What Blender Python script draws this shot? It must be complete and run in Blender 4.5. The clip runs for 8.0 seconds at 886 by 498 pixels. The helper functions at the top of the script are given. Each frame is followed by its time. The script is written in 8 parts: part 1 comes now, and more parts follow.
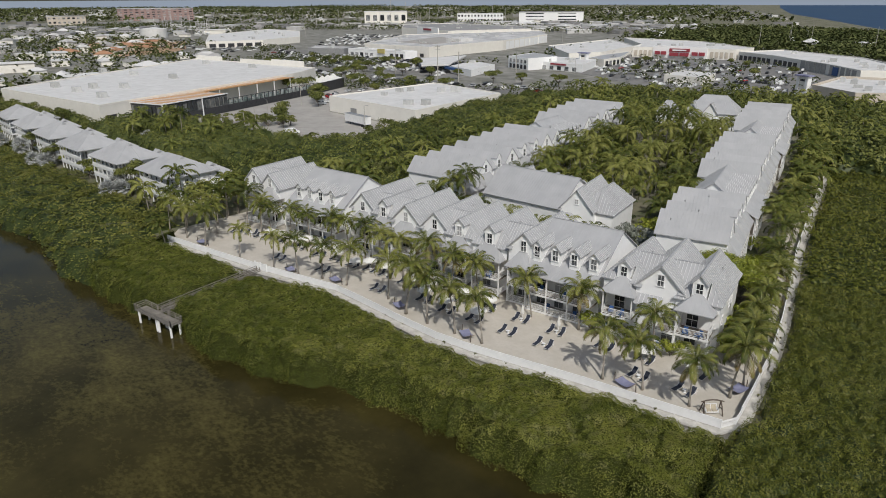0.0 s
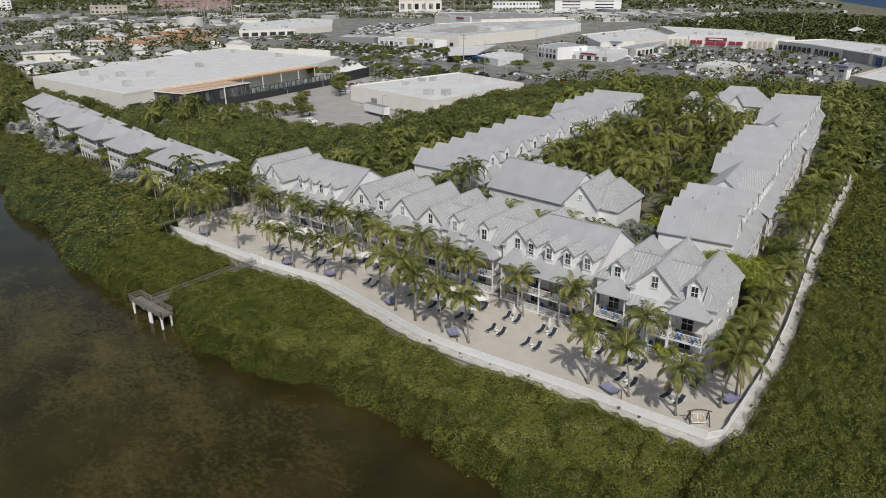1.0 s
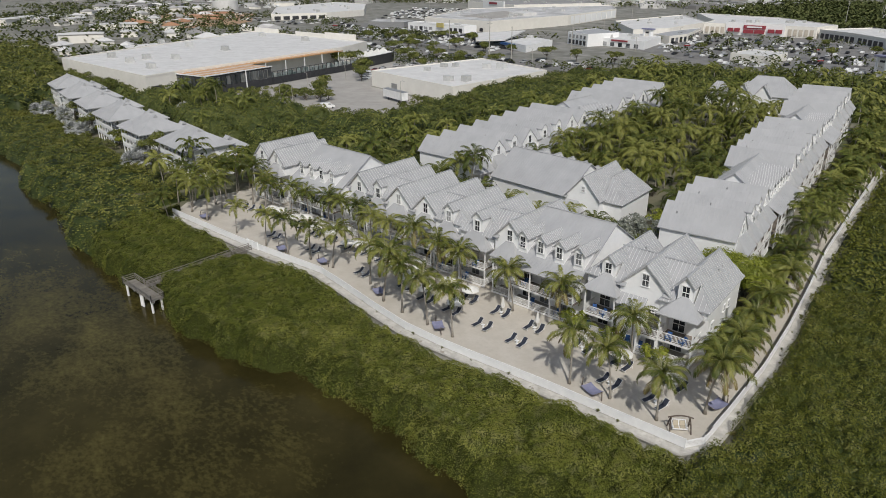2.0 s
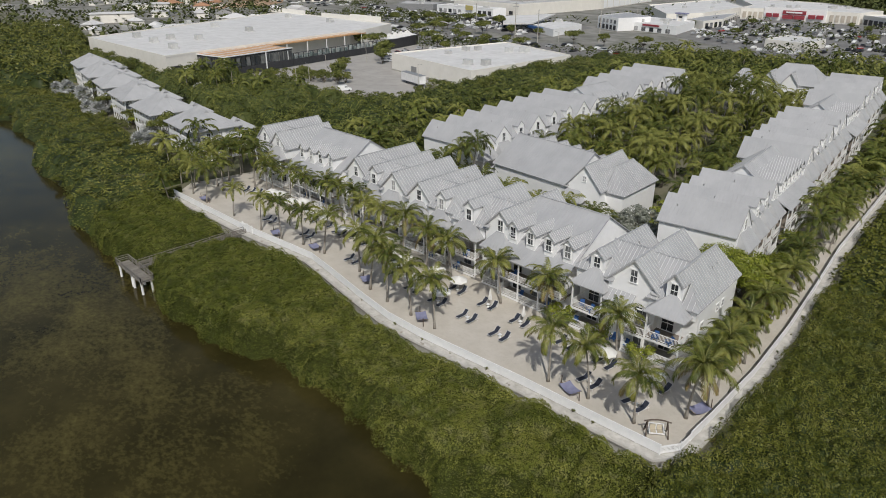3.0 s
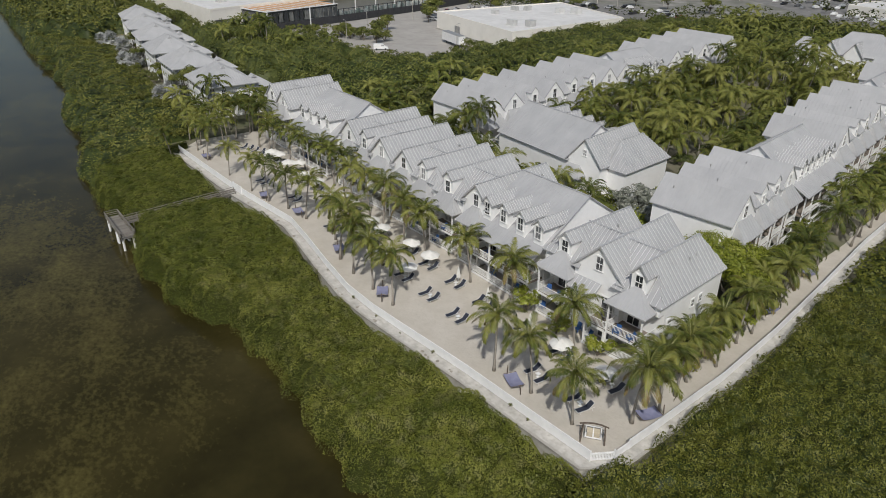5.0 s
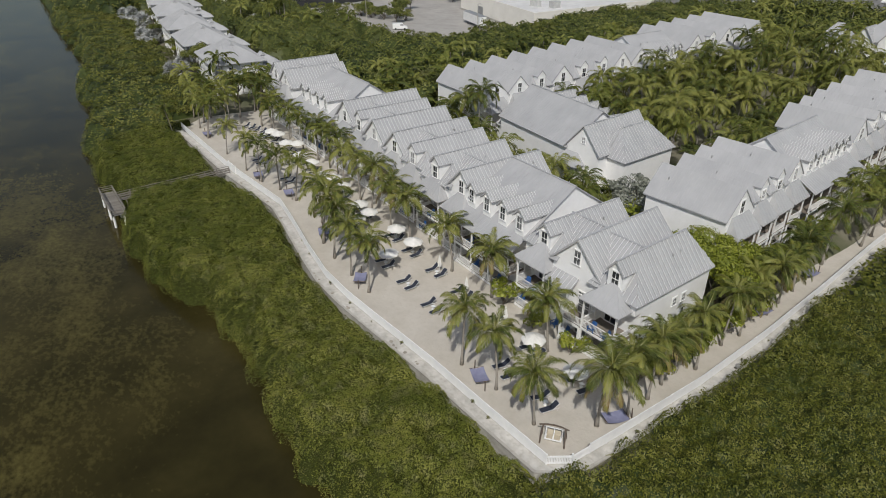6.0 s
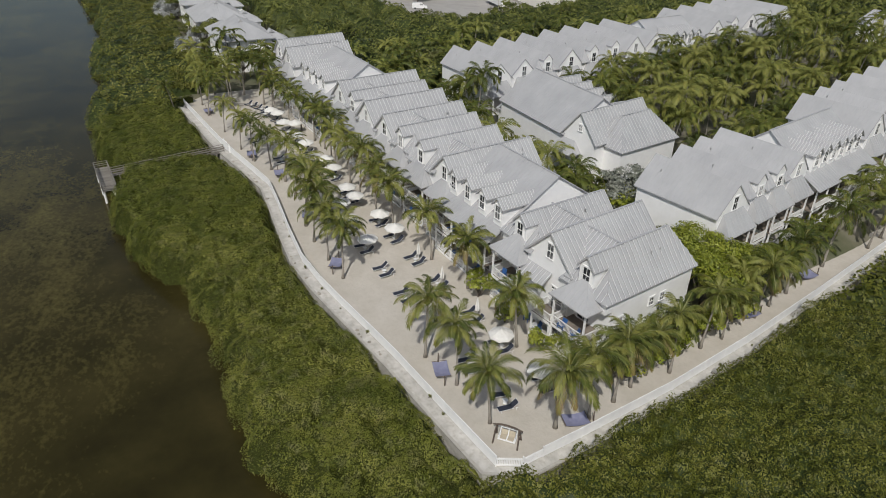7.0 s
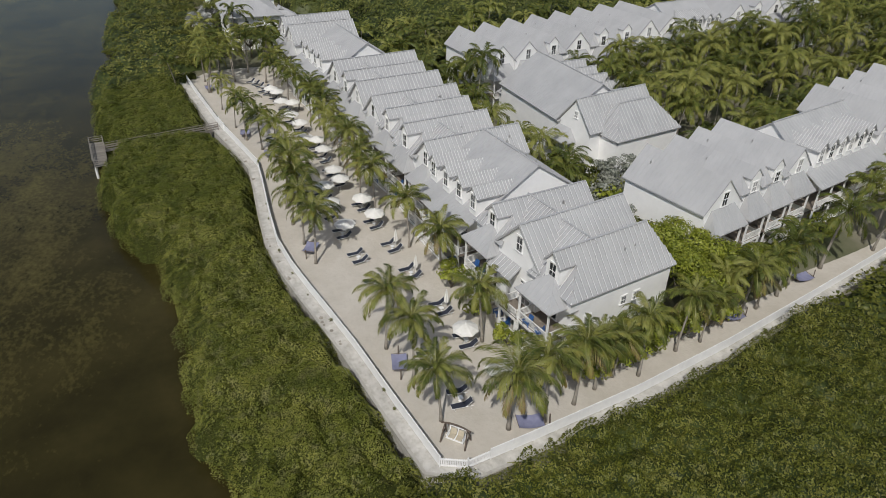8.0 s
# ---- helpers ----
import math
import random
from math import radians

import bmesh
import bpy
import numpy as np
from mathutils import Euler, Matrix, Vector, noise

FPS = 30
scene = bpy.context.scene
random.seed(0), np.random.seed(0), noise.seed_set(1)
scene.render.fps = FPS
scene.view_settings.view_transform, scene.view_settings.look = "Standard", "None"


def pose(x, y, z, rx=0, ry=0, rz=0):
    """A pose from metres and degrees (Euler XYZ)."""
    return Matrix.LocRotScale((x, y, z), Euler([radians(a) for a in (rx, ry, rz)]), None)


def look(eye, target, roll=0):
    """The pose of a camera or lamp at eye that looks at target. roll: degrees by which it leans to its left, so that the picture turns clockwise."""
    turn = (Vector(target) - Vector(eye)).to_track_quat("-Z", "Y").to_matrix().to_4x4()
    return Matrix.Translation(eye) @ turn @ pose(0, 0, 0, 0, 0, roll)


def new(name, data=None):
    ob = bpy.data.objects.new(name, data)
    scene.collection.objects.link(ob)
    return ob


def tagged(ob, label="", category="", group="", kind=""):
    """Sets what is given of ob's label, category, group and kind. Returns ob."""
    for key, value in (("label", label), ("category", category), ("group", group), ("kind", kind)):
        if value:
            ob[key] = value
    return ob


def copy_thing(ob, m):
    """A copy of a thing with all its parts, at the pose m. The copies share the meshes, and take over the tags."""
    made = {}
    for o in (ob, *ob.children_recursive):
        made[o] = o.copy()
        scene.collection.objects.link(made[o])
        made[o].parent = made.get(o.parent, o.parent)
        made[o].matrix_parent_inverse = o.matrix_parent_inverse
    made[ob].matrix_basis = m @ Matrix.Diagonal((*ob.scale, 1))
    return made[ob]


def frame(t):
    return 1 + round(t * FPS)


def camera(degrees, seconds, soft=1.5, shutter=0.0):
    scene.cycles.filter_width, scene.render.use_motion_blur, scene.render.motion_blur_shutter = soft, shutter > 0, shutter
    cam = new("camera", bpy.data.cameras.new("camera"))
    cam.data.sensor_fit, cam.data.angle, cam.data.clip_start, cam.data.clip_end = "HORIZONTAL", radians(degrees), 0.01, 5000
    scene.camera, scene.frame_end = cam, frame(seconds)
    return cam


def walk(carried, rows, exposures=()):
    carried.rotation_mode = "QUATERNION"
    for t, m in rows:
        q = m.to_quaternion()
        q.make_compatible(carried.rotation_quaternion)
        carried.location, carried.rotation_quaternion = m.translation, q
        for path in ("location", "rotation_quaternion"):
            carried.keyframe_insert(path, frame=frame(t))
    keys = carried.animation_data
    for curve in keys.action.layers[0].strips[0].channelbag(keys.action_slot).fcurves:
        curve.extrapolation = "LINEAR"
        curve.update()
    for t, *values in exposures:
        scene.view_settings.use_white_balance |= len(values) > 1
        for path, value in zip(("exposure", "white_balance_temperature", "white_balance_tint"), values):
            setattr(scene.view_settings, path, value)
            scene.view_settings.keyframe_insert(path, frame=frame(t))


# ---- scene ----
cam = camera(66.8, 8.0, soft=0.9)
ROWS = [  # t, x, y, z, turn about x, y, z
    (0.0, 0.000, 0.000, 46.808, 69.522, 0.325, 37.064),
    (0.5, 1.923, 3.315, 46.953, 69.148, 0.570, 38.636),
    (1.0, 3.582, 6.321, 46.748, 68.673, 0.524, 40.139),
    (1.5, 5.225, 9.366, 46.573, 68.133, 0.382, 41.677),
    (3.0, 9.431, 18.772, 46.022, 66.249, 0.001, 46.181),
    (3.5, 10.771, 21.953, 45.876, 65.480, -0.105, 47.676),
    (4.0, 12.087, 25.394, 45.740, 64.634, -0.222, 49.332),
    (4.5, 13.265, 28.822, 45.625, 63.833, -0.269, 50.949),
    (6.0, 16.218, 39.285, 44.954, 61.520, -0.642, 55.862),
    (6.5, 17.011, 42.749, 44.723, 60.778, -0.794, 57.492),
    (7.0, 17.755, 46.279, 44.460, 59.992, -1.053, 59.176),
    (7.5, 18.329, 49.739, 44.217, 59.235, -1.197, 60.787),
    (8.0, 18.890, 53.460, 44.036, 58.384, -1.298, 62.512),
]
walk(cam, [(t, pose(x, y, z, a, b, c)) for t, x, y, z, a, b, c in ROWS])

# ---- world, sun, exposure ----
SUN_FROM = Vector((0.60, -0.52, 0.89)).normalized()
world = bpy.data.worlds.new("world")
scene.world = world
world.use_nodes = True
wn = world.node_tree
sky = wn.nodes.new("ShaderNodeTexSky")
sky.sky_type = "NISHITA"
sky.sun_disc = False
sky.sun_elevation = math.asin(SUN_FROM.z)
sky.sun_rotation = math.atan2(SUN_FROM.x, SUN_FROM.y)
sky.air_density, sky.dust_density, sky.ozone_density = 1.2, 2.5, 1.0
wn.nodes["Background"].inputs[1].default_value = 0.075
wn.links.new(sky.outputs[0], wn.nodes["Background"].inputs[0])
sun = new("sun", bpy.data.lights.new("sun", "SUN"))
sun.data.energy, sun.data.angle, sun.data.color = 2.9, radians(0.6), (1.0, 0.975, 0.92)
sun.matrix_world = look((0, 0, 200), Vector((0, 0, 200)) - SUN_FROM)
scene.view_settings.exposure = -0.08

# ---- numeric noise ----
RNG = np.random.RandomState(7)
TABLE = RNG.rand(64, 256, 256)


def vnoise(x, y, size, seed):
    """Smooth value noise, 0 to 1."""
    x, y = np.asarray(x, float) / size, np.asarray(y, float) / size
    i, j = np.floor(x).astype(int), np.floor(y).astype(int)
    u, v = x - i, y - j
    u, v = u * u * (3 - 2 * u), v * v * (3 - 2 * v)
    g = TABLE[seed % 64]
    a, b = g[i % 256, j % 256], g[(i + 1) % 256, j % 256]
    c, d = g[i % 256, (j + 1) % 256], g[(i + 1) % 256, (j + 1) % 256]
    return (a * (1 - u) + b * u) * (1 - v) + (c * (1 - u) + d * u) * v


def domes(x, y, size, seed):
    """Rounded clumps: 1 in the middle of a clump, 0 between clumps."""
    x, y = np.asarray(x, float) / size, np.asarray(y, float) / size
    i, j = np.floor(x).astype(int), np.floor(y).astype(int)
    best = np.full(x.shape, 9.0)
    gx, gy = TABLE[seed % 64], TABLE[(seed + 1) % 64]
    for a in (-1, 0, 1):
        for b in (-1, 0, 1):
            px = i + a + gx[(i + a) % 256, (j + b) % 256]
            py = j + b + gy[(i + a) % 256, (j + b) % 256]
            best = np.minimum(best, (x - px) ** 2 + (y - py) ** 2)
    return np.clip(1 - best, 0, 1)


# ---- materials ----
def material(name, colors, size=1.0, rough=0.6, metal=0.0, bump=0.0, bump_size=0.2, island=0.0, per_object=0.0, detail=5.0,
             spec=0.5, stretch=(1, 1, 1), second=None, thin=0.0):
    """Procedural: a colour ramp over noise at a real-world size, a second fine scale, relief, and variation by piece."""
    m = bpy.data.materials.new(name)
    m.use_nodes = True
    nt = m.node_tree
    n, l = nt.nodes, nt.links
    p = n["Principled BSDF"]
    p.inputs["Roughness"].default_value, p.inputs["Metallic"].default_value = rough, metal
    p.inputs["Specular IOR Level"].default_value = spec
    tc = n.new("ShaderNodeTexCoord")
    geo = n.new("ShaderNodeNewGeometry")
    mp = n.new("ShaderNodeMapping")
    mp.inputs["Scale"].default_value = stretch
    l.new(geo.outputs["Position"], mp.inputs["Vector"])
    t = n.new("ShaderNodeTexNoise")
    t.inputs["Scale"].default_value, t.inputs["Detail"].default_value = 1.0 / size, detail
    t.inputs["Roughness"].default_value = 0.6
    l.new(mp.outputs[0], t.inputs["Vector"])
    fac = t.outputs["Fac"]
    if island or per_object:
        add = n.new("ShaderNodeMath")
        add.operation = "MULTIPLY_ADD"
        info = n.new("ShaderNodeObjectInfo")
        l.new(geo.outputs["Random Per Island"] if island else info.outputs["Random"], add.inputs[0])
        amount = island or per_object
        add.inputs[1].default_value = amount
        sub = n.new("ShaderNodeMath")
        sub.operation = "SUBTRACT"
        l.new(fac, sub.inputs[0])
        sub.inputs[1].default_value = amount / 2
        l.new(sub.outputs[0], add.inputs[2])
        fac = add.outputs[0]
    r = n.new("ShaderNodeValToRGB")
    l.new(fac, r.inputs[0])
    els = r.color_ramp.elements
    lo, hi = 0.3, 0.7
    for k, c in enumerate(colors):
        pos = lo + (hi - lo) * k / max(1, len(colors) - 1)
        e = els[k] if k < 2 else els.new(pos)
        e.position, e.color = pos, (*c, 1)
    if len(colors) == 1:
        els[1].color = (*colors[0], 1)
    out = r.outputs[0]
    if second:
        col, size2, amount2 = second
        t2 = n.new("ShaderNodeTexNoise")
        t2.inputs["Scale"].default_value, t2.inputs["Detail"].default_value = 1.0 / size2, 4.0
        l.new(mp.outputs[0], t2.inputs["Vector"])
        r2 = n.new("ShaderNodeMapRange")
        r2.inputs["From Min"].default_value, r2.inputs["From Max"].default_value = 0.5, 0.7
        r2.inputs["To Max"].default_value = amount2
        l.new(t2.outputs["Fac"], r2.inputs["Value"])
        mx = n.new("ShaderNodeMix")
        mx.data_type = "RGBA"
        l.new(r2.outputs[0], mx.inputs[0])
        l.new(out, mx.inputs[6])
        mx.inputs[7].default_value = (*col, 1)
        out = mx.outputs[2]
    l.new(out, p.inputs["Base Color"])
    if bump:
        tb = n.new("ShaderNodeTexNoise")
        tb.inputs["Scale"].default_value, tb.inputs["Detail"].default_value = 1.0 / bump_size, 4.0
        l.new(mp.outputs[0], tb.inputs["Vector"])
        bn = n.new("ShaderNodeBump")
        bn.inputs["Strength"].default_value, bn.inputs["Distance"].default_value = bump, bump_size * 0.5
        l.new(tb.outputs["Fac"], bn.inputs["Height"])
        l.new(bn.outputs[0], p.inputs["Normal"])
    if thin:
        tr = n.new("ShaderNodeBsdfTranslucent")
        l.new(out, tr.inputs["Color"])
        mix = n.new("ShaderNodeMixShader")
        mix.inputs[0].default_value = thin
        l.new(p.outputs[0], mix.inputs[1])
        l.new(tr.outputs[0], mix.inputs[2])
        l.new(mix.outputs[0], n["Material Output"].inputs["Surface"])
    return m


ROOF = material("galvanised roofing", [(0.365, 0.368, 0.378), (0.40, 0.403, 0.412), (0.435, 0.438, 0.446)], 3.0, 0.6, 0.0, 0.06, 0.5, per_object=0.14, spec=0.35, second=((0.38, 0.378, 0.375), 0.7, 0.2), stretch=(1, 1, 0.3))
# Lighter than the roofing: the glint along seam crests is put into the colour.
SEAM_GLINT = material("bright standing seam", [(0.60, 0.60, 0.605), (0.70, 0.70, 0.70)], 1.5, 0.4, 0.1)
WHITE = material("white paint", [(0.84, 0.84, 0.84), (0.90, 0.90, 0.895)], 1.5, 0.5, bump=0.04, second=((0.78, 0.775, 0.76), 0.5, 0.2))
FENCE_WHITE = material("white vinyl", [(0.78, 0.78, 0.78), (0.87, 0.87, 0.86)], 0.8, 0.4)
BLUE = material("blue paint", [(0.02, 0.07, 0.22), (0.03, 0.11, 0.30)], 0.5, 0.5)
GLASS = material("window glass", [(0.02, 0.023, 0.027), (0.05, 0.055, 0.06), (0.22, 0.225, 0.23), (0.42, 0.42, 0.42)], 3.0, 0.08, per_object=0.6)
SAND = material("coral sand", [(0.475, 0.437, 0.376), (0.52, 0.48, 0.42), (0.565, 0.525, 0.465)], 3.0, 0.95, bump=0.25, bump_size=0.3, spec=0.2, second=((0.43, 0.39, 0.33), 0.45, 0.3))
CONCRETE = material("weathered concrete", [(0.33, 0.31, 0.275), (0.43, 0.41, 0.37), (0.51, 0.49, 0.45)], 1.2, 0.85, bump=0.2, second=((0.30, 0.28, 0.25), 0.6, 0.6))
PALE_CONCRETE = material("sun-bleached coral concrete", [(0.38, 0.366, 0.335), (0.49, 0.472, 0.437), (0.59, 0.572, 0.535)], 1.4, 0.85, bump=0.2, second=((0.33, 0.31, 0.26), 0.5, 0.55))
ROCK = material("limestone rock", [(0.22, 0.20, 0.17), (0.40, 0.37, 0.32)], 0.5, 0.9, bump=0.5, per_object=0.3)
GREY_WOOD = material("weathered grey wood", [(0.16, 0.145, 0.125), (0.26, 0.24, 0.21)], 0.3, 0.8, bump=0.2, per_object=0.3, stretch=(1, 4, 4))
DARK_WOOD = material("dark driftwood", [(0.07, 0.05, 0.04), (0.14, 0.11, 0.085)], 0.3, 0.8, bump=0.3)
DECK = material("deck boards", [(0.17, 0.145, 0.12), (0.26, 0.22, 0.185)], 0.6, 0.75, bump=0.1)
TRUNK = material("palm bark", [(0.22, 0.20, 0.17), (0.34, 0.31, 0.27)], 0.25, 0.9, bump=0.5, bump_size=0.12)
BARK = material("grey bark", [(0.09, 0.075, 0.06), (0.17, 0.15, 0.12)], 0.3, 0.9, bump=0.5)
FROND = material("palm frond", [(0.070, 0.092, 0.017), (0.138, 0.164, 0.031), (0.265, 0.275, 0.072)], 1.1, 0.5, per_object=0.55, spec=0.3, second=((0.36, 0.29, 0.06), 0.7, 0.4), thin=0.3)
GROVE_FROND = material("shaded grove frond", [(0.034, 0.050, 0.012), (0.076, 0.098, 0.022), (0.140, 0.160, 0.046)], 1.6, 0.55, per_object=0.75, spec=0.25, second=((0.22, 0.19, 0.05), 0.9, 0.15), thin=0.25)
MIDRIB = material("pale frond midrib", [(0.15, 0.16, 0.045), (0.24, 0.23, 0.075)], 1.0, 0.5)
FROND_OLD = material("yellowing palm frond", [(0.13, 0.135, 0.03), (0.21, 0.18, 0.05), (0.20, 0.14, 0.06)], 1.0, 0.6, island=0.3)
LEAF = material("broad leaves", [(0.062, 0.078, 0.016), (0.130, 0.146, 0.033), (0.225, 0.232, 0.062)], 5.0, 0.52, island=0.25, spec=0.28, thin=0.2)
SHORE_LEAF = material("tall mangrove leaves", [(0.060, 0.072, 0.013), (0.130, 0.140, 0.027), (0.235, 0.232, 0.058)], 5.0, 0.52, island=0.25, spec=0.25, second=((0.17, 0.155, 0.09), 2.0, 0.3), thin=0.2)
# Greyer than the near leaves: distance haze mixed into the base colour.
HAZED_LEAF = material("town foliage", [(0.040, 0.052, 0.016), (0.075, 0.090, 0.030), (0.125, 0.135, 0.052)], 30.0, 0.8, island=0.4, spec=0.1)
LEAF_BRIGHT = material("bright green leaves", [(0.14, 0.172, 0.016), (0.25, 0.285, 0.030), (0.37, 0.385, 0.060)], 2.0, 0.5, island=0.3, thin=0.25)
LEAF_PALE = material("pale olive leaves", [(0.085, 0.095, 0.030), (0.15, 0.16, 0.055), (0.23, 0.23, 0.09)], 5.0, 0.55, island=0.25, spec=0.25, thin=0.25)
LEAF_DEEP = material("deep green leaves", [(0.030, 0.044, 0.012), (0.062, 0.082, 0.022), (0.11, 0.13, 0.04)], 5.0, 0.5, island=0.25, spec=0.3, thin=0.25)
# Near-black green for canopy sheets: shade between the leaves, put into the colour.
LEAF_GAP_SHADE = material("shaded undergrowth", [(0.022, 0.028, 0.007), (0.050, 0.058, 0.013)], 0.4, 0.9, spec=0.1)
MANGROVE = material("mangrove leaves", [(0.066, 0.083, 0.010), (0.137, 0.150, 0.021), (0.232, 0.234, 0.048)], 3.6, 0.5, island=0.3, spec=0.28, second=((0.20, 0.175, 0.10), 1.0, 0.42), thin=0.15)
MANGROVE_FLAT = material("low mangrove leaves", [(0.060, 0.072, 0.008), (0.103, 0.113, 0.014), (0.163, 0.164, 0.032)], 4.2, 0.5, island=0.3, spec=0.25, second=((0.14, 0.12, 0.055), 1.3, 0.25), thin=0.15)
MANGROVE_DEEP = material("deeper green mangrove leaves", [(0.052, 0.070, 0.007), (0.104, 0.121, 0.014), (0.178, 0.186, 0.035)], 3.2, 0.5, island=0.3, spec=0.25, second=((0.14, 0.125, 0.06), 1.1, 0.35), thin=0.15)
SILVER_LEAF = material("grey-green leaves", [(0.13, 0.145, 0.11), (0.22, 0.235, 0.19), (0.32, 0.33, 0.29)], 1.0, 0.6, island=0.4)
SILVER = material("silver palm leaves", [(0.20, 0.21, 0.20), (0.36, 0.37, 0.36), (0.54, 0.55, 0.54)], 0.8, 0.5, island=0.5)
LAND = material("dry ground and lawn", [(0.07, 0.085, 0.03), (0.16, 0.15, 0.10), (0.24, 0.22, 0.18)], 18.0, 0.95, bump=0.1, second=((0.05, 0.065, 0.02), 6.0, 0.7))
ASPHALT = material("asphalt", [(0.16, 0.155, 0.148), (0.23, 0.223, 0.212)], 6.0, 0.9, second=((0.24, 0.23, 0.215), 3.0, 0.4))
LOT = material("pale worn parking surface", [(0.33, 0.31, 0.285), (0.42, 0.40, 0.37)], 9.0, 0.9, second=((0.25, 0.24, 0.22), 3.0, 0.35))
FLAT_ROOF = material("white membrane roof", [(0.60, 0.59, 0.575), (0.72, 0.71, 0.695)], 8.0, 0.7, second=((0.50, 0.48, 0.45), 3.0, 0.4))
STUCCO = material("cream stucco", [(0.76, 0.73, 0.67), (0.84, 0.81, 0.75)], 4.0, 0.8, per_object=0.3)
STUCCO_TAN = material("tan stucco", [(0.48, 0.42, 0.35), (0.58, 0.52, 0.44)], 4.0, 0.8)
PINK = material("pink stucco", [(0.28, 0.19, 0.175), (0.36, 0.25, 0.23)], 6.0, 0.8)
TOWN_ROOF = material("town roofs", [(0.30, 0.29, 0.28), (0.48, 0.47, 0.46), (0.68, 0.67, 0.66)], 12.0, 0.6, per_object=0.9)
TILE_ROOF = material("orange tile roof", [(0.34, 0.18, 0.10), (0.43, 0.24, 0.14)], 3.0, 0.7)
DARK = material("dark steel frame", [(0.025, 0.026, 0.03), (0.05, 0.05, 0.055)], 1.0, 0.5)
ORANGE = material("orange canopy slats", [(0.50, 0.27, 0.12), (0.60, 0.36, 0.18)], 1.0, 0.6)
FAR_ROOF = material("far pale roofs", [(0.22, 0.215, 0.21), (0.38, 0.37, 0.36), (0.62, 0.61, 0.60)], 60.0, 0.7, island=0.6)
UNIT_GREY = material("pale roof machine casing", [(0.42, 0.42, 0.41), (0.58, 0.58, 0.57)], 1.5, 0.55, per_object=0.4)
STEEL = material("grey sheet metal", [(0.30, 0.30, 0.30), (0.42, 0.42, 0.42)], 0.8, 0.45, 0.4)
RED = material("red awning", [(0.26, 0.035, 0.05), (0.33, 0.055, 0.07)], 2.0, 0.6)
NAVY = material("navy sling fabric", [(0.018, 0.022, 0.035), (0.035, 0.04, 0.06)], 0.4, 0.8)
CANVAS = material("white canvas", [(0.66, 0.65, 0.62), (0.78, 0.77, 0.74)], 0.6, 0.8, per_object=0.2)
LILAC = material("faded blue canvas", [(0.19, 0.195, 0.30), (0.25, 0.255, 0.37)], 0.5, 0.8)
CREAM = material("cream cushion", [(0.42, 0.37, 0.28), (0.50, 0.44, 0.34)], 0.4, 0.85)
TYRE = material("tyre rubber", [(0.02, 0.02, 0.02), (0.035, 0.035, 0.035)], 0.2, 0.8)
CAR_PAINTS = [material("car paint " + w, [c, tuple(min(1, v * 1.15) for v in c)], 1.0, 0.25) for w, c in
              (("white", (0.75, 0.75, 0.74)), ("silver", (0.45, 0.46, 0.47)), ("black", (0.02, 0.02, 0.022)), ("red", (0.30, 0.03, 0.03)), ("blue", (0.05, 0.09, 0.20)), ("grey", (0.16, 0.165, 0.17)))]
WATER = material("shallow brown water", [(0.021, 0.0175, 0.006), (0.029, 0.0245, 0.008), (0.040, 0.033, 0.011), (0.050, 0.042, 0.0135)], 11.0, 0.12, bump=0.02, bump_size=0.6, detail=6.0, spec=0.13)


def weed_beds(mat):
    """Pale seagrass tufts on the bottom, gathered in beds and drawn out by the current."""
    n, l = mat.node_tree.nodes, mat.node_tree.links
    p = n["Principled BSDF"]
    under = p.inputs["Base Color"].links[0].from_socket
    geo = n.new("ShaderNodeNewGeometry")
    mp = n.new("ShaderNodeMapping")
    mp.inputs["Rotation"].default_value, mp.inputs["Scale"].default_value = (0, 0, 0.5), (0.8, 1.2, 1)
    l.new(geo.outputs["Position"], mp.inputs["Vector"])
    total = None
    for scale, detail, weight in ((1 / 0.7, 6.0, 0.55), (1 / 2.6, 4.0, 0.35), (1 / 10.0, 4.0, 0.50), (1 / 42.0, 2.0, 0.40)):
        t = n.new("ShaderNodeTexNoise")
        t.inputs["Scale"].default_value, t.inputs["Detail"].default_value = scale, detail
        t.inputs["Roughness"].default_value = 0.65
        l.new(mp.outputs[0], t.inputs["Vector"])
        a = n.new("ShaderNodeMath")
        a.operation = "MULTIPLY_ADD"
        l.new(t.outputs["Fac"], a.inputs[0])
        a.inputs[1].default_value = weight
        a.inputs[2].default_value = 0.0
        if total:
            l.new(total, a.inputs[2])
        total = a.outputs[0]
    place = n.new("ShaderNodeSeparateXYZ")
    l.new(geo.outputs["Position"], place.inputs[0])
    for axis, near, far, low, high in (("X", -35.0, -110.0, -0.07, 0.05), ("Y", 50.0, 38.0, -0.06, 0.02)):
        bed = n.new("ShaderNodeMapRange")
        for key, value in (("From Min", near), ("From Max", far), ("To Min", low), ("To Max", high)):
            bed.inputs[key].default_value = value
        l.new(place.outputs[axis], bed.inputs["Value"])
        more = n.new("ShaderNodeMath")
        l.new(total, more.inputs[0])
        l.new(bed.outputs[0], more.inputs[1])
        total = more.outputs[0]
    r = n.new("ShaderNodeMapRange")
    r.inputs["From Min"].default_value, r.inputs["From Max"].default_value, r.inputs["To Max"].default_value = 0.90, 1.15, 0.72
    l.new(total, r.inputs["Value"])
    mx = n.new("ShaderNodeMix")
    mx.data_type = "RGBA"
    l.new(r.outputs[0], mx.inputs[0])
    l.new(under, mx.inputs[6])
    mx.inputs[7].default_value = (0.115, 0.098, 0.030, 1)
    l.new(mx.outputs[2], p.inputs["Base Color"])


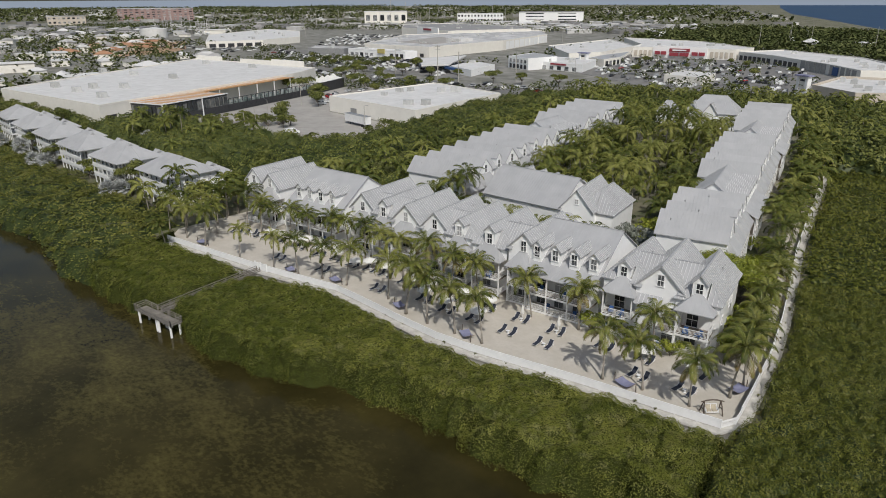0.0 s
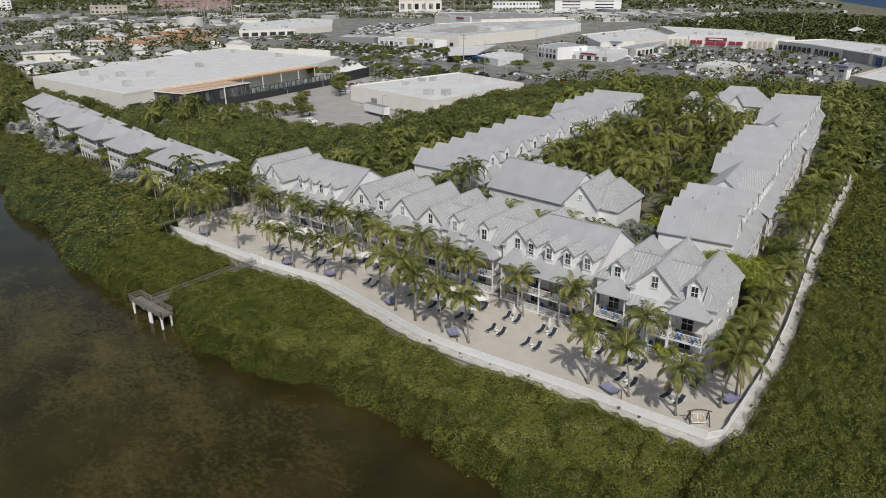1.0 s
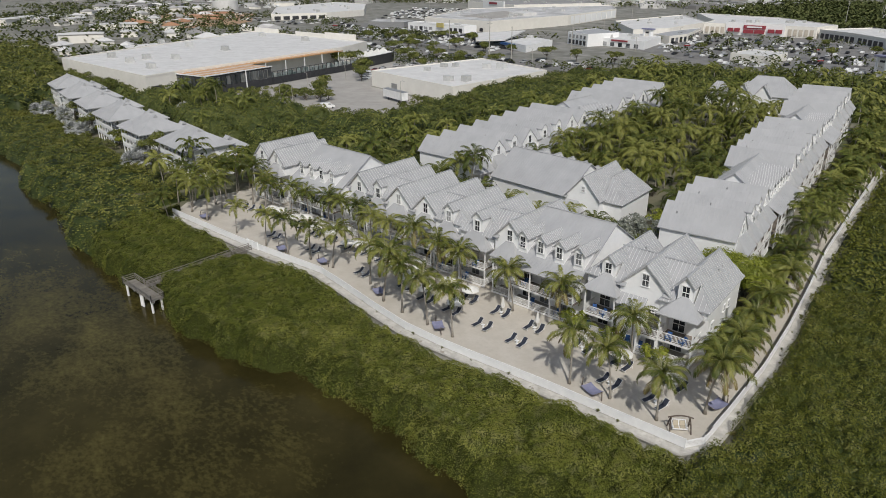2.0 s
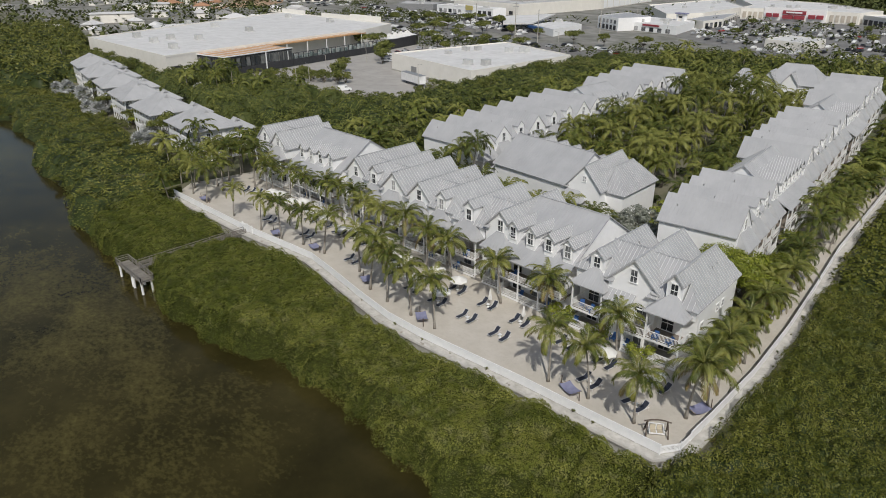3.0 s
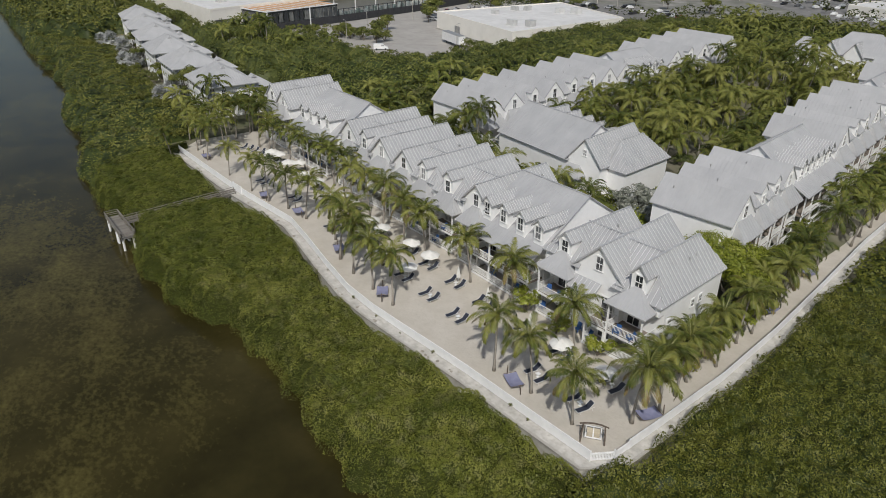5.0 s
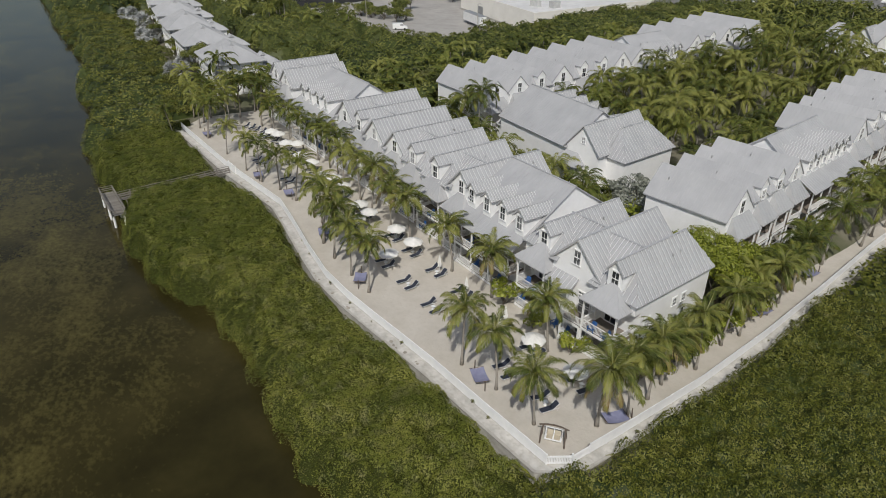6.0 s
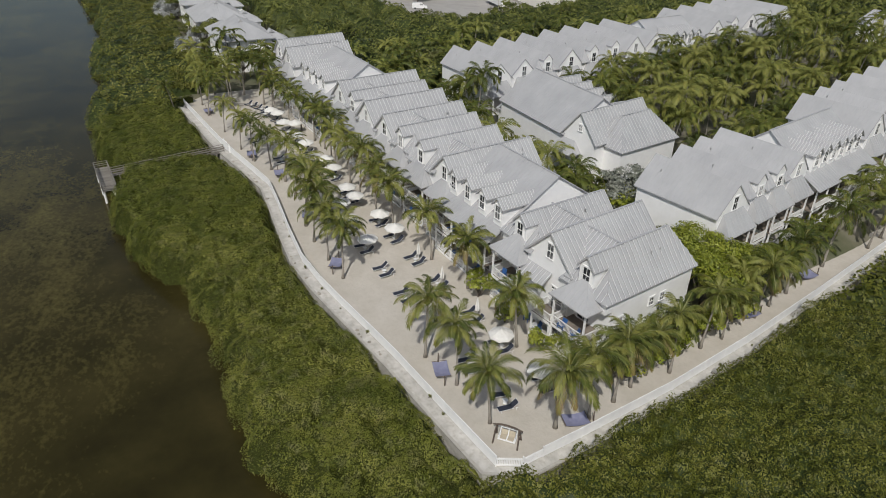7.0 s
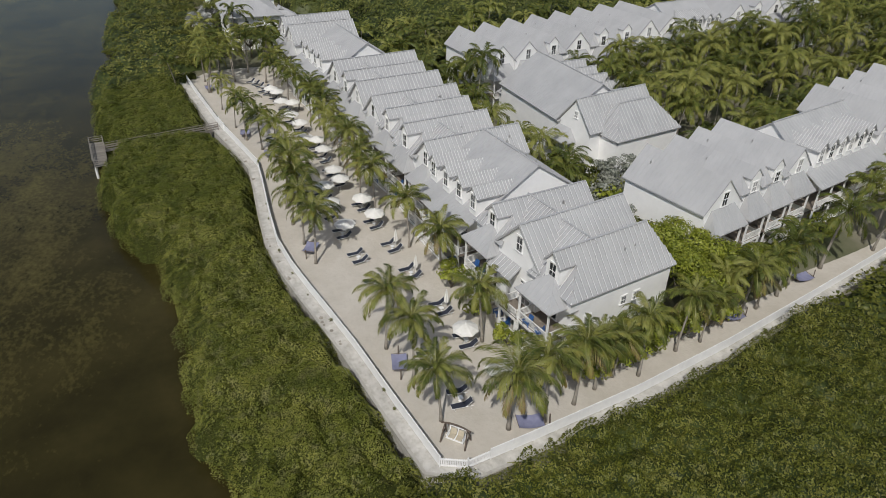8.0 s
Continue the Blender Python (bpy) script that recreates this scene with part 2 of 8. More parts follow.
weed_beds(WATER)
WATER.node_tree.nodes["Principled BSDF"].inputs["Specular Tint"].default_value = (1.0, 0.84, 0.68, 1)
SEA = material("open sea", [(0.025, 0.055, 0.11), (0.035, 0.07, 0.13)], 200.0, 0.5, spec=0.1)


# ---- mesh building ----
class Geo:
    """Collects vertices and faces for one mesh."""

    def __init__(self):
        self.v, self.f, self.second = [], [], set()

    def add(self, verts, faces):
        k = len(self.v)
        self.v += [tuple(p) for p in verts]
        self.f += [tuple(k + i for i in f) for f in faces]
        return self

    def box(self, x0, y0, z0, x1, y1, z1, m=None):
        c = [Vector((x, y, z)) for z in (z0, z1) for x, y in ((x0, y0), (x1, y0), (x1, y1), (x0, y1))]
        if m:
            c = [m @ p for p in c]
        return self.add(c, [(3, 2, 1, 0), (4, 5, 6, 7), (0, 1, 5, 4), (1, 2, 6, 5), (2, 3, 7, 6), (3, 0, 4, 7)])

    def beam(self, a, b, w, h=None, up=(0, 0, 1)):
        """A square bar from a to b."""
        a, b = Vector(a), Vector(b)
        h = h or w
        d = (b - a).normalized()
        s = d.cross(Vector(up))
        s = s.normalized() if s.length > 1e-4 else Vector((1, 0, 0))
        t = s.cross(d)
        c = [p + s * i * w / 2 + t * j * h / 2 for p in (a, b) for i, j in ((-1, -1), (1, -1), (1, 1), (-1, 1))]
        return self.add(c, [(0, 1, 2, 3), (7, 6, 5, 4), (4, 5, 1, 0), (5, 6, 2, 1), (6, 7, 3, 2), (7, 4, 0, 3)])

    def tube(self, pts, radii, n=8):
        """A round tapering tube through the points."""
        k = len(self.v)
        pts = [Vector(p) for p in pts]
        for i, p in enumerate(pts):
            d = (pts[min(i + 1, len(pts) - 1)] - pts[max(i - 1, 0)]).normalized()
            s = d.cross(Vector((0.3, 0.9, 0.1))).normalized()
            t = d.cross(s)
            for j in range(n):
                a = 2 * math.pi * j / n
                self.v.append(tuple(p + (s * math.cos(a) + t * math.sin(a)) * radii[i]))
        for i in range(len(pts) - 1):
            for j in range(n):
                a, b = k + i * n + j, k + i * n + (j + 1) % n
                self.f.append((a, b, b + n, a + n))
        self.f.append(tuple(k + j for j in reversed(range(n))))
        self.f.append(tuple(k + (len(pts) - 1) * n + j for j in range(n)))
        return self

    def prism(self, poly, z0, z1):
        """A flat polygon drawn up between two heights; the polygon runs anticlockwise from above."""
        n = len(poly)
        area = sum(poly[i][0] * poly[(i + 1) % n][1] - poly[(i + 1) % n][0] * poly[i][1] for i in range(n))
        if area < 0:
            poly = poly[::-1]
        c = [(x, y, z0) for x, y in poly] + [(x, y, z1) for x, y in poly]
        return self.add(c, [tuple(reversed(range(n))), tuple(range(n, 2 * n))] + [(i, (i + 1) % n, n + (i + 1) % n, n + i) for i in range(n)])

    def slab(self, pts, thick, ribs=0.0, rib_w=0.10, rib_h=0.07):
        """A sloping convex roof plane of some thickness; its one upper skin rises into a seam down the slope every `ribs` metres."""
        pts = [Vector(p) for p in pts]
        nrm = (pts[1] - pts[0]).cross(pts[2] - pts[0]).normalized()
        if nrm.z < 0:
            pts, nrm = pts[::-1], -nrm
        n = len(pts)
        u = Vector((0, 0, 1)).cross(nrm)
        if not ribs or u.length < 1e-4:
            low = [p - Vector((0, 0, thick)) for p in pts]
            return self.add(low + pts, [tuple(reversed(range(n))), tuple(range(n, 2 * n))] + [(i, (i + 1) % n, n + (i + 1) % n, n + i) for i in range(n)])
        u.normalize()
        w = nrm.cross(u)
        q = [(p.dot(u), p.dot(w)) for p in pts]
        off = pts[0].dot(nrm)
        a, b = min(c[0] for c in q), max(c[0] for c in q)
        count = max(1, int((b - a) / ribs))
        stops = [(c[0], 0.0) for c in q]
        for i in range(count + 1):
            x = a + 0.09 + (b - a - 0.18) * i / count
            stops += [(x - rib_w / 2, 0.0), (x - rib_w / 2 + 0.012, rib_h), (x + rib_w / 2 - 0.012, rib_h), (x + rib_w / 2, 0.0)]
        stops = sorted(set((round(min(max(x, a), b), 4), h) for x, h in stops))
        top, low = [], []
        for x, h in stops:
            ys = []
            for j in range(n):
                (x0, y0), (x1, y1) = q[j], q[(j + 1) % n]
                if abs(x1 - x0) < 1e-6:
                    if abs(x - x0) < 1e-3:
                        ys += [y0, y1]
                elif min(x0, x1) - 1e-3 <= x <= max(x0, x1) + 1e-3:
                    ys.append(y0 + (y1 - y0) * min(1, max(0, (x - x0) / (x1 - x0))))
            lo, hi = min(ys), max(ys)
            for y in (lo, hi):
                p = u * x + w * y + nrm * off
                top.append(p + nrm * (h if hi - lo > 0.2 else 0))
                low.append(p - Vector((0, 0, thick)))
        m = len(top)
        f = []
        for i in range(0, m - 2, 2):
            # Crests of tall seams get the lighter colour that paints their glint.
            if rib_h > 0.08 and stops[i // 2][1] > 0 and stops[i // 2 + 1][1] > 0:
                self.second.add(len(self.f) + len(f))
            f += [(i, i + 2, i + 3, i + 1), (m + i + 1, m + i + 3, m + i + 2, m + i), (m + i, m + i + 2, i + 2, i), (i + 1, i + 3, m + i + 3, m + i + 1)]
        f += [(0, 1, m + 1, m), (m - 1, m - 2, 2 * m - 2, 2 * m - 1)]
        return self.add(top + low, f)

    def mesh(self, name, mat, smooth=False):
        me = bpy.data.meshes.new(name)
        me.from_pydata(self.v, [], self.f)
        me.materials.append(mat)
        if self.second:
            me.materials.append(SEAM_GLINT)
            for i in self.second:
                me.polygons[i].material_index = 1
        if smooth:
            me.shade_smooth()
        return me


def np_mesh(name, verts, quads, mat):
    """A mesh of quads from arrays."""
    me = bpy.data.meshes.new(name)
    me.vertices.add(len(verts))
    me.vertices.foreach_set("co", np.ascontiguousarray(verts, np.float32).ravel())
    q = np.ascontiguousarray(quads, np.int32)
    me.loops.add(q.size)
    me.loops.foreach_set("vertex_index", q.ravel())
    me.polygons.add(len(q))
    me.polygons.foreach_set("loop_start", np.arange(0, q.size, 4, dtype=np.int32))
    me.update(calc_edges=True)
    me.materials.append(mat)
    return me


def cards(p, size, up, rng, aspect=0.6, lean=None, loose=0.75):
    """Small leaf quads at the points p: arrays of vertices and quads. up: how much they lie flat. lean: the way each clump faces."""
    n = len(p)
    nrm = rng.normal(size=(n, 3))
    nrm /= np.linalg.norm(nrm, axis=1, keepdims=True)
    if lean is None:
        nrm[:, 2] = np.abs(nrm[:, 2]) + up
    else:
        nrm = nrm * loose + lean * (1.0 + up)
    nrm /= np.linalg.norm(nrm, axis=1, keepdims=True)
    a = np.cross(nrm, rng.normal(size=(n, 3)))
    a /= np.linalg.norm(a, axis=1, keepdims=True) + 1e-9
    b = np.cross(nrm, a)
    s = (size * (0.6 + 0.8 * rng.rand(n)))[:, None]
    a, b = a * s * 0.5, b * s * 0.5 * aspect
    v = np.stack([p - a, p - b * 0.9 + a * 0.1, p + a, p + b * 0.9 + a * 0.1], 1).reshape(-1, 3)
    return v, np.arange(4 * n).reshape(-1, 4)


def thing(name, m, label, category, group="", kind=""):
    """An empty at a thing's base, to hold its parts."""
    ob = new(name)
    ob.matrix_world = m
    return tagged(ob, label, category, group, kind)


def part(name, geo, mat, parent, label="", smooth=False, m=None):
    """One mesh under a thing or under a part, in the thing's own space."""
    me = geo if isinstance(geo, bpy.types.Mesh) else geo.mesh(name, mat, smooth)
    ob = new(name, me)
    ob.parent = parent
    if m is not None:
        ob.matrix_basis = m
    return tagged(ob, label)


def solo(name, geo, mat, label, category="", kind="", group="", smooth=False):
    """A thing of one mesh."""
    me = geo if isinstance(geo, bpy.types.Mesh) else geo.mesh(name, mat, smooth)
    return tagged(new(name, me), label, category, group, kind)


def lerp_line(line, x, key=0):
    """The other coordinate of a polyline at x."""
    pts = sorted(line, key=lambda p: p[key])
    return np.interp(x, [p[key] for p in pts], [p[1 - key] for p in pts])


def inside(poly, x, y):
    """Which points lie in a polygon."""
    x, y = np.asarray(x), np.asarray(y)
    r = np.zeros(x.shape, bool)
    n = len(poly)
    for i in range(n):
        (x0, y0), (x1, y1) = poly[i], poly[(i + 1) % n]
        if y0 != y1:
            r ^= ((y0 > y) != (y1 > y)) & (x < (x1 - x0) * (y - y0) / (y1 - y0) + x0)
    return r


# ---- plan of the site ----
SHORE = [(-2600, 190), (-900, 100), (-420, 74), (-260, 66), (-236, 66), (-208.7, 65.5), (-189.8, 59.6), (-163, 56), (-153.5, 60), (-146.5, 55.6), (-134.5, 53.2), (-122, 52.4), (-110, 51.6), (-96, 51.8), (-90, 51.2), (-83, 50.2), (-77.5, 50.2),
         (-72, 51.2), (-68, 51.8), (-64.5, 53.8), (-59, 55.4), (-51, 56.2), (-45.5, 55.4), (-40.5, 55.8), (-36.4, 54.2), (-31, 54.0), (-28, 53.8), (-23, 55.6), (-18, 55.6), (-12, 54.5), (0, 50), (30, 44), (120, 25), (400, 0)]
FENCE_FRONT = [(-125, 70.3), (-110, 70.7), (-97, 71.1), (-86, 72.1), (-78, 72.8), (-71, 71.8), (-62, 70.3), (-54, 69.2), (-48, 69.2), (-42.5, 69.6), (-37, 70.1), (-31, 70.6), (-22, 71.0), (-14.1, 71.45)]
FENCE_SIDE = [(-12.9, 73.4), (-13.0, 80), (-13.4, 92), (-14.6, 105), (-16.5, 120), (-19, 138), (-22, 170), (-25, 205), (-31, 240)]
FENCE = FENCE_FRONT + FENCE_SIDE
WATER_Z, LAND_Z = -4.3, -0.12


def offset_line(line, d):
    """A polyline moved to its right by d."""
    out = []
    for i, p in enumerate(line):
        a, b = Vector(line[max(i - 1, 0)]), Vector(line[min(i + 1, len(line) - 1)])
        t = (b - a).normalized()
        out.append((p[0] + t.y * d, p[1] - t.x * d))
    return out


def lift(x, y):
    """The gentle rise of the garden ground away from the shore."""
    x, y = np.asarray(x, float), np.asarray(y, float)
    up = 0.043 * np.clip(y - 98, 0, 140) * np.clip((262 - y) / 30, 0, 1)
    return up * np.clip((-17.5 - 0.11 * (y - 100) - x) / 5, 0, 1) * np.clip((x + 112) / 10, 0, 1)


# ---- ground, water, beach ----
land = Geo()
edge = [(x, y + 7.0) for x, y in SHORE if -2600 < x < -130] + [(-127, 71.5)] + [(x, y - 0.6) for x, y in FENCE_FRONT] + [(-12.0, 72.6), (-8, 58)] + [(x, y + 3.0) for x, y in SHORE if x > -2]
land_poly = edge + [(300, 300), (150, 900), (-112, 1225), (-222, 1570), (-421, 2166), (-692, 3312), (-900, 4300), (-3300, 4300), (-4600, 1500), (-2600, 192)]
land.prism(land_poly, -6.0, LAND_Z)
solo("ground", land, LAND, "flat dry ground with lawn and bare soil", "ground", "structure")
w = Geo()
w.add([(-2500, -2500, WATER_Z), (1500, -2500, WATER_Z), (1500, 430, WATER_Z), (-2500, 430, WATER_Z)], [(0, 1, 2, 3)])
solo("water", w, WATER, "shallow brown water over weed and sand", "water", "structure")
w = Geo()
w.add([(-4900, 431, -4.6), (4500, 431, -4.6), (4500, 4800, -4.6), (-4900, 4800, -4.6)], [(0, 1, 2, 3)])
solo("sea", w, SEA, "open blue sea at the horizon", "sea", "structure")

# Added glowing ring just below the skyline: horizon haze painted as emitted colour.
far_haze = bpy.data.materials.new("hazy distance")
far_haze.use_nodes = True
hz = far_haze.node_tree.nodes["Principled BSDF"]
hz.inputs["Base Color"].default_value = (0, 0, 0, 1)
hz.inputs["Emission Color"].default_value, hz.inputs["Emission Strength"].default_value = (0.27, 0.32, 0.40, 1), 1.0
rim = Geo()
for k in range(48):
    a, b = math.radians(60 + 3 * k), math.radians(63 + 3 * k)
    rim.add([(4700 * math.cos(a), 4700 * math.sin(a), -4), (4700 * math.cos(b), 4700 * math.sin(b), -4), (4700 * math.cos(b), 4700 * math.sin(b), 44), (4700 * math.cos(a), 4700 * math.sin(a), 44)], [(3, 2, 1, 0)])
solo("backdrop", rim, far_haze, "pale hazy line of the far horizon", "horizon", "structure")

outer = [(x, y) for x, y in offset_line(FENCE_FRONT, 1.4)] + offset_line(FENCE_SIDE, 1.2)
sand = Geo().prism(offset_line(FENCE, -0.05) + [(-60, 245), (-60, 120), (-126, 112), (-130, 76)], -0.6, 0.0)
solo("beach_sand", sand, SAND, "raked pale coral sand behind the white fence", "sand", "structure")
solo("sea_wall", Geo().prism(outer + list(reversed(offset_line(FENCE, -0.1))), -5.2, -0.05), PALE_CONCRETE, "weathered concrete sea wall and footpath outside the fence", "sea wall", "structure")
kerb = Geo()
for a, b in zip(outer[:-1], outer[1:]):
    kerb.beam((*a, -0.06), (*b, -0.06), 0.30, 0.16)
solo("sea_wall_cap", kerb, CONCRETE, "rough concrete cap along the sea wall edge", "sea wall", "structure")

gx, gy = np.meshgrid(np.linspace(-114, -14, 51), np.linspace(96, 266, 86))
rise = np_mesh("garden_ground", np.stack([gx, gy, lift(gx, gy) + np.where(lift(gx, gy) > 0.02, 0.03, -0.25)], -1).reshape(-1, 3),
               np.array([(i * 51 + j, i * 51 + j + 1, (i + 1) * 51 + j + 1, (i + 1) * 51 + j) for i in range(85) for j in range(50)]), LAND)
solo("garden_ground", rise, LAND, "gently rising garden ground between the houses", "ground", "structure")
solo("town_ground", Geo().prism([(-1700, 420), (-700, 175), (-345, 150), (-255, 122), (-160, 145), (-160, 290), (90, 300), (110, 620), (-60, 640), (-160, 1150), (-1500, 1300)], LAND_Z - 0.2, LAND_Z + 0.06),
     material("town paving and yards", [(0.12, 0.12, 0.095), (0.22, 0.213, 0.19), (0.33, 0.32, 0.295)], 16.0, 0.95, second=((0.09, 0.10, 0.05), 9.0, 0.5)), "pale streets and yards of the town", "ground", "structure")

# ---- fence ----
def fence_run(line):
    """White picket fence: posts, two rails and pickets along a polyline."""
    ob = thing("picket_fence", Matrix(), "white vinyl fence of solid panels along the sea wall", "fence")
    post = Geo().box(-0.05, -0.05, -0.3, 0.05, 0.05, 1.22)
    post.add([(-0.065, -0.065, 1.22), (0.065, -0.065, 1.22), (0.065, 0.065, 1.22), (-0.065, 0.065, 1.22), (0, 0, 1.26)], [(0, 1, 4), (1, 2, 4), (2, 3, 4), (3, 0, 4), (3, 2, 1, 0)])
    post = post.mesh("post", FENCE_WHITE)
    picket = Geo().box(-0.056, -0.012, 0.02, 0.056, 0.012, 0.98)
    picket.add([(-0.056, -0.012, 0.98), (0.056, -0.012, 0.98), (0.056, 0.012, 0.98), (-0.056, 0.012, 0.98), (0, 0, 1.04)], [(0, 1, 4), (1, 2, 4), (2, 3, 4), (3, 0, 4)])
    far = Geo()
    pieces = []
    for a, b in zip(line[:-1], line[1:]):
        a, b = Vector((*a, 0)), Vector((*b, 0))
        length = (b - a).length
        turn = math.atan2((b - a).y, (b - a).x)
        k = max(1, round(length / 2.4))
        for i in range(k):
            p = a.lerp(b, i / k)
            part("post", post, FENCE_WHITE, ob, m=Matrix.Translation(p) @ Matrix.Rotation(turn, 4, "Z"))
            q = a.lerp(b, (i + 1) / k)
            g = Geo()
            for z in (0.10, 1.14) if p.y > 73.5 or p.x < -14.2 else (0.16, 0.84):
                g.beam((p.x, p.y, z), (q.x, q.y, z), 0.09, 0.12)
            part("rail", g, FENCE_WHITE, ob)
            if p.y > 73.5 or p.x < -14.2:
                part("panel", Geo().beam((p.x, p.y, 0.60), (q.x, q.y, 0.60), 0.07, 1.12), FENCE_WHITE, ob)
                continue
            n = int((q - p).length / 0.135)
            for j in range(1, n):
                pieces.append((p.lerp(q, j / n), turn))
    me = picket.mesh("picket", FENCE_WHITE)
    pieces.sort(key=lambda e: (e[0] - Vector((-14, 72, 0))).length)
    for i, (p, turn) in enumerate(pieces):
        m = Matrix.Translation(p) @ Matrix.Rotation(turn, 4, "Z")
        if i < 220:
            part("picket", me, FENCE_WHITE, ob, m=m)
        else:
            far.add([m @ Vector(v) for v in picket.v], picket.f)
    if far.v:
        tagged(part("pickets", far, FENCE_WHITE, ob), kind="stuff")
    return ob


fence_run(FENCE)


# ---- palms ----
def frond_mesh(name, mat, seed, length=3.3, droop=1.0, rise=0.55, pairs=42, blade=0.028):
    """A feather frond along +x: a midrib that rises, arches over and hangs, with two rows of drooping leaflets."""
    r = np.random.RandomState(seed)
    g = Geo()
    n = 12
    p, mid = Vector((0, 0, 0)), [Vector((0, 0, 0))]
    for i in range(n):
        s = (i + 0.5) / n
        pitch = rise - droop * s ** 1.5
        yaw = 0.22 * math.sin(seed * 1.7) * s
        p = p + Vector((math.cos(pitch) * math.cos(yaw), math.sin(yaw), math.sin(pitch))) * (length / n)
        mid.append(p)
    for i in range(n):
        w0, w1 = 0.042 * (1 - i / n) + 0.012, 0.042 * (1 - (i + 1) / n) + 0.012
        a, b = mid[i] + Vector((0, 0, 0.03)), mid[i + 1] + Vector((0, 0, 0.03))
        g.add([a + Vector((0, -w0, 0)), a + Vector((0, w0, 0)), b + Vector((0, w1, 0)), b + Vector((0, -w1, 0))], [(0, 3, 2, 1)])
    for k in range(pairs):
        s = 0.14 + 0.86 * (k + 0.5) / pairs
        f = s * n
        i = min(int(f), n - 1)
        q = mid[i].lerp(mid[i + 1], f - i)
        d = (mid[i + 1] - mid[i]).normalized()
        size = 0.86 * math.sin(math.pi * (0.16 + 0.80 * s)) ** 0.6
        for side in (-1, 1):
            o = Vector((0, side, 0)) * (0.62 + 0.10 * r.normal()) + d * (0.50 + 0.5 * s) + Vector((0, 0, -0.22 + 0.12 * r.normal()))
            o = o.normalized() * size * (0.8 + 0.35 * r.rand())
            m = q + o * 0.5 + Vector((0, 0, -0.02))
            tip = q + o * 0.9 + Vector((0, 0, -0.48 * size))
            wd = (d - o.normalized() * d.dot(o.normalized())).normalized() * (blade if s > 0.3 else blade * 0.8)
            g.add([q - wd * 0.5, q + wd * 0.5, m + wd, tip, m - wd], [(0, 1, 2, 4), (4, 2, 3)])
    me = g.mesh(name, mat)
    me.materials.append(MIDRIB)
    for i in range(n):
        me.polygons[i].material_index = 1
    return me


FRONDS = [frond_mesh("frond", FROND, 3 + i, 3.3 + 0.2 * i, 1.5 + 0.22 * i, 0.4, 48, 0.024) for i in range(4)]
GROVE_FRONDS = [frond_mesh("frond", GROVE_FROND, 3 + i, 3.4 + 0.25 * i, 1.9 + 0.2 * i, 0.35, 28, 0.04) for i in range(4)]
ROW_FRONDS = [frond_mesh("frond", FROND, 3 + i, 3.3 + 0.2 * i, 1.5 + 0.2 * i, 0.4, 30, 0.036) for i in range(4)]
BELT_FRONDS = [frond_mesh("frond", GROVE_FROND, 3 + i, 3.3 + 0.25 * i, 1.6 + 0.2 * i, 0.35, 8, 0.16) for i in range(4)]
FRONDS_LOW = [frond_mesh("hanging_frond", FROND_OLD, 11 + i, 2.9 + 0.2 * i, 1.0, -0.1, 34, 0.03) for i in range(2)]


def trunk_geo(height, lean, seed):
    g = Geo()
    pts, rad = [], []
    for i in range(9):
        s = i / 8
        pts.append((lean * s ** 1.6, 0.12 * math.sin(3 * s + seed), height * s))
        rad.append(0.13 - 0.045 * s + 0.10 * max(0, 1 - 6 * s) + (0.008 if i % 2 else 0))
    return g.tube(pts, rad, 8), Vector(pts[-1])


def crown_places(seed, many):
    """Where the fronds of a crown sit: turn, tilt, roll, size, kind."""
    r = random.Random(seed)
    out = []
    for i in range(many):
        s = i / (many - 1)
        out.append((i * 137.5 + r.uniform(-14, 14), 66 - 92 * s + r.uniform(-10, 10), r.uniform(-25, 25), 0.88 + 0.24 * r.random() - 0.2 * (s < 0.15), s > 0.78 and r.random() < 0.6))
    return out


HEART = Geo()
for k in range(7):
    a = k * 0.9
    HEART.tube([(0, 0, -0.5), (0.10 * math.cos(a), 0.10 * math.sin(a), 0.1), (0.32 * math.cos(a), 0.32 * math.sin(a), 0.75)], [0.13, 0.09, 0.015], 5)
for k in range(6):
    a = k * 1.05
    c = Vector((0.24 * math.cos(a), 0.24 * math.sin(a), -0.25))
    HEART.tube([c + Vector((0, 0, -0.13)), c + Vector((0, 0, -0.06)), c + Vector((0, 0, 0.06)), c + Vector((0, 0, 0.13))], [0.04, 0.11, 0.11, 0.04], 6)
HEART_MESH = HEART.mesh("crown", FROND)


def palm_in_parts(height, lean, seed, many=27):
    """A coconut palm whose fronds are pieces of their own."""
    ob = thing("coconut_palm", Matrix(), "coconut palm with a grey leaning trunk on the sand", "palm tree", "palms on the beach")
    g, top = trunk_geo(height, lean, seed)
    part("trunk", g, TRUNK, ob, smooth=True)
    crown = part("crown", HEART_MESH, FROND, ob, m=Matrix.Translation(top))
    for turn, tilt, roll, size, old in crown_places(seed, many):
        me = FRONDS_LOW[seed % 2] if old else FRONDS[(seed + int(turn)) % 4]
        size *= 0.96
        part("frond", me, FROND, crown, m=pose(0, 0, 0.05, 0, 0, turn) @ pose(0.06, 0, 0, roll, -tilt * 0.9, 0) @ Matrix.Scale(size, 4))
    return ob


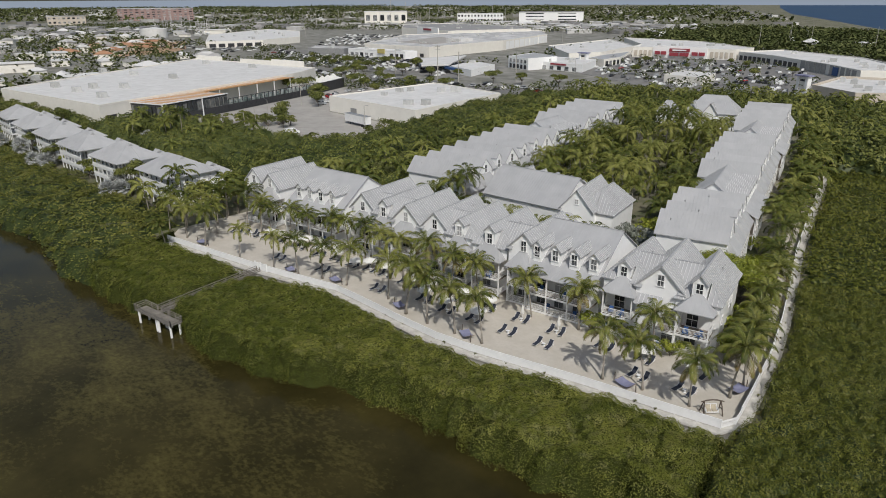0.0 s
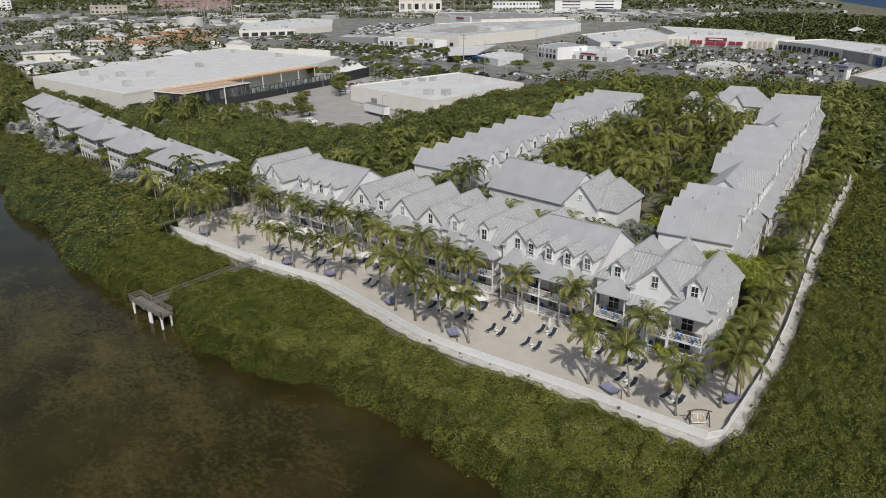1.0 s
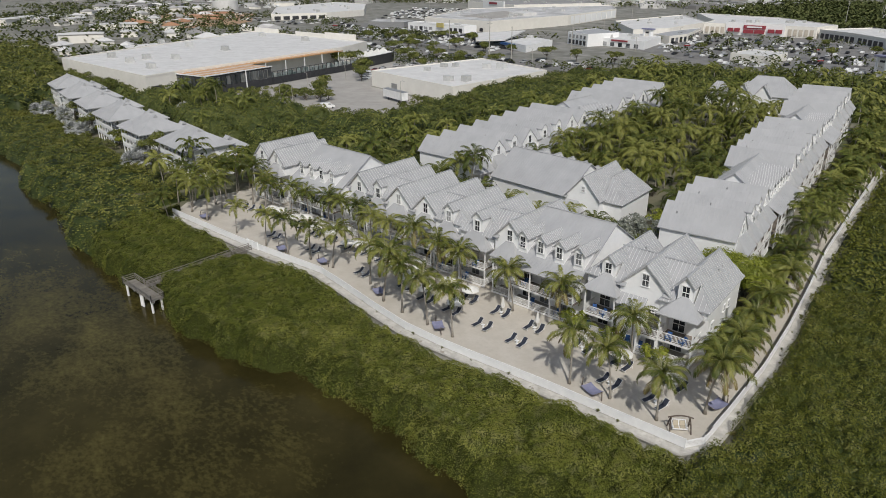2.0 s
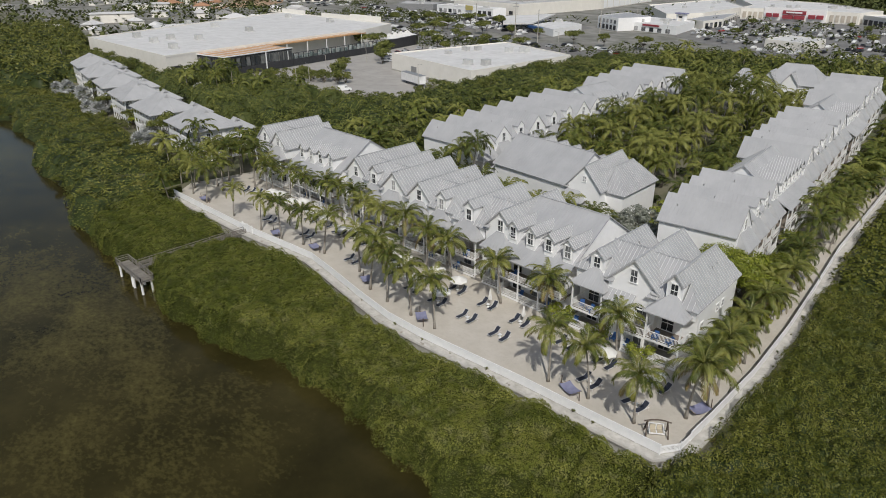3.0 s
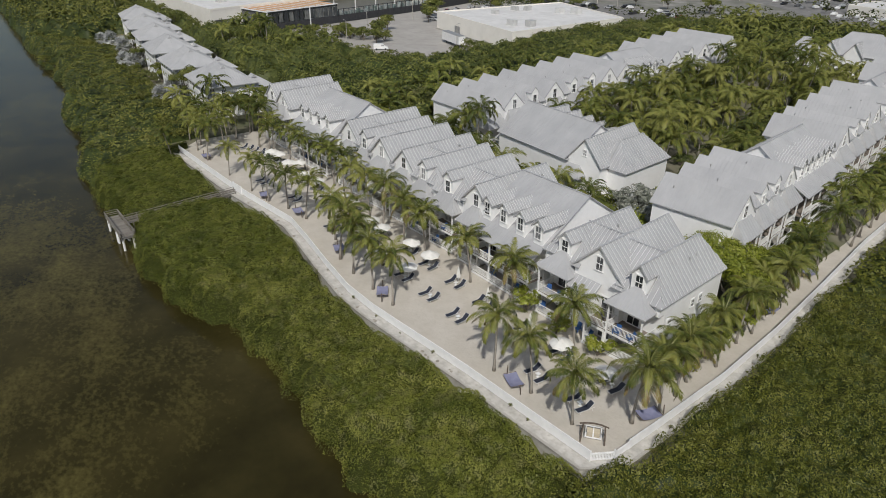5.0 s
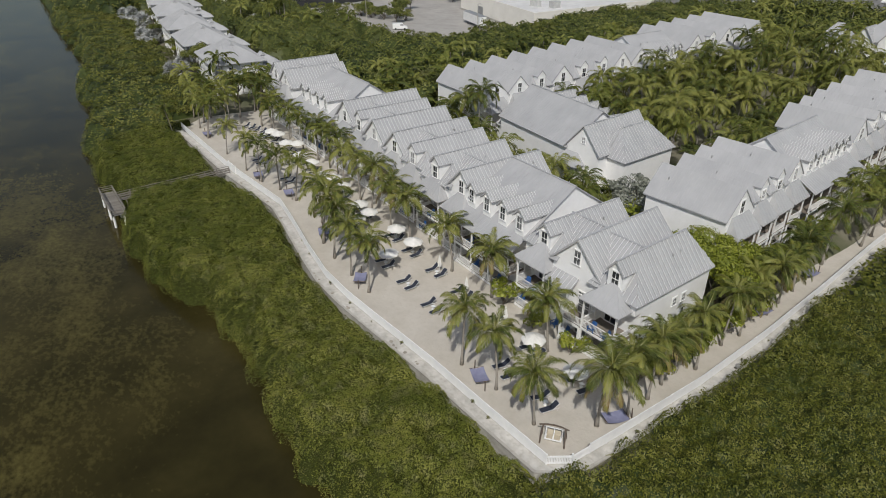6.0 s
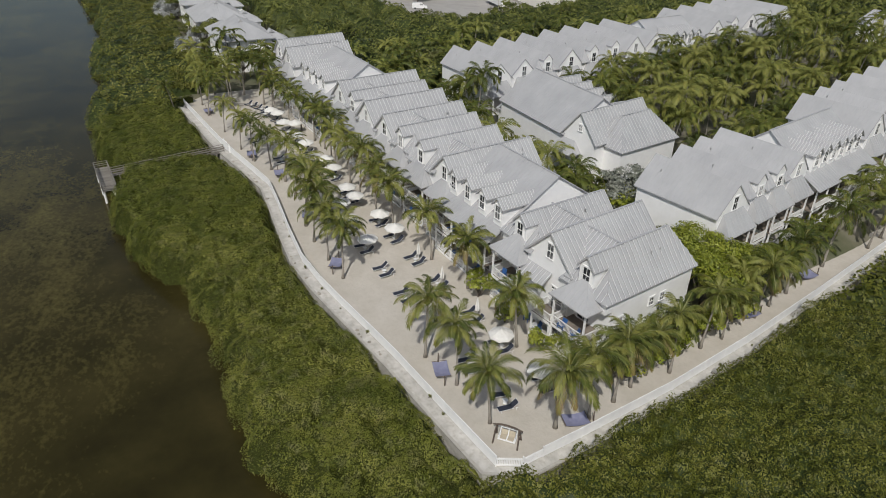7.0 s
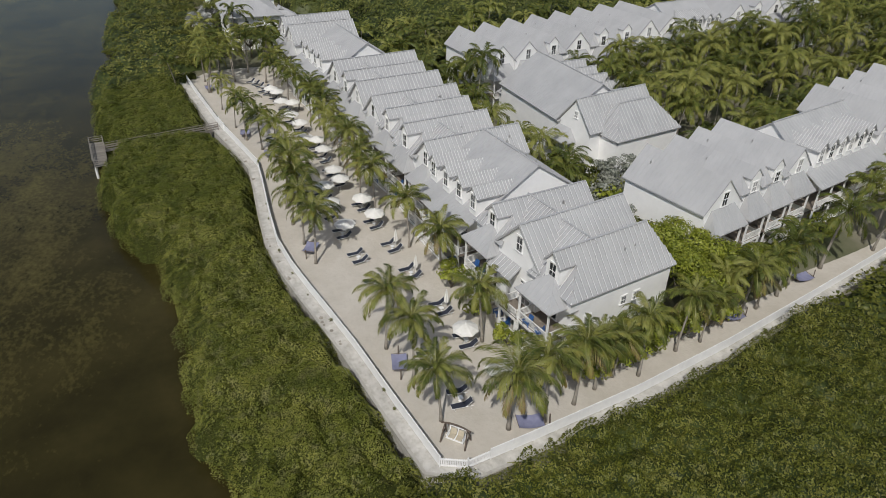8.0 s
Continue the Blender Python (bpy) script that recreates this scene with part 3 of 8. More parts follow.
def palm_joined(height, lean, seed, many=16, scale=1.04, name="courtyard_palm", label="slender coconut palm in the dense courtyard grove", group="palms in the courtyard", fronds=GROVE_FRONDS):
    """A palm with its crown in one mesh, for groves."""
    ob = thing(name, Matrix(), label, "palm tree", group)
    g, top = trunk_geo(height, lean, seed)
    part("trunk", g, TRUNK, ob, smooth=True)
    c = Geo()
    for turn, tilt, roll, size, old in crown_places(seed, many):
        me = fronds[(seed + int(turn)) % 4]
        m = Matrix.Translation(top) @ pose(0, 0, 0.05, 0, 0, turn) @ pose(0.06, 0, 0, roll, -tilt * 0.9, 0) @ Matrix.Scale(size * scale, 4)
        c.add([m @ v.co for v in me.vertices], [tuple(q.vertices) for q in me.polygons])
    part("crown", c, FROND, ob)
    return ob


# place of the foot, height of the crown's heart, lean and its direction
BEACH_PALMS = [(-29.7, 73.5, 6.9, 0.3, 200), (-24.5, 73.9, 6.2, 1.3, 155), (-18.6, 73.8, 6.6, 0.6, -40), (-15.1, 78.7, 7.4, 0.9, -30), (-14.3, 82.0, 7.2, 0.5, 220), (-26.5, 82.6, 6.8, 0.7, -60),
               (-38.4, 84.2, 6.8, 0.9, -50), (-46.4, 83.8, 6.4, 0.9, 200), (-56.0, 83.2, 7.0, 0.5, -80), (-47.8, 72.0, 6.5, 1.3, 140), (-52.7, 72.1, 6.6, 1.5, 155), (-58.1, 72.3, 6.9, 1.2, 120),
               (-62.8, 73.0, 7.8, 1.0, 60), (-61.4, 83.3, 7.3, 0.6, -30), (-67.4, 83.4, 7.8, 0.5, 30), (-15.0, 85.6, 7.2, 0.3, 0), (-15.4, 93.6, 6.2, 1.2, 140), (-16.2, 91.2, 5.4, 0.4, 60),
               (-16.4, 99.6, 6.6, 0.5, 90), (-16.4, 102.9, 5.6, 0.7, 60), (-17.3, 109.4, 7.0, 0.3, 10), (-15.8, 88.6, 6.2, 0.6, -60)]
ROW_PALMS = [(-68.8, 75.5, 7.2, 0.5, 0), (-78.4, 75.5, 6.6, 1.0, 40), (-84.0, 75.0, 6.2, 1.2, 0), (-88.9, 73.8, 6.4, 0.5, 150), (-95.1, 73.4, 6.0, 0.6, 120), (-105.0, 73.2, 5.6, 0.6, 100),
             (-115.7, 73.0, 6.8, 0.8, 100), (-121.5, 67.6, 5.4, 0.9, -60), (-73.0, 84.4, 7.0, 0.5, 200), (-78.3, 84.0, 7.2, 0.4, 20), (-83.0, 85.4, 7.4, 0.6, 110), (-88.5, 86.4, 7.0, 0.5, 240),
             (-93.0, 86.2, 6.8, 0.3, 70), (-99.4, 86.0, 6.6, 0.6, 300), (-104.5, 85.4, 6.6, 0.4, 10), (-113.4, 85.2, 6.6, 0.6, 50), (-109.0, 84.4, 6.2, 0.5, 150), (-125.7, 83.0, 7.6, 0.4, 0),
             (-117.2, 84.6, 8.6, 0.5, 90), (-128.0, 87.0, 7.0, 0.6, 30), (-133.0, 84.4, 7.0, 0.5, 210), (-126.0, 75.2, 6.4, 0.8, 60), (-123.0, 73.4, 6.4, 0.6, 0), (-131.0, 74.5, 6.6, 0.6, 40),
             (-124.0, 79.4, 7.0, 0.4, 170), (-136.0, 79.0, 6.8, 0.7, 260), (-129.0, 77.6, 7.0, 0.5, 100), (-120.4, 79.0, 6.4, 0.5, 310), (-18.0, 106.4, 6.0, 0.4, 130), (-18.0, 113.0, 6.4, 0.5, 20),
             (-18.7, 117.2, 7.0, 0.5, 60), (-19.8, 120.6, 6.8, 0.6, 190), (-20.4, 127.0, 8.0, 0.4, 40)]
rr = random.Random(14)
for k in range(3, 23):
    y = 118 + 4.6 * k
    edge_x = lerp_line(FENCE_SIDE, y, 1)
    ROW_PALMS += [(edge_x - rr.uniform(1.3, 2.6), y + rr.uniform(-1.2, 1.2), rr.uniform(6.2, 7.8), 0.5, rr.uniform(0, 360))] if k % 2 == 0 or y > 140 else []
    ROW_PALMS += [(edge_x - rr.uniform(4.0, 5.2), y + 2.3 + rr.uniform(-1, 1), rr.uniform(6.2, 7.8), 0.6, rr.uniform(0, 360))] if k % 3 else []
near_kinds = [(palm_in_parts(h, le, s), h, le) for h, le, s in ((6.6, 0.3, 1), (6.8, 0.6, 2), (6.4, 0.9, 3), (6.4, 1.3, 4), (7.2, 0.5, 5))]
row_kinds = [(palm_joined(h, le, s, 21, 0.98, "coconut_palm", "coconut palm with a grey leaning trunk on the sand", "palms on the beach", ROW_FRONDS), h, le) for h, le, s in ((6.6, 0.4, 6), (7.2, 0.6, 7), (6.2, 0.9, 8))]
r = random.Random(5)
for places, kinds in ((BEACH_PALMS, near_kinds), (ROW_PALMS, row_kinds)):
    used = set()
    for x, y, tall, lean, turn in places:
        ob, h, _ = min(kinds, key=lambda e: abs(e[2] - lean) + 0.3 * abs(e[1] - tall) + r.uniform(0, 0.25))
        if ob.name in used:
            ob = copy_thing(ob, Matrix())
        used.add(ob.name)
        ob.matrix_basis = pose(x, y, -0.05 + float(lift(x, y)), r.uniform(-2, 2), r.uniform(-2, 2), turn) @ Matrix.Scale(tall / h, 4)
    for ob, h, _ in kinds:
        if ob.name not in used:
            ob.matrix_basis = pose(-140 - 3 * h, 84, -0.05)


# ---- broad-leaved trees and shrubs ----
def tree(name, height, spread, seed, mat, leaf=0.42, count=1500, label="", group="", trunk=True, blobs=14):
    """Tapered trunk, limbs, and a crown of leaf clumps with gaps."""
    rr = np.random.RandomState(seed)
    ob = thing(name, Matrix(), label, "tree" if trunk else "shrub", group)
    limbs = Geo()
    base = height * (0.28 if trunk else 0.05)
    limbs.tube([(0, 0, -0.3), (0.1, 0.05, base * 0.6), (0.05, -0.1, base + height * 0.15)], [0.05 * height * 0.5 + 0.05, 0.035 * height * 0.5 + 0.04, 0.05], 7)
    pts, faces = [], []
    for i in range(blobs):
        a = rr.rand() * 6.283
        q = math.sqrt(rr.rand()) * spread * 0.72
        c = np.array([q * math.cos(a), q * math.sin(a), base + (height - base) * (0.35 + 0.45 * rr.rand() * (1 - 0.5 * q / spread))])
        limbs.tube([(0.05, -0.1, base), tuple(0.5 * c + np.array([0, 0, 0.25 * base])), tuple(c)], [0.07 + 0.01 * height, 0.05, 0.015], 5)
        k = count // blobs
        d = rr.normal(size=(k, 3))
        d /= np.linalg.norm(d, axis=1, keepdims=True)
        rad = spread * (0.26 + 0.16 * rr.rand()) * (0.75 + 0.3 * rr.rand(k, 1))
        d[:, 2] = np.where(d[:, 2] < -0.25, -d[:, 2] * 0.6, d[:, 2])
        pts.append(c + d * rad * np.array([1, 1, 0.72]))
        faces.append(d)
    v, q = cards(np.concatenate(pts), leaf, 0.1, rr, 0.6, np.concatenate(faces), 0.5)
    part("trunk", limbs, BARK, ob)
    part("crown", np_mesh("crown", v, q, mat), mat, ob)
    return ob


def scatter(kinds, places, seed, low=0.8, high=1.2, z=LAND_Z):
    """Copies of some kinds of plant at the places; the first of each kind are the originals."""
    q = random.Random(seed)
    for i, (x, y) in enumerate(places):
        m = pose(x, y, z + float(lift(x, y)), 0, 0, q.uniform(0, 360)) @ Matrix.Scale(q.uniform(low, high), 4)
        if i < len(kinds):
            kinds[i].matrix_basis = m
        else:
            copy_thing(kinds[q.randrange(len(kinds))], Matrix()).matrix_basis = m


def spots(poly, spacing, seed, avoid=()):
    """Jittered places in a polygon, apart from some other polygons."""
    q = np.random.RandomState(seed)
    xs, ys = [p[0] for p in poly], [p[1] for p in poly]
    gx, gy = np.meshgrid(np.arange(min(xs), max(xs), spacing), np.arange(min(ys), max(ys), spacing))
    gx = (gx + spacing * 0.9 * (q.rand(*gx.shape) - 0.5)).ravel()
    gy = (gy + spacing * 0.9 * (q.rand(*gy.shape) - 0.5)).ravel()
    ok = inside(poly, gx, gy)
    for a in avoid:
        ok &= ~inside(a, gx, gy)
    out = list(zip(gx[ok].tolist(), gy[ok].tolist()))
    random.Random(seed).shuffle(out)
    return out


COURT = [(-77, 132), (-75, 130), (-56, 130), (-43, 131), (-40, 140), (-42.5, 165), (-47, 212), (-50, 218), (-77, 218), (-77, 170)]
MID_HALLS = [(-78, 108), (-45, 108), (-45.5, 130), (-78, 130)]
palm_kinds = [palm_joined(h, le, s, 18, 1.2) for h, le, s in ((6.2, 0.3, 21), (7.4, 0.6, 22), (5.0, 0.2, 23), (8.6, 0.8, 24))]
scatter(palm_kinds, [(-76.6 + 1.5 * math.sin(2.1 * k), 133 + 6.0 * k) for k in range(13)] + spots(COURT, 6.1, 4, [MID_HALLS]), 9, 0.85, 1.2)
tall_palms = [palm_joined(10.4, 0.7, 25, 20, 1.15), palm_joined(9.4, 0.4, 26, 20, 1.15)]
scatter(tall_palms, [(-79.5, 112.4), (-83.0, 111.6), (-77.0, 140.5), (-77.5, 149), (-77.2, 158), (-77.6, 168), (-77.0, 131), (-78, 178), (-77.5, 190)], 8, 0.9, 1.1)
shrub_kinds = [tree("shrub", 2.6, 1.9, 50 + i, LEAF_DEEP, 0.42, 340, "dense green shrub among the palms", "shrubs in the courtyard", False, 8) for i in range(3)]
scatter(shrub_kinds, spots(COURT, 6.6, 6, [MID_HALLS]), 10, 0.8, 1.4)

tree_kinds = [tree("broadleaf_tree", 6.2 + i * 1.0, 3.4 + 0.45 * i, 30 + i, (LEAF, LEAF_DEEP, LEAF_PALE, LEAF)[i], 0.62, 420, "bushy broad-leaved tree in the green belt", "trees of the green belt") for i in range(4)]
BELT = [(-168, 112), (-126, 96), (-122, 106), (-101, 107), (-99.5, 140), (-99, 206), (-104, 240), (-122, 300), (-165, 285), (-162, 205), (-158, 150)]
BELT_WEST = [(-345, 108), (-260, 112), (-168, 104), (-165, 150), (-200, 146), (-245, 143), (-252, 122), (-345, 124)]
BELT_NORTH = [(-165, 285), (-122, 300), (-100, 210), (-82, 216), (-50, 226), (-34, 230), (-24, 205), (40, 210), (60, 330), (-60, 345), (-150, 312)]
HALL_AREA = [(-85, 228), (-76, 226), (-54, 226), (-54, 247), (-85, 246)]
scatter(tree_kinds, spots(BELT, 9.5, 1) + spots(BELT_WEST, 14.0, 2) + spots(BELT_NORTH, 20.0, 3, [HALL_AREA]), 11, 0.75, 1.15)
belt_palms = [palm_joined(h, le, s, 12, 1.2, "belt_palm", "coconut palm rising out of the green belt", "palms of the green belt", BELT_FRONDS) for h, le, s in ((6.5, 0.5, 41), (8.0, 0.8, 42), (7.2, 0.3, 43))]
scatter(belt_palms, spots([p for p in BELT if p[0] > -140] + [(-130, 290), (-132, 110)], 8.8, 15) + spots(BELT_WEST, 18, 17) + spots(BELT_NORTH, 14, 16, [HALL_AREA]) + spots([(-40, 232), (-31, 196), (-24, 150), (-20, 150), (-23, 205), (-30, 246)], 5.2, 18) + [(-140, 84), (-129, 88), (-133, 94), (-127, 98), (-145, 78)], 12)
near_shrubs = [tree("bright_shrub", 3.0, 2.0, 70 + i, LEAF_BRIGHT, 0.30, 700, "bright green rounded shrub beside the white house", "shrubs beside the houses", False, 9) for i in range(2)]
scatter(near_shrubs, [(-18, 90), (-18.3, 93.5), (-18.4, 97), (-18.8, 100.5), (-17.6, 87.6), (-18.9, 103.5), (-20.2, 112), (-22.2, 121), (-24, 131), (-18.6, 95), (-18.2, 91.8), (-18.7, 98.8), (-17.4, 93), (-17.6, 96.4), (-17.8, 101.6), (-18.0, 105.5), (-17.0, 89.2), (-18.6, 108.2), (-24.6, 84.6), (-36.2, 84.4), (-30.6, 84.2)], 13, 1.0, 1.5, 0)
scatter([tree("bright_tree", 7.4, 3.7, 75, LEAF_BRIGHT, 0.23, 6400, "tall bright green leafy tree between the houses", "bright trees")], [(-25.6, 106.0), (-22.0, 107.4), (-20.6, 103.8), (-19.6, 110.6)], 19, 1.12, 1.28, 0)


q = random.Random(27)
weed_line = offset_line(FENCE_FRONT, 0.45)[5:] + offset_line(FENCE_SIDE, 0.8)[1:5]
weeds = []
for a, b in zip(weed_line[:-1], weed_line[1:]):
    for k in range(1 if a[1] < 73 else 3):
        u = q.random()
        weeds.append((a[0] + (b[0] - a[0]) * u + q.uniform(-0.3, 0.3), a[1] + (b[1] - a[1]) * u + q.uniform(-0.3, 0.3)))
scatter([tree("wall_weed", 0.8, 0.7, 181, LEAF_PALE, 0.14, 150, "small pale weed rooted in the sea wall path", "weeds on the path", False, 5)], weeds, 182, 0.25, 0.8, -0.08)


# ---- mangroves ----
def canopy(name, label, area, height, density, leaf, bounds, seed, grid=0.8, mat=None, gap=1.7, least=0.22, under=LEAF_GAP_SHADE):
    """A closed canopy: an uneven sheet, its dark colour standing for the shade between leaves, with loose leaves all
    over it. area(x, y): metres inside the edge, minus outside.
    """
    q = np.random.RandomState(seed)
    x0, y0, x1, y1 = bounds
    xs, ys = np.arange(x0, x1, grid), np.arange(y0, y1, grid)
    gx, gy = np.meshgrid(xs, ys)
    gx = gx + (q.rand(*gx.shape) - 0.5) * grid * 0.4
    gy = gy + (q.rand(*gy.shape) - 0.5) * grid * 0.4
    d = area(gx, gy)
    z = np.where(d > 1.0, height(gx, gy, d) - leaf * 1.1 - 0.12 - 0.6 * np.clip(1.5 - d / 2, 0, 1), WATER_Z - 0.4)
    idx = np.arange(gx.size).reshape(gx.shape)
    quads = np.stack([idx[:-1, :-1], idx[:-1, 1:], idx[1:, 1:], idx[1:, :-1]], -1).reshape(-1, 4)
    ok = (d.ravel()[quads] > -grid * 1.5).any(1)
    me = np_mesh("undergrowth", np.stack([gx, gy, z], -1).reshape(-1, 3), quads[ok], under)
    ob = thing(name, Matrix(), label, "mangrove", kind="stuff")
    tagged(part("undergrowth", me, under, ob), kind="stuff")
    n = int((x1 - x0) * (y1 - y0) * density)
    px, py = x0 + (x1 - x0) * q.rand(n), y0 + (y1 - y0) * q.rand(n)
    dd = area(px, py)
    keep = (dd > 0) & (q.rand(n) < least + 1.1 * domes(px, py, gap, 14) ** 2 + np.clip(1.6 - dd / 2.0, 0, 1))
    px, py, dd = px[keep], py[keep], dd[keep]
    pz = height(px, py, dd) - leaf * 0.9 * q.rand(len(px)) ** 1.5 + leaf * 0.9 * (q.rand(len(px)) < 0.12) * q.rand(len(px))
    side = q.rand(len(px)) < np.clip(1.2 - dd / 2.0, 0, 1) * 0.8
    pz = np.where(side, WATER_Z + (pz - WATER_Z) * q.rand(len(px)), pz)
    e = leaf * 0.5
    sx = (height(px + e, py, dd) - height(px - e, py, dd)) / (2 * e)
    sy = (height(px, py + e, dd) - height(px, py - e, dd)) / (2 * e)
    way = np.stack([-sx, -sy, np.ones(len(px))], 1)
    way /= np.linalg.norm(way, axis=1, keepdims=True)
    v, f = cards(np.stack([px, py, pz], 1), leaf, 0.25, q, 0.7, way, 0.45)
    tagged(part("leaves", np_mesh("leaves", v, f, mat or MANGROVE), MANGROVE, ob), kind="stuff")
    return ob


wall_front = offset_line(FENCE_FRONT, 1.2)


def front_area(x, y):
    wob = 1.8 * (vnoise(x, y, 6.5, 3) - 0.5) + 1.6 * (vnoise(x, y, 2.6, 5) - 0.5) + 1.2 * (vnoise(x, y, 1.2, 4) - 0.5)
    top = np.interp(x, [p[0] for p in wall_front], [p[1] for p in wall_front])
    top = np.where(x < -125.5, 1e3, top) + 1.5 * (vnoise(x, y, 2.2, 9) - 0.38) + 0.7 * (vnoise(x, y, 0.8, 29) - 0.5)
    low = np.interp(x, [p[0] for p in SHORE], [p[1] for p in SHORE])
    end = (-12.0 - x) * 1.5
    deck = np.maximum(np.abs(x + 98.2) - 5.9, y - 52.6)
    return np.minimum(np.minimum(np.minimum(y - low + wob, top - y), end), deck)


def side_area(x, y):
    side = np.interp(y, [p[1] for p in FENCE_SIDE], [p[0] for p in FENCE_SIDE]) + 0.4 + np.interp(y, [74, 84, 92], [1.0, 0.45, 0.1])
    side = np.where(y < 73, -12.9 + (73 - y) * 0.02, side) + 1.5 * (vnoise(x, y, 3.0, 10) - 0.35) + 0.7 * (vnoise(x, y, 1.1, 13) - 0.5)
    low = np.interp(x, [p[0] for p in SHORE], [p[1] for p in SHORE])
    return np.minimum(x - side, y - low + 1.5 * (vnoise(x, y, 2.5, 5) - 0.5))


def low_height(x, y, d):
    h = -2.3 + 0.9 * vnoise(x, y, 9, 11) + 1.2 * domes(x, y, 3.8, 12) ** 1.5 + 0.9 * domes(x, y, 1.7, 14) ** 1.5 + 0.42 * domes(x, y, 0.85, 18) + 0.26 * domes(x, y, 0.42, 26) + 0.085 * np.clip(y - 54, 0, 15)
    h = WATER_Z + (h - WATER_Z) * np.clip(0.45 + d / 4.0, 0.45, 1)
    beside = np.abs(x + 99.2 - (y - 52.3) * 0.164)
    h = h - 0.75 * np.clip(1 - beside / 5.0, 0, 1)
    return np.where(y < 71, np.minimum(h, -2.35 + 0.1 * (y - 52.3) + 2.5 * np.clip((beside - 0.8) / 0.5, 0, 1)), h)


def flat_height(x, y, d):
    h = -0.2 + 0.8 * vnoise(x, y, 9, 11) + 0.9 * domes(x, y, 3.4, 12) ** 1.5 + 0.8 * domes(x, y, 1.5, 14) ** 1.5 + 0.4 * domes(x, y, 0.8, 18) + 0.24 * domes(x, y, 0.42, 26)
    return WATER_Z + (h - WATER_Z) * np.clip(0.6 + d / 2.5, 0.6, 1)


def tall_height(x, y, d):
    up = np.clip((-122 - x) / 14, 0, 1)
    h = -0.9 + 0.75 * vnoise(x, y, 9, 11) + (0.6 + 0.8 * up) * domes(x, y, 2.6 + 0 * x, 12) ** 1.3 + 0.6 * domes(x, y, 1.3, 14) + 0.3 * domes(x, y, 0.65, 26)
    h = h + up * (-1.8 + 1.8 * domes(x, y, 9.0, 16) ** 1.6 + 1.4 * domes(x, y, 4.8, 20) ** 1.5) * np.clip((83 - y) / 10, 0.2, 1)
    return WATER_Z + (h - WATER_Z) * np.clip(0.25 + d / 5.0, 0.25, 1)


def west_area(x, y):
    low = np.interp(x, [p[0] for p in SHORE], [p[1] for p in SHORE]) + 4.5 * (vnoise(x, y, 11.0, 6) - 0.55)
    top = np.where(x > -139, np.where(x > -131, 72, 79) + 0 * x, np.interp(x, [-280, -249, -225, -200, -176, -139], [98, 93.5, 90, 86.5, 84, 82.5])) + 2.0 * vnoise(x, y, 4, 8)
    return np.minimum(np.minimum(y - low + 3.0 * (vnoise(x, y, 5.0, 3) - 0.5), top - y), -119.0 - x)


def hedge_split(x, y):
    return x + 66 + 14 * (vnoise(x, y, 9.0, 33) - 0.5) + 8 * (vnoise(x, y, 2.5, 34) - 0.5)


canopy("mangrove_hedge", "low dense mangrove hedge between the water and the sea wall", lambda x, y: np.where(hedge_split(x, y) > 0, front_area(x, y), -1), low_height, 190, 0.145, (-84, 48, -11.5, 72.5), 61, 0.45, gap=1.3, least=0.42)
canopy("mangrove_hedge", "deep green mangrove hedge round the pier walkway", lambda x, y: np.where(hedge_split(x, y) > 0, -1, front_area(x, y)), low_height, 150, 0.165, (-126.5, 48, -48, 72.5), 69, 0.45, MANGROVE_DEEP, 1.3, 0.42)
# From here the sheet paints the leaf shade in a milder deep green.
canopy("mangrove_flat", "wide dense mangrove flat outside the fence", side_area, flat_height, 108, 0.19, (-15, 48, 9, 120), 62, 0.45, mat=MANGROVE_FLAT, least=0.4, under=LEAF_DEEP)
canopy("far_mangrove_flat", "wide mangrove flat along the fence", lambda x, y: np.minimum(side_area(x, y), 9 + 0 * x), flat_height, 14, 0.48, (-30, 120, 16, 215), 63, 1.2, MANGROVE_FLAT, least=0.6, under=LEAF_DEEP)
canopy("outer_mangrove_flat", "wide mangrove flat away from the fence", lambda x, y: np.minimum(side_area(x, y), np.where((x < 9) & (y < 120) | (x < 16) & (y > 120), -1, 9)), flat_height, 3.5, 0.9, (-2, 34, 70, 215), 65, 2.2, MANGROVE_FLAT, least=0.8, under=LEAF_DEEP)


def poly_area(poly):
    def area(x, y):
        best = np.full(np.shape(x), 1e6)
        for (ax, ay), (bx, by) in zip(poly, poly[1:] + poly[:1]):
            dx, dy = bx - ax, by - ay
            t = np.clip(((x - ax) * dx + (y - ay) * dy) / (dx * dx + dy * dy), 0, 1)
            best = np.minimum(best, np.hypot(x - ax - t * dx, y - ay - t * dy))
        return np.where(inside(poly, x, y), best, -best) + 2.0 * (vnoise(x, y, 5.0, 31) - 0.5)
    return area


def wood_height(x, y, d):
    h = -0.2 + 1.6 * vnoise(x, y, 14, 21) + 4.8 * domes(x, y, 6.5, 22) ** 1.6 + 1.7 * domes(x, y, 2.4, 24) ** 1.3 + 0.6 * domes(x, y, 1.1, 28)
    return LAND_Z + (h - LAND_Z) * np.clip(0.25 + d / 5.0, 0.25, 1)


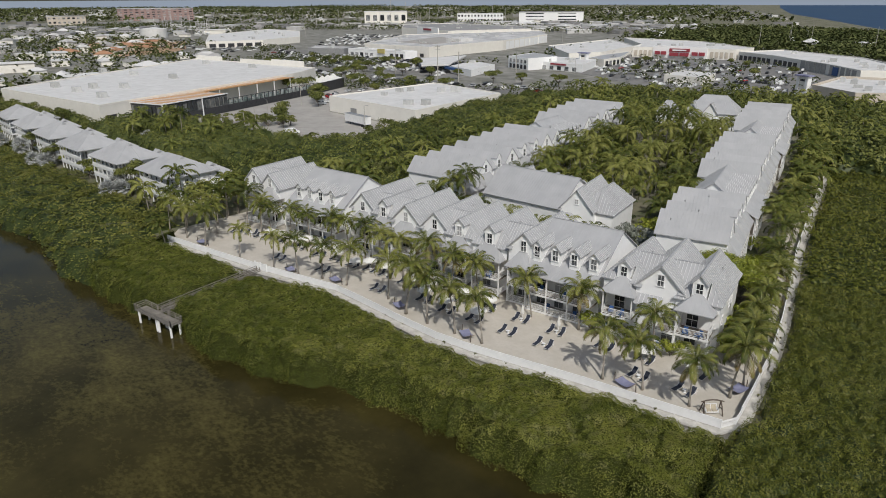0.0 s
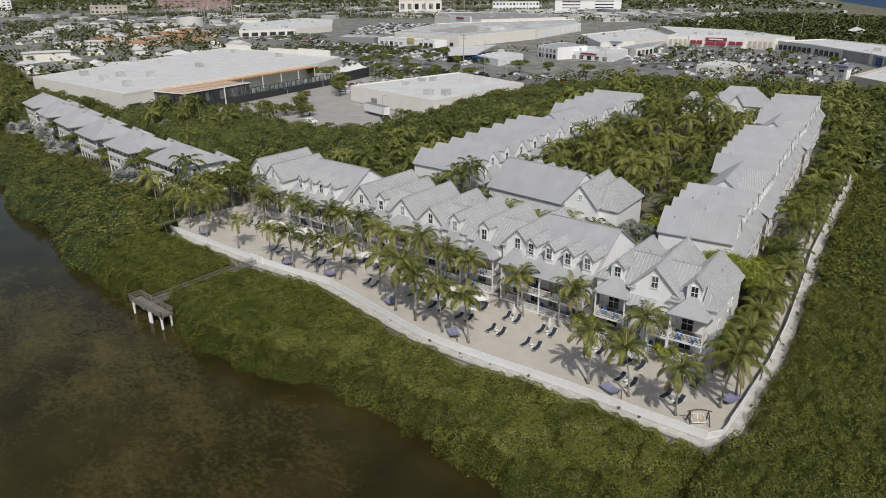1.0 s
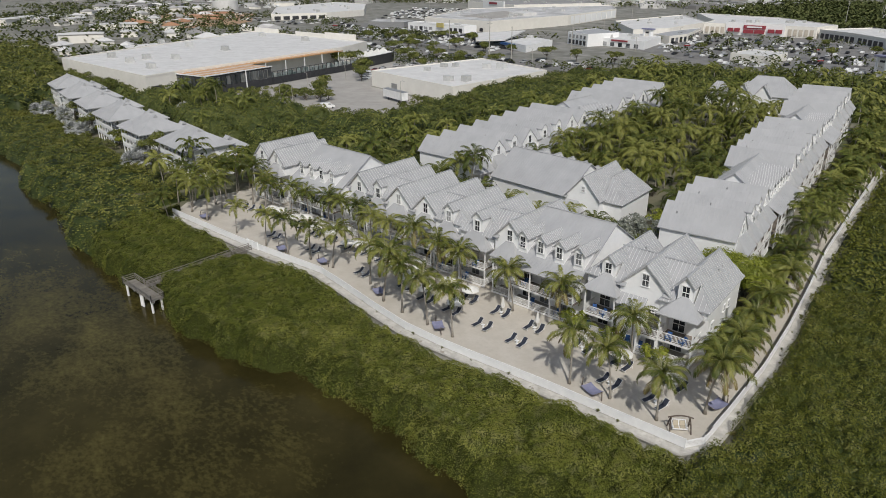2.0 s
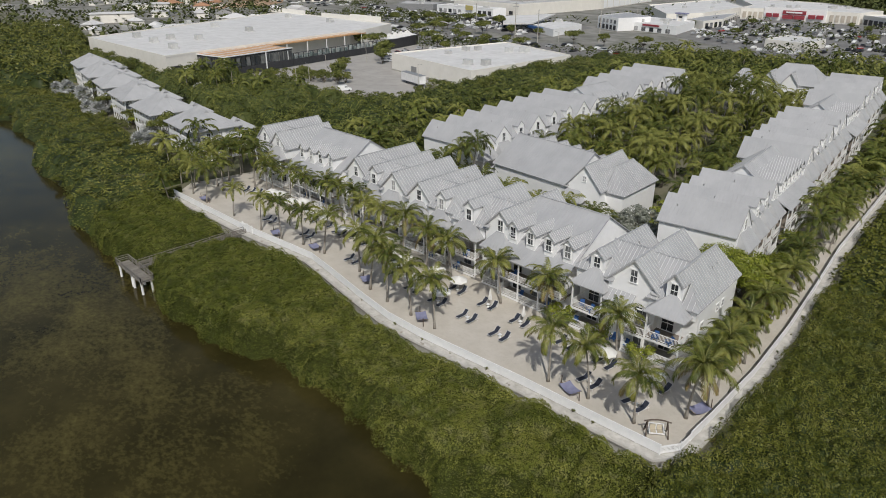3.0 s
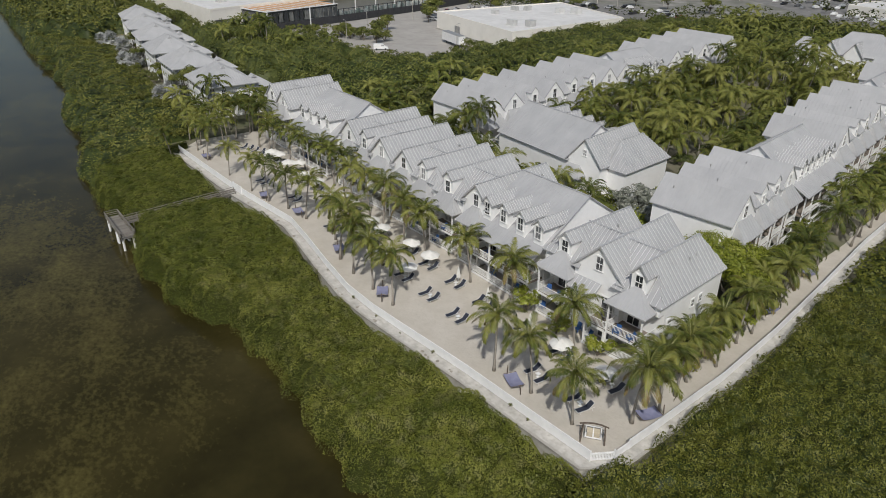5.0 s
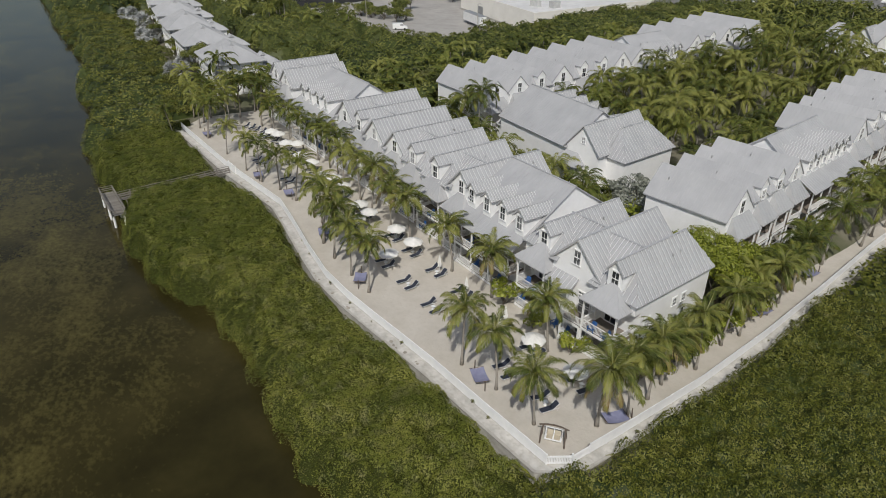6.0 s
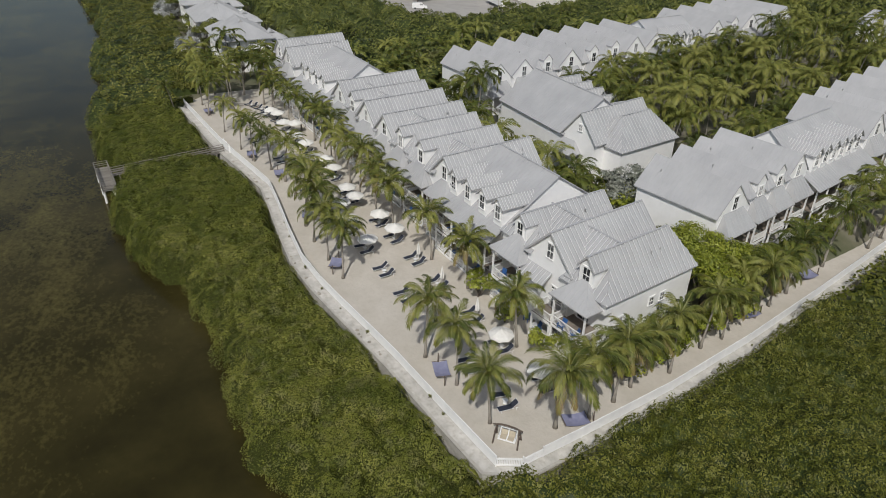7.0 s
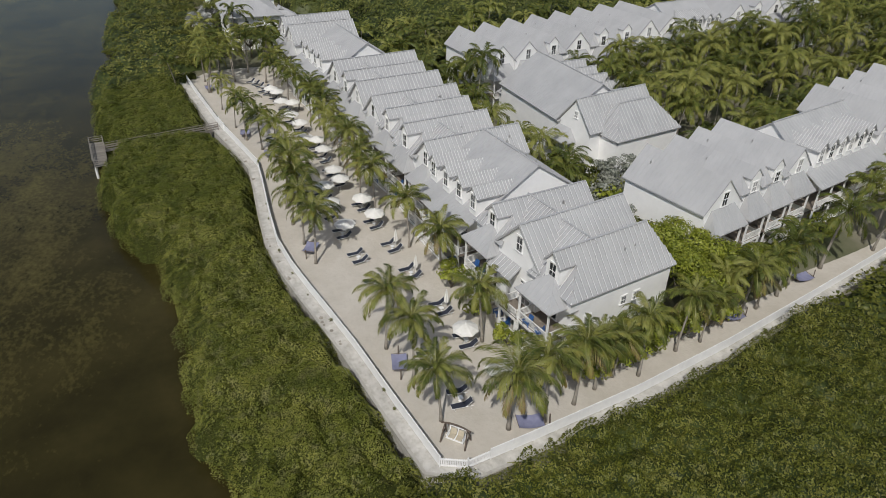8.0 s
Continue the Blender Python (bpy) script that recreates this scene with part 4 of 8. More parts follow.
# Deep green sheets carry the painted shade under these crowns too.
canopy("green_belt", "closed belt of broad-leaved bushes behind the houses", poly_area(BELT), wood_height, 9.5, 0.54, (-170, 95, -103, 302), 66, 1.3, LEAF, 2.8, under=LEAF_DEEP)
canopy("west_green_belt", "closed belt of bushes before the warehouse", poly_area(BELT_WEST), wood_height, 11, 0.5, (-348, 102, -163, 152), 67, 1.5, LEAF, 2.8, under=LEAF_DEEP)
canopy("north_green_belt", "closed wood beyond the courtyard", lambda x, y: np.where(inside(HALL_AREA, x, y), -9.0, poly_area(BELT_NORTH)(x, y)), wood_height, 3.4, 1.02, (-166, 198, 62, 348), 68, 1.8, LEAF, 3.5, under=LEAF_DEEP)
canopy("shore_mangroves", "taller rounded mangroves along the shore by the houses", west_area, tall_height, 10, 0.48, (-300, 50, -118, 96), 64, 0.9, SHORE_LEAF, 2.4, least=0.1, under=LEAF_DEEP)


# ---- houses ----
def window_mesh(w, h):
    """A sash window, its middle at the origin, facing -y: casing with sill and head, two muntins, and the pane behind."""
    g = Geo()
    g.box(-w / 2 - 0.12, -0.06, -h / 2, -w / 2, 0.04, h / 2).box(w / 2, -0.06, -h / 2, w / 2 + 0.12, 0.04, h / 2)
    g.box(-w / 2 - 0.16, -0.08, h / 2, w / 2 + 0.16, 0.04, h / 2 + 0.16).box(-w / 2 - 0.18, -0.12, -h / 2 - 0.10, w / 2 + 0.18, 0.04, -h / 2)
    g.box(-w / 2, -0.045, -0.045, w / 2, 0.03, 0.045).box(-0.025, -0.035, 0.045, 0.025, 0.03, h / 2).box(-0.025, -0.035, -h / 2, 0.025, 0.03, -0.045)
    p = Geo().box(-w / 2, -0.02, -h / 2, w / 2, 0.02, h / 2)
    return g.mesh("window", FENCE_WHITE), p.mesh("pane", GLASS)


WIN = window_mesh(0.85, 1.65)
WIN_SMALL = window_mesh(0.8, 1.2)
WIN_TINY = window_mesh(0.6, 0.9)
DOOR = window_mesh(1.5, 2.05)


def window(parent, m, kind=WIN):
    ob = part("window", kind[0], FENCE_WHITE, parent, m=m)
    part("pane", kind[1], GLASS, ob)
    return ob


def rail_mesh(length):
    """A white balustrade along +x from the origin."""
    g = Geo().box(0, -0.04, 0.95, length, 0.04, 1.02).box(0, -0.03, 0.10, length, 0.03, 0.16)
    n = max(2, int(length / 0.16))
    for i in range(n):
        x = (i + 0.5) * length / n
        g.box(x - 0.022, -0.022, 0.16, x + 0.022, 0.022, 0.95)
    return g


def railing(parent, a, b, z):
    a, b = Vector(a), Vector(b)
    d = b - a
    return part("railing", rail_mesh(d.length), FENCE_WHITE, parent, m=Matrix.Translation((a.x, a.y, z)) @ Matrix.Rotation(math.atan2(d.y, d.x), 4, "Z"))


RIB, SEAM = 0.62, [0.07]
EAVE, RIDGE, DEPTH = 8.1, 11.8, 14.0


def gable_roof(ob, x0, x1, y0, y1, ze, zr, over=0.35, name="roof"):
    """Two slopes, ridge along y."""
    c = (x0 + x1) / 2
    k = (zr - ze) / (c - x0)
    for s, xe in ((-1, x0 - over), (1, x1 + over)):
        part(name, Geo().slab([(xe, y0, ze - k * over), (c + s * 0.0, y0, zr), (c, y1, zr), (xe, y1, ze - k * over)], 0.16, RIB, 0.10, SEAM[0]), ROOF, ob)
    if SEAM[0] > 0.08:
        part("ridge_cap", Geo().beam((c, y0, zr + 0.05), (c, y1, zr + 0.02), 0.24, 0.05), ROOF, ob)


def porch(ob, x0, x1, f, y, roof_z=6.45, top_z=8.6, roof=True, doors=True, top_y=None):
    """Two-storey porch from f at the front back to the wall at y: posts, floors, balustrades, doors and a hipped metal roof."""
    top_y = y if top_y is None else top_y
    high = roof_z - 0.05 if roof else 3.15
    for z in (0.35, 3.15):
        part("porch_floor", Geo().box(x0, f, z - 0.22, x1, y, z), DECK if z > 1 else CONCRETE, ob)
        part("fascia", Geo().box(x0 - 0.04, f - 0.05, z - 0.30, x1 + 0.04, f - 0.003, z + 0.02), FENCE_WHITE, ob)
        railing(ob, (x0 + 0.1, f + 0.08), (x1 - 0.1, f + 0.08), z)
        if doors:
            railing(ob, (x0 + 0.07, f + 0.1), (x0 + 0.07, y), z)
            railing(ob, (x1 - 0.07, f + 0.1), (x1 - 0.07, y), z)
    n = 2 if x1 - x0 < 5.5 else int((x1 - x0) / 3.2) + 1
    for i in range(n):
        x = x0 + 0.1 + (x1 - x0 - 0.2) * i / (n - 1)
        part("post", Geo().box(x - 0.09, f + 0.0, -0.1, x + 0.09, f + 0.18, high), FENCE_WHITE, ob)
    if roof:
        part("beam", Geo().box(x0, f + 0.02, roof_z - 0.42, x1, f + 0.16, roof_z - 0.1), FENCE_WHITE, ob)
        o = 0.4
        yb = top_y + (top_y - f) * 0.9
        e = roof_z - 0.1
        a, b, c, d = (x0 - o, f - o, e), (x1 + o, f - o, e), (x1 + o, yb, e), (x0 - o, yb, e)
        h = min(top_y - f, (x1 - x0) / 2 - 0.1) * (1.0 if doors else 0.35)
        p, q = (x0 + h, top_y, top_z), (x1 - h, top_y, top_z)
        part("porch_roof", Geo().slab([a, b, q, p], 0.14, RIB, 0.06, 0.03), ROOF, ob)
        part("porch_roof", Geo().slab([b, c, q], 0.14, RIB, 0.06, 0.03), ROOF, ob)
        part("porch_roof", Geo().slab([d, a, p], 0.14, RIB, 0.06, 0.03), ROOF, ob)
    if doors:
        for z in (0.35, 3.15):
            for i in range(max(1, int((x1 - x0) / 3.2))):
                xx = x0 + 1.6 + i * 3.2 if x1 - x0 > 3.4 else (x0 + x1) / 2
                window(ob, pose(xx, y - 0.03, z + 1.15), DOOR)


def adirondack(m):
    """Blue slatted armchair."""
    ob = thing("porch_chair", m, "blue slatted wooden armchair on a white porch", "chair", "chairs on the porches")
    part("seat", Geo().slab([(-0.3, -0.35, 0.38), (0.3, -0.35, 0.38), (0.3, 0.25, 0.28), (-0.3, 0.25, 0.28)], 0.04), BLUE, ob)
    part("backrest", Geo().slab([(-0.3, 0.2, 0.28), (0.3, 0.2, 0.28), (0.3, 0.5, 1.0), (-0.3, 0.5, 1.0)], 0.05), BLUE, ob)
    for s in (-1, 1):
        part("armrest", Geo().box(s * 0.36 - 0.06, -0.4, 0.55, s * 0.36 + 0.06, 0.3, 0.59), BLUE, ob)
        part("leg", Geo().box(s * 0.34 - 0.03, -0.36, 0, s * 0.34 + 0.03, -0.28, 0.55), BLUE, ob)
        part("leg", Geo().box(s * 0.34 - 0.03, 0.3, 0, s * 0.34 + 0.03, 0.4, 0.4), BLUE, ob)
    return ob


def vents(ob, pts):
    for x, y, z in pts:
        part("roof_vent", Geo().tube([(x, y, z - 0.3), (x, y, z + 0.3)], [0.09, 0.09], 6), STEEL, ob)


def gable_house(m, width, label, group, style="gable", depth=DEPTH, zr=RIDGE, porch_w=None, porch_x=0.0, front="porch", far=False, ze=None, hip=0.0):
    """A narrow white house with its gable to the front. style: gable, a full gable; dormer, a hipped front with a small gabled dormer."""
    ob = thing("row_house", m, label, "house", group)
    w = width / 2
    ze = ze or zr - 1.0 * w
    k = (zr - ze) / w
    walls = Geo()
    back = 0.0 if front == "balcony" else 1.2
    walls.box(-w, back, -0.2, w, depth, 6.3).box(-w, 0, 6.3, w, depth, ze)
    top = zr - 0.12
    for y0 in ((0.0, depth) if style == "gable" else () if hip else (depth,)):
        s = 0.12 if y0 == 0 else -0.12
        walls.add([(-w, y0, ze), (w, y0, ze), (0, y0, top), (-w, y0 + s, ze), (w, y0 + s, ze), (0, y0 + s, top)], [(0, 1, 2), (5, 4, 3), (0, 2, 5, 3), (1, 4, 5, 2)])
    part("wall", walls, WHITE, ob)
    if style == "gable":
        gable_roof(ob, -w, w, -0.12 if far else -0.35, depth + 0.35, ze, zr)
        window(ob, pose(0, -0.02, 9.55))
        for s in () if far else (-1, 1):
            part("eave_return", Geo().slab([(s * w + 0.35 * s, -0.4, ze - 0.35), (s * (w - 0.8), -0.4, ze - 0.35), (s * (w - 0.8), 0, ze + 0.05), (s * w + 0.35 * s, 0, ze + 0.05)], 0.1), ROOF, ob)
    else:
        o, c = 0.35, 1.15
        e = ze - k * o
        zc = zr - k * c
        y_top, y_mid = depth + o - hip, depth + o - hip * (1 - c / (w + o))
        for s in (-1, 1):
            part("roof", Geo().slab([(0, -0.1 if far else -0.3, zr), (s * c, -0.1 if far else -0.3, zc), (s * c, y_mid, zc), (0, y_top, zr)], 0.14, RIB, 0.10, SEAM[0]), ROOF, ob)
            part("roof", Geo().slab([(s * c, w - c, zc), (s * (w + o), -o, e), (s * (w + o), depth + o, e), (s * c, y_mid, zc)], 0.14, RIB, 0.10, SEAM[0]), ROOF, ob)
            part("hip_roof", Geo().slab([(s * c, w - c, zc), (s * c, -o, e), (s * (w + o), -o, e)], 0.14, RIB, 0.10, SEAM[0]), ROOF, ob)
        if hip:
            part("hip_roof", Geo().slab([(w + o, depth + o, e), (-w - o, depth + o, e), (0, y_top, zr)], 0.14, RIB, 0.10, SEAM[0]), ROOF, ob)
        if not far:
            part("ridge_cap", Geo().beam((0, -0.3, zr + 0.05), (0, min(depth, y_top), zr + 0.02), 0.24, 0.05), ROOF, ob)
        zw = zr - k * 0.98 - 0.1
        g = Geo().box(-0.98, 0.0, ze - 0.4, 0.98, w - 0.9, zw)
        g.add([(-0.98, 0, zw), (0.98, 0, zw), (0, 0, zr - 0.1), (-0.98, 0.12, zw), (0.98, 0.12, zw), (0, 0.12, zr - 0.1)], [(0, 1, 2), (5, 4, 3), (0, 2, 5, 3), (1, 4, 5, 2)])
        part("dormer", g, WHITE, ob)
        window(ob, pose(0, -0.02, 9.45), WIN_SMALL if w < 2.6 else WIN)
    if front == "porch":
        pw = porch_w or width - 1.2
        porch(ob, porch_x - pw / 2, porch_x + pw / 2, -1.9 if porch_w else -1.45, 1.17, 6.9 if porch_w else 6.45, 8.9 if porch_w else 8.6, top_y=-0.02, doors=not far)
    else:
        porch(ob, 0.3, 3.1, -2.3, -0.03, roof=False)
        part("lean_to_roof", Geo().slab([(-3.2, -1.5, 6.0), (0.6, -1.5, 6.0), (0.6, -0.03, 7.1), (-3.2, -0.03, 7.1)], 0.12, RIB, 0.10, SEAM[0]), ROOF, ob)
        part("lean_to_post", Geo().box(0.2, -1.4, -0.1, 0.36, -1.24, 5.9), FENCE_WHITE, ob)
        for x in (1.2, 2.2):
            window(ob, pose(x, -0.02, 4.9), WIN)
    q = random.Random(int(width * 1000 + m.translation.x * 10))
    vents(ob, [(s * w * 0.45, depth * q.uniform(0.3, 0.9), zr - w * 0.45 * k) for s in (-1, 1, 1)][: q.randrange(1, 4)])
    return ob


def dormer_house(m, width, label, group, dormers=4, depth=15.5, zr=12.4, far=False, step=3.2):
    """A wide white house with its ridge along the row and a rank of gabled dormers above a long porch."""
    ob = thing("row_house", m, label, "house", group)
    w = width / 2
    yr, ze = depth / 2, 7.6
    k = (zr - ze) / yr
    walls = Geo().box(-w, 0.6, -0.2, w, depth, 6.6).box(-w, 0, 6.6, w, depth, ze)
    for s in (-1, 1):
        walls.add([(s * w, 0, ze), (s * w, depth, ze), (s * w, yr, zr - 0.12), (s * (w - 0.12), 0, ze), (s * (w - 0.12), depth, ze), (s * (w - 0.12), yr, zr - 0.12)],
                  [(0, 1, 2), (5, 4, 3), (0, 2, 5, 3), (1, 4, 5, 2)])
    part("wall", walls, WHITE, ob)
    o = 0.3
    part("roof", Geo().slab([(-w - o, -0.2, ze - 0.2 * k), (w + o, -0.2, ze - 0.2 * k), (w + o, yr, zr), (-w - o, yr, zr)], 0.11, RIB, 0.06, 0.035), ROOF, ob)
    part("roof", Geo().slab([(-w - o, depth + o, ze - o * k), (w + o, depth + o, ze - o * k), (w + o, yr, zr), (-w - o, yr, zr)], 0.11, RIB, 0.06, 0.035), ROOF, ob)
    part("ridge_cap", Geo().beam((-w - o, yr, zr + 0.05), (w + o, yr, zr + 0.02), 0.24, 0.05), ROOF, ob)
    part("porch_roof", Geo().slab([(-w - o, -2.5, 6.25), (w + o, -2.5, 6.25), (w + o, -0.1, ze - 0.02), (-w - o, -0.1, ze - 0.02)], 0.14, RIB, 0.06, 0.03), ROOF, ob)
    for i in range(dormers):
        x = (i - (dormers - 1) / 2) * step
        g = Geo().box(x - 0.8, 0.1, 7.4, x + 0.8, 3.8, 10.2)
        g.add([(x - 0.8, 0.1, 10.2), (x + 0.8, 0.1, 10.2), (x, 0.1, 11.0), (x - 0.8, 0.22, 10.2), (x + 0.8, 0.22, 10.2), (x, 0.22, 11.0)], [(0, 1, 2), (5, 4, 3), (0, 2, 5, 3), (1, 4, 5, 2)])
        part("dormer", g, WHITE, ob)
        for s in (-1, 1):
            part("dormer_roof", Geo().slab([(x + s * 1.12, -0.2, 10.0), (x, -0.2, 11.12), (x, 5.4, 11.12), (x + s * 1.12, 3.9, 10.0)], 0.12, 0.42, 0.10, 0.09), ROOF, ob)
        window(ob, pose(x, 0.06, 9.3))
    porch(ob, -w + 0.2, w - 0.2, -2.1, 0.57, roof_z=6.35, roof=False, doors=not far)
    for i in range(int(width / 3.2) + 1):
        x = -w + 0.3 + (width - 0.6) * i / int(width / 3.2)
        part("post", Geo().box(x - 0.09, -2.1, 3.15, x + 0.09, -1.92, 6.3), FENCE_WHITE, ob)
    if not far:
        vents(ob, [(-w * 0.5, yr + 1.5, zr - 0.9), (w * 0.3, yr + 1.2, zr - 0.8), (w * 0.55, yr + 1.7, zr - 1.0)])
    return ob


def front_y(x):
    return 87.2 + (-22 - x) * 0.03


G1 = "white houses of the waterfront row"
SEAM[0] = 0.10
for x, w, style, zr, deep in ((-22.7, 5.9, "dormer", 11.6, 13.4), (-28.0, 6.6, "gable", 11.8, 13.4), (-33.5, 5.8, "dormer", 11.4, 12.0), (-50.6, 5.4, "gable", 11.9, 13.6), (-57.2, 6.6, "dormer", 11.8, 12.4), (-63.5, 5.6, "dormer", 11.7, 12.8),
                              (-69.0, 6.0, "gable", 11.8, 13.6), (-75.8, 6.6, "gable", 11.9, 13.8), (-81.4, 5.4, "dormer", 11.9, 13.5), (-86.8, 6.0, "gable", 12.2, 14.5), (-115.2, 5.8, "gable", 11.6, 13.0), (-120.7, 5.4, "gable", 12.0, 14.0)):
    text = "white house with steep grey metal gable roof and two-storey porch" if style == "gable" else "white house with hipped grey metal roof and a small dormer"
    h = gable_house(pose(x, front_y(x) + (0.4 if x > -25 else 0), 0, 0, 0, 4.5 if x > -30 else 2.2), w, text, G1, style, deep, zr, front="balcony" if -30 < x < -26 else "porch", porch_w=4.5 if x > -40 else None, ze=8.1 if x > -25 else None, hip=1.9 if x > -25 else 0.0)
    if x > -25:
        for y in (7.1, 8.8):
            window(h, pose(2.97, y, 5.4, 0, 0, 90), WIN_TINY)
        window(h, pose(2.97, 2.4, 4.6, 0, 0, 90), WIN_SMALL)
        window(h, pose(2.97, 2.4, 1.8, 0, 0, 90), WIN_SMALL)
for x, w, n in ((-43.2, 11.6, 4), (-100.6, 15.0, 4)):
    dormer_house(pose(x, front_y(x), 0, 0, 0, 0.5), w, "wide white house with four roof dormers over a long porch", G1, n, zr=12.7)


ROW_RIDGES = [(-120.7, -115.2), (-86.8, -81.4), (-81.4, -75.8), (-69.0, -63.5), (-57.2, -50.6), (-33.5, -28.0), (-28.0, -22.7)]
for xa, xb in ROW_RIDGES:
    link = thing("cross_gable", pose((xa + xb) / 2, front_y((xa + xb) / 2), 0, 0, 0, 4.0 if xb > -30 else 2.2), "grey metal cross gable between two house roofs", "roof", "cross gables of the waterfront row")
    half, yc, zc, zl = (xb - xa) / 2 + 0.3, 5.0, 11.35, 7.9
    part("front_slope", Geo().slab([(-half, yc - 4.0, zl), (half, yc - 4.0, zl), (half, yc, zc), (-half, yc, zc)], 0.16, 0.5, 0.11, 0.10), ROOF, link)
    part("back_slope", Geo().slab([(-half, yc, zc), (half, yc, zc), (half, yc + 4.0, zl), (-half, yc + 4.0, zl)], 0.16, 0.5, 0.11, 0.10), ROOF, link)
    part("ridge_cap", Geo().beam((-half, yc, zc + 0.05), (half, yc, zc + 0.05), 0.2, 0.06), ROOF, link)


SEAM[0] = 0.03


def wing(origin, turn, plan, group, mark, deep=11.5):
    """A row of houses: plan gives (distance along, width, style)."""
    base = pose(*origin, 0, 0, 0, turn)
    for s, w, style in plan:
        m = base @ pose(s, 0, 0)
        p = m @ Vector((0, 5, 0))
        m = pose(0, 0, float(lift(p.x, p.y))) @ m
        if style.startswith("rank"):
            dormer_house(m, w, "wide white house with small roof dormers in the " + mark, group, int(style[4:]), deep + 0.5, 12.2, True, 2.35)
        else:
            gable_house(m, w, "white house with a grey metal roof in the " + mark, group, style, deep, 11.4 + 0.09 * w, far=True)


wing((-25.1, 109.8), 97.0, [(3.2, 6.4, "gable"), (8.6, 4.6, "dormer"), (13.0, 4.6, "dormer"), (17.6, 5.0, "gable"), (28.4, 16.4, "rank6"), (39.8, 6.0, "gable"), (45.4, 5.0, "dormer"), (50.6, 5.2, "dormer"), (56.2, 5.8, "gable"),
                            (62.2, 6.0, "dormer"), (68.2, 5.8, "gable"), (78.2, 14.0, "rank4"), (88.2, 5.8, "gable"), (94.0, 5.6, "dormer"), (99.8, 5.8, "gable"), (105.6, 5.8, "dormer"), (111.4, 5.8, "gable")],
     "white houses of the long wing", "long side wing")
wing((-81.9, 115.8), 90.5, [(2.8, 5.6, "gable"), (8.4, 5.4, "gable"), (14.0, 5.6, "dormer"), (19.8, 5.8, "gable"), (25.6, 5.6, "dormer"), (31.3, 5.6, "dormer"), (37.0, 5.6, "gable"), (42.6, 5.4, "gable"), (52.0, 13.0, "rank4"),
                            (61.6, 5.8, "gable"), (67.4, 5.6, "dormer"), (73.2, 5.8, "gable"), (79.2, 6.0, "dormer"), (85.2, 5.8, "gable")], "white houses of the rear wing", "rear wing", 15.6)


def hall(m, w, d, ze, zr, label, hip=0.0, rib=RIB):
    """A broad house with its ridge along local x; hip: how far the ridge ends stand in."""
    ob = thing("hall_house", m, label, "house", "white halls in the courtyard")
    walls = Geo().box(-w / 2, -d / 2, -0.2, w / 2, d / 2, ze)
    if not hip:
        for s in (-1, 1):
            x, y = s * w / 2, s * (w / 2 - 0.12)
            walls.add([(x, -d / 2, ze), (x, d / 2, ze), (x, 0, zr - 0.1), (y, -d / 2, ze), (y, d / 2, ze), (y, 0, zr - 0.1)], [(0, 1, 2), (5, 4, 3), (0, 2, 5, 3), (1, 4, 5, 2)])
    part("wall", walls, WHITE, ob)
    o = 0.4
    k = (zr - ze) / (d / 2)
    e = ze - k * o
    a = w / 2 + o
    b = w / 2 - hip if hip else a
    for s in (-1, 1):
        part("roof", Geo().slab([(-a, s * (d / 2 + o), e), (a, s * (d / 2 + o), e), (b, 0, zr), (-b, 0, zr)], 0.10, rib, 0.09, 0.03 if w > 15 else 0.09), ROOF, ob)
        if hip:
            part("roof", Geo().slab([(s * a, -d / 2 - o, e), (s * a, d / 2 + o, e), (s * b, 0, zr)], 0.10, rib, 0.09, 0.03 if w > 15 else 0.09), ROOF, ob)
    part("ridge_cap", Geo().beam((-b, 0, zr + 0.05), (b, 0, zr + 0.02), 0.24, 0.05), ROOF, ob)
    return ob


hall(pose(-66.5, 121.4, 0.75, 0, 0, -4), 18.5, 13.6, 7.6, 12.2, "broad white hall with a large grey metal roof")
steep = hall(pose(-55.1, 120.9, 1.1, 0, 0, 96), 13.4, 6.4, 7.6, 11.3, "white house with a steep ribbed metal roof")
window(steep, pose(-6.72, 0.0, 8.9, 0, 0, -90), WIN_TINY)
part("porch_roof", Geo().slab([(-8.9, -0.6, 5.0), (-8.9, 4.6, 5.0), (-6.7, 3.2, 6.6), (-6.7, 0.8, 6.6)], 0.14, RIB, 0.06, 0.03), ROOF, steep)
part("porch_roof", Geo().slab([(-8.9, 4.6, 5.0), (-6.7, 4.6, 5.0), (-6.7, 3.2, 6.6)], 0.14, RIB, 0.06, 0.03), ROOF, steep)
part("porch_roof", Geo().slab([(-8.9, -0.6, 5.0), (-6.7, -0.6, 5.0), (-6.7, 0.8, 6.6)], 0.14, RIB, 0.06, 0.03), ROOF, steep)
for y in (-0.3, 4.3):
    part("porch_post", Geo().box(-8.7, y - 0.09, -1.2, -8.52, y + 0.09, 5.0), FENCE_WHITE, steep)
hall(pose(-52.0, 122.9, 1.2, 0, 0, 94), 12.2, 7.0, 7.0, 10.6, "white house with a lower hipped ribbed roof", 3.0)
hall(pose(-75.6, 119.6, 0.7, 0, 0, -4), 5.0, 7.0, 5.6, 9.0, "small white side wing of the hall", 2.4)
for k in range(5):
    hall(pose(-73.0 + 3.3 * k, 127.0 - 0.25 * k, 1.0, 0, 0, 88), 5.0, 3.2, 8.2, 10.6 - 0.25 * k, "narrow white rear gable of the hall")
hall(pose(-65.0, 237.0, 5.2, 0, 0, 8), 15.5, 14.0, 6.0, 10.8, "white hall with a hipped metal roof among palms", 4.0)
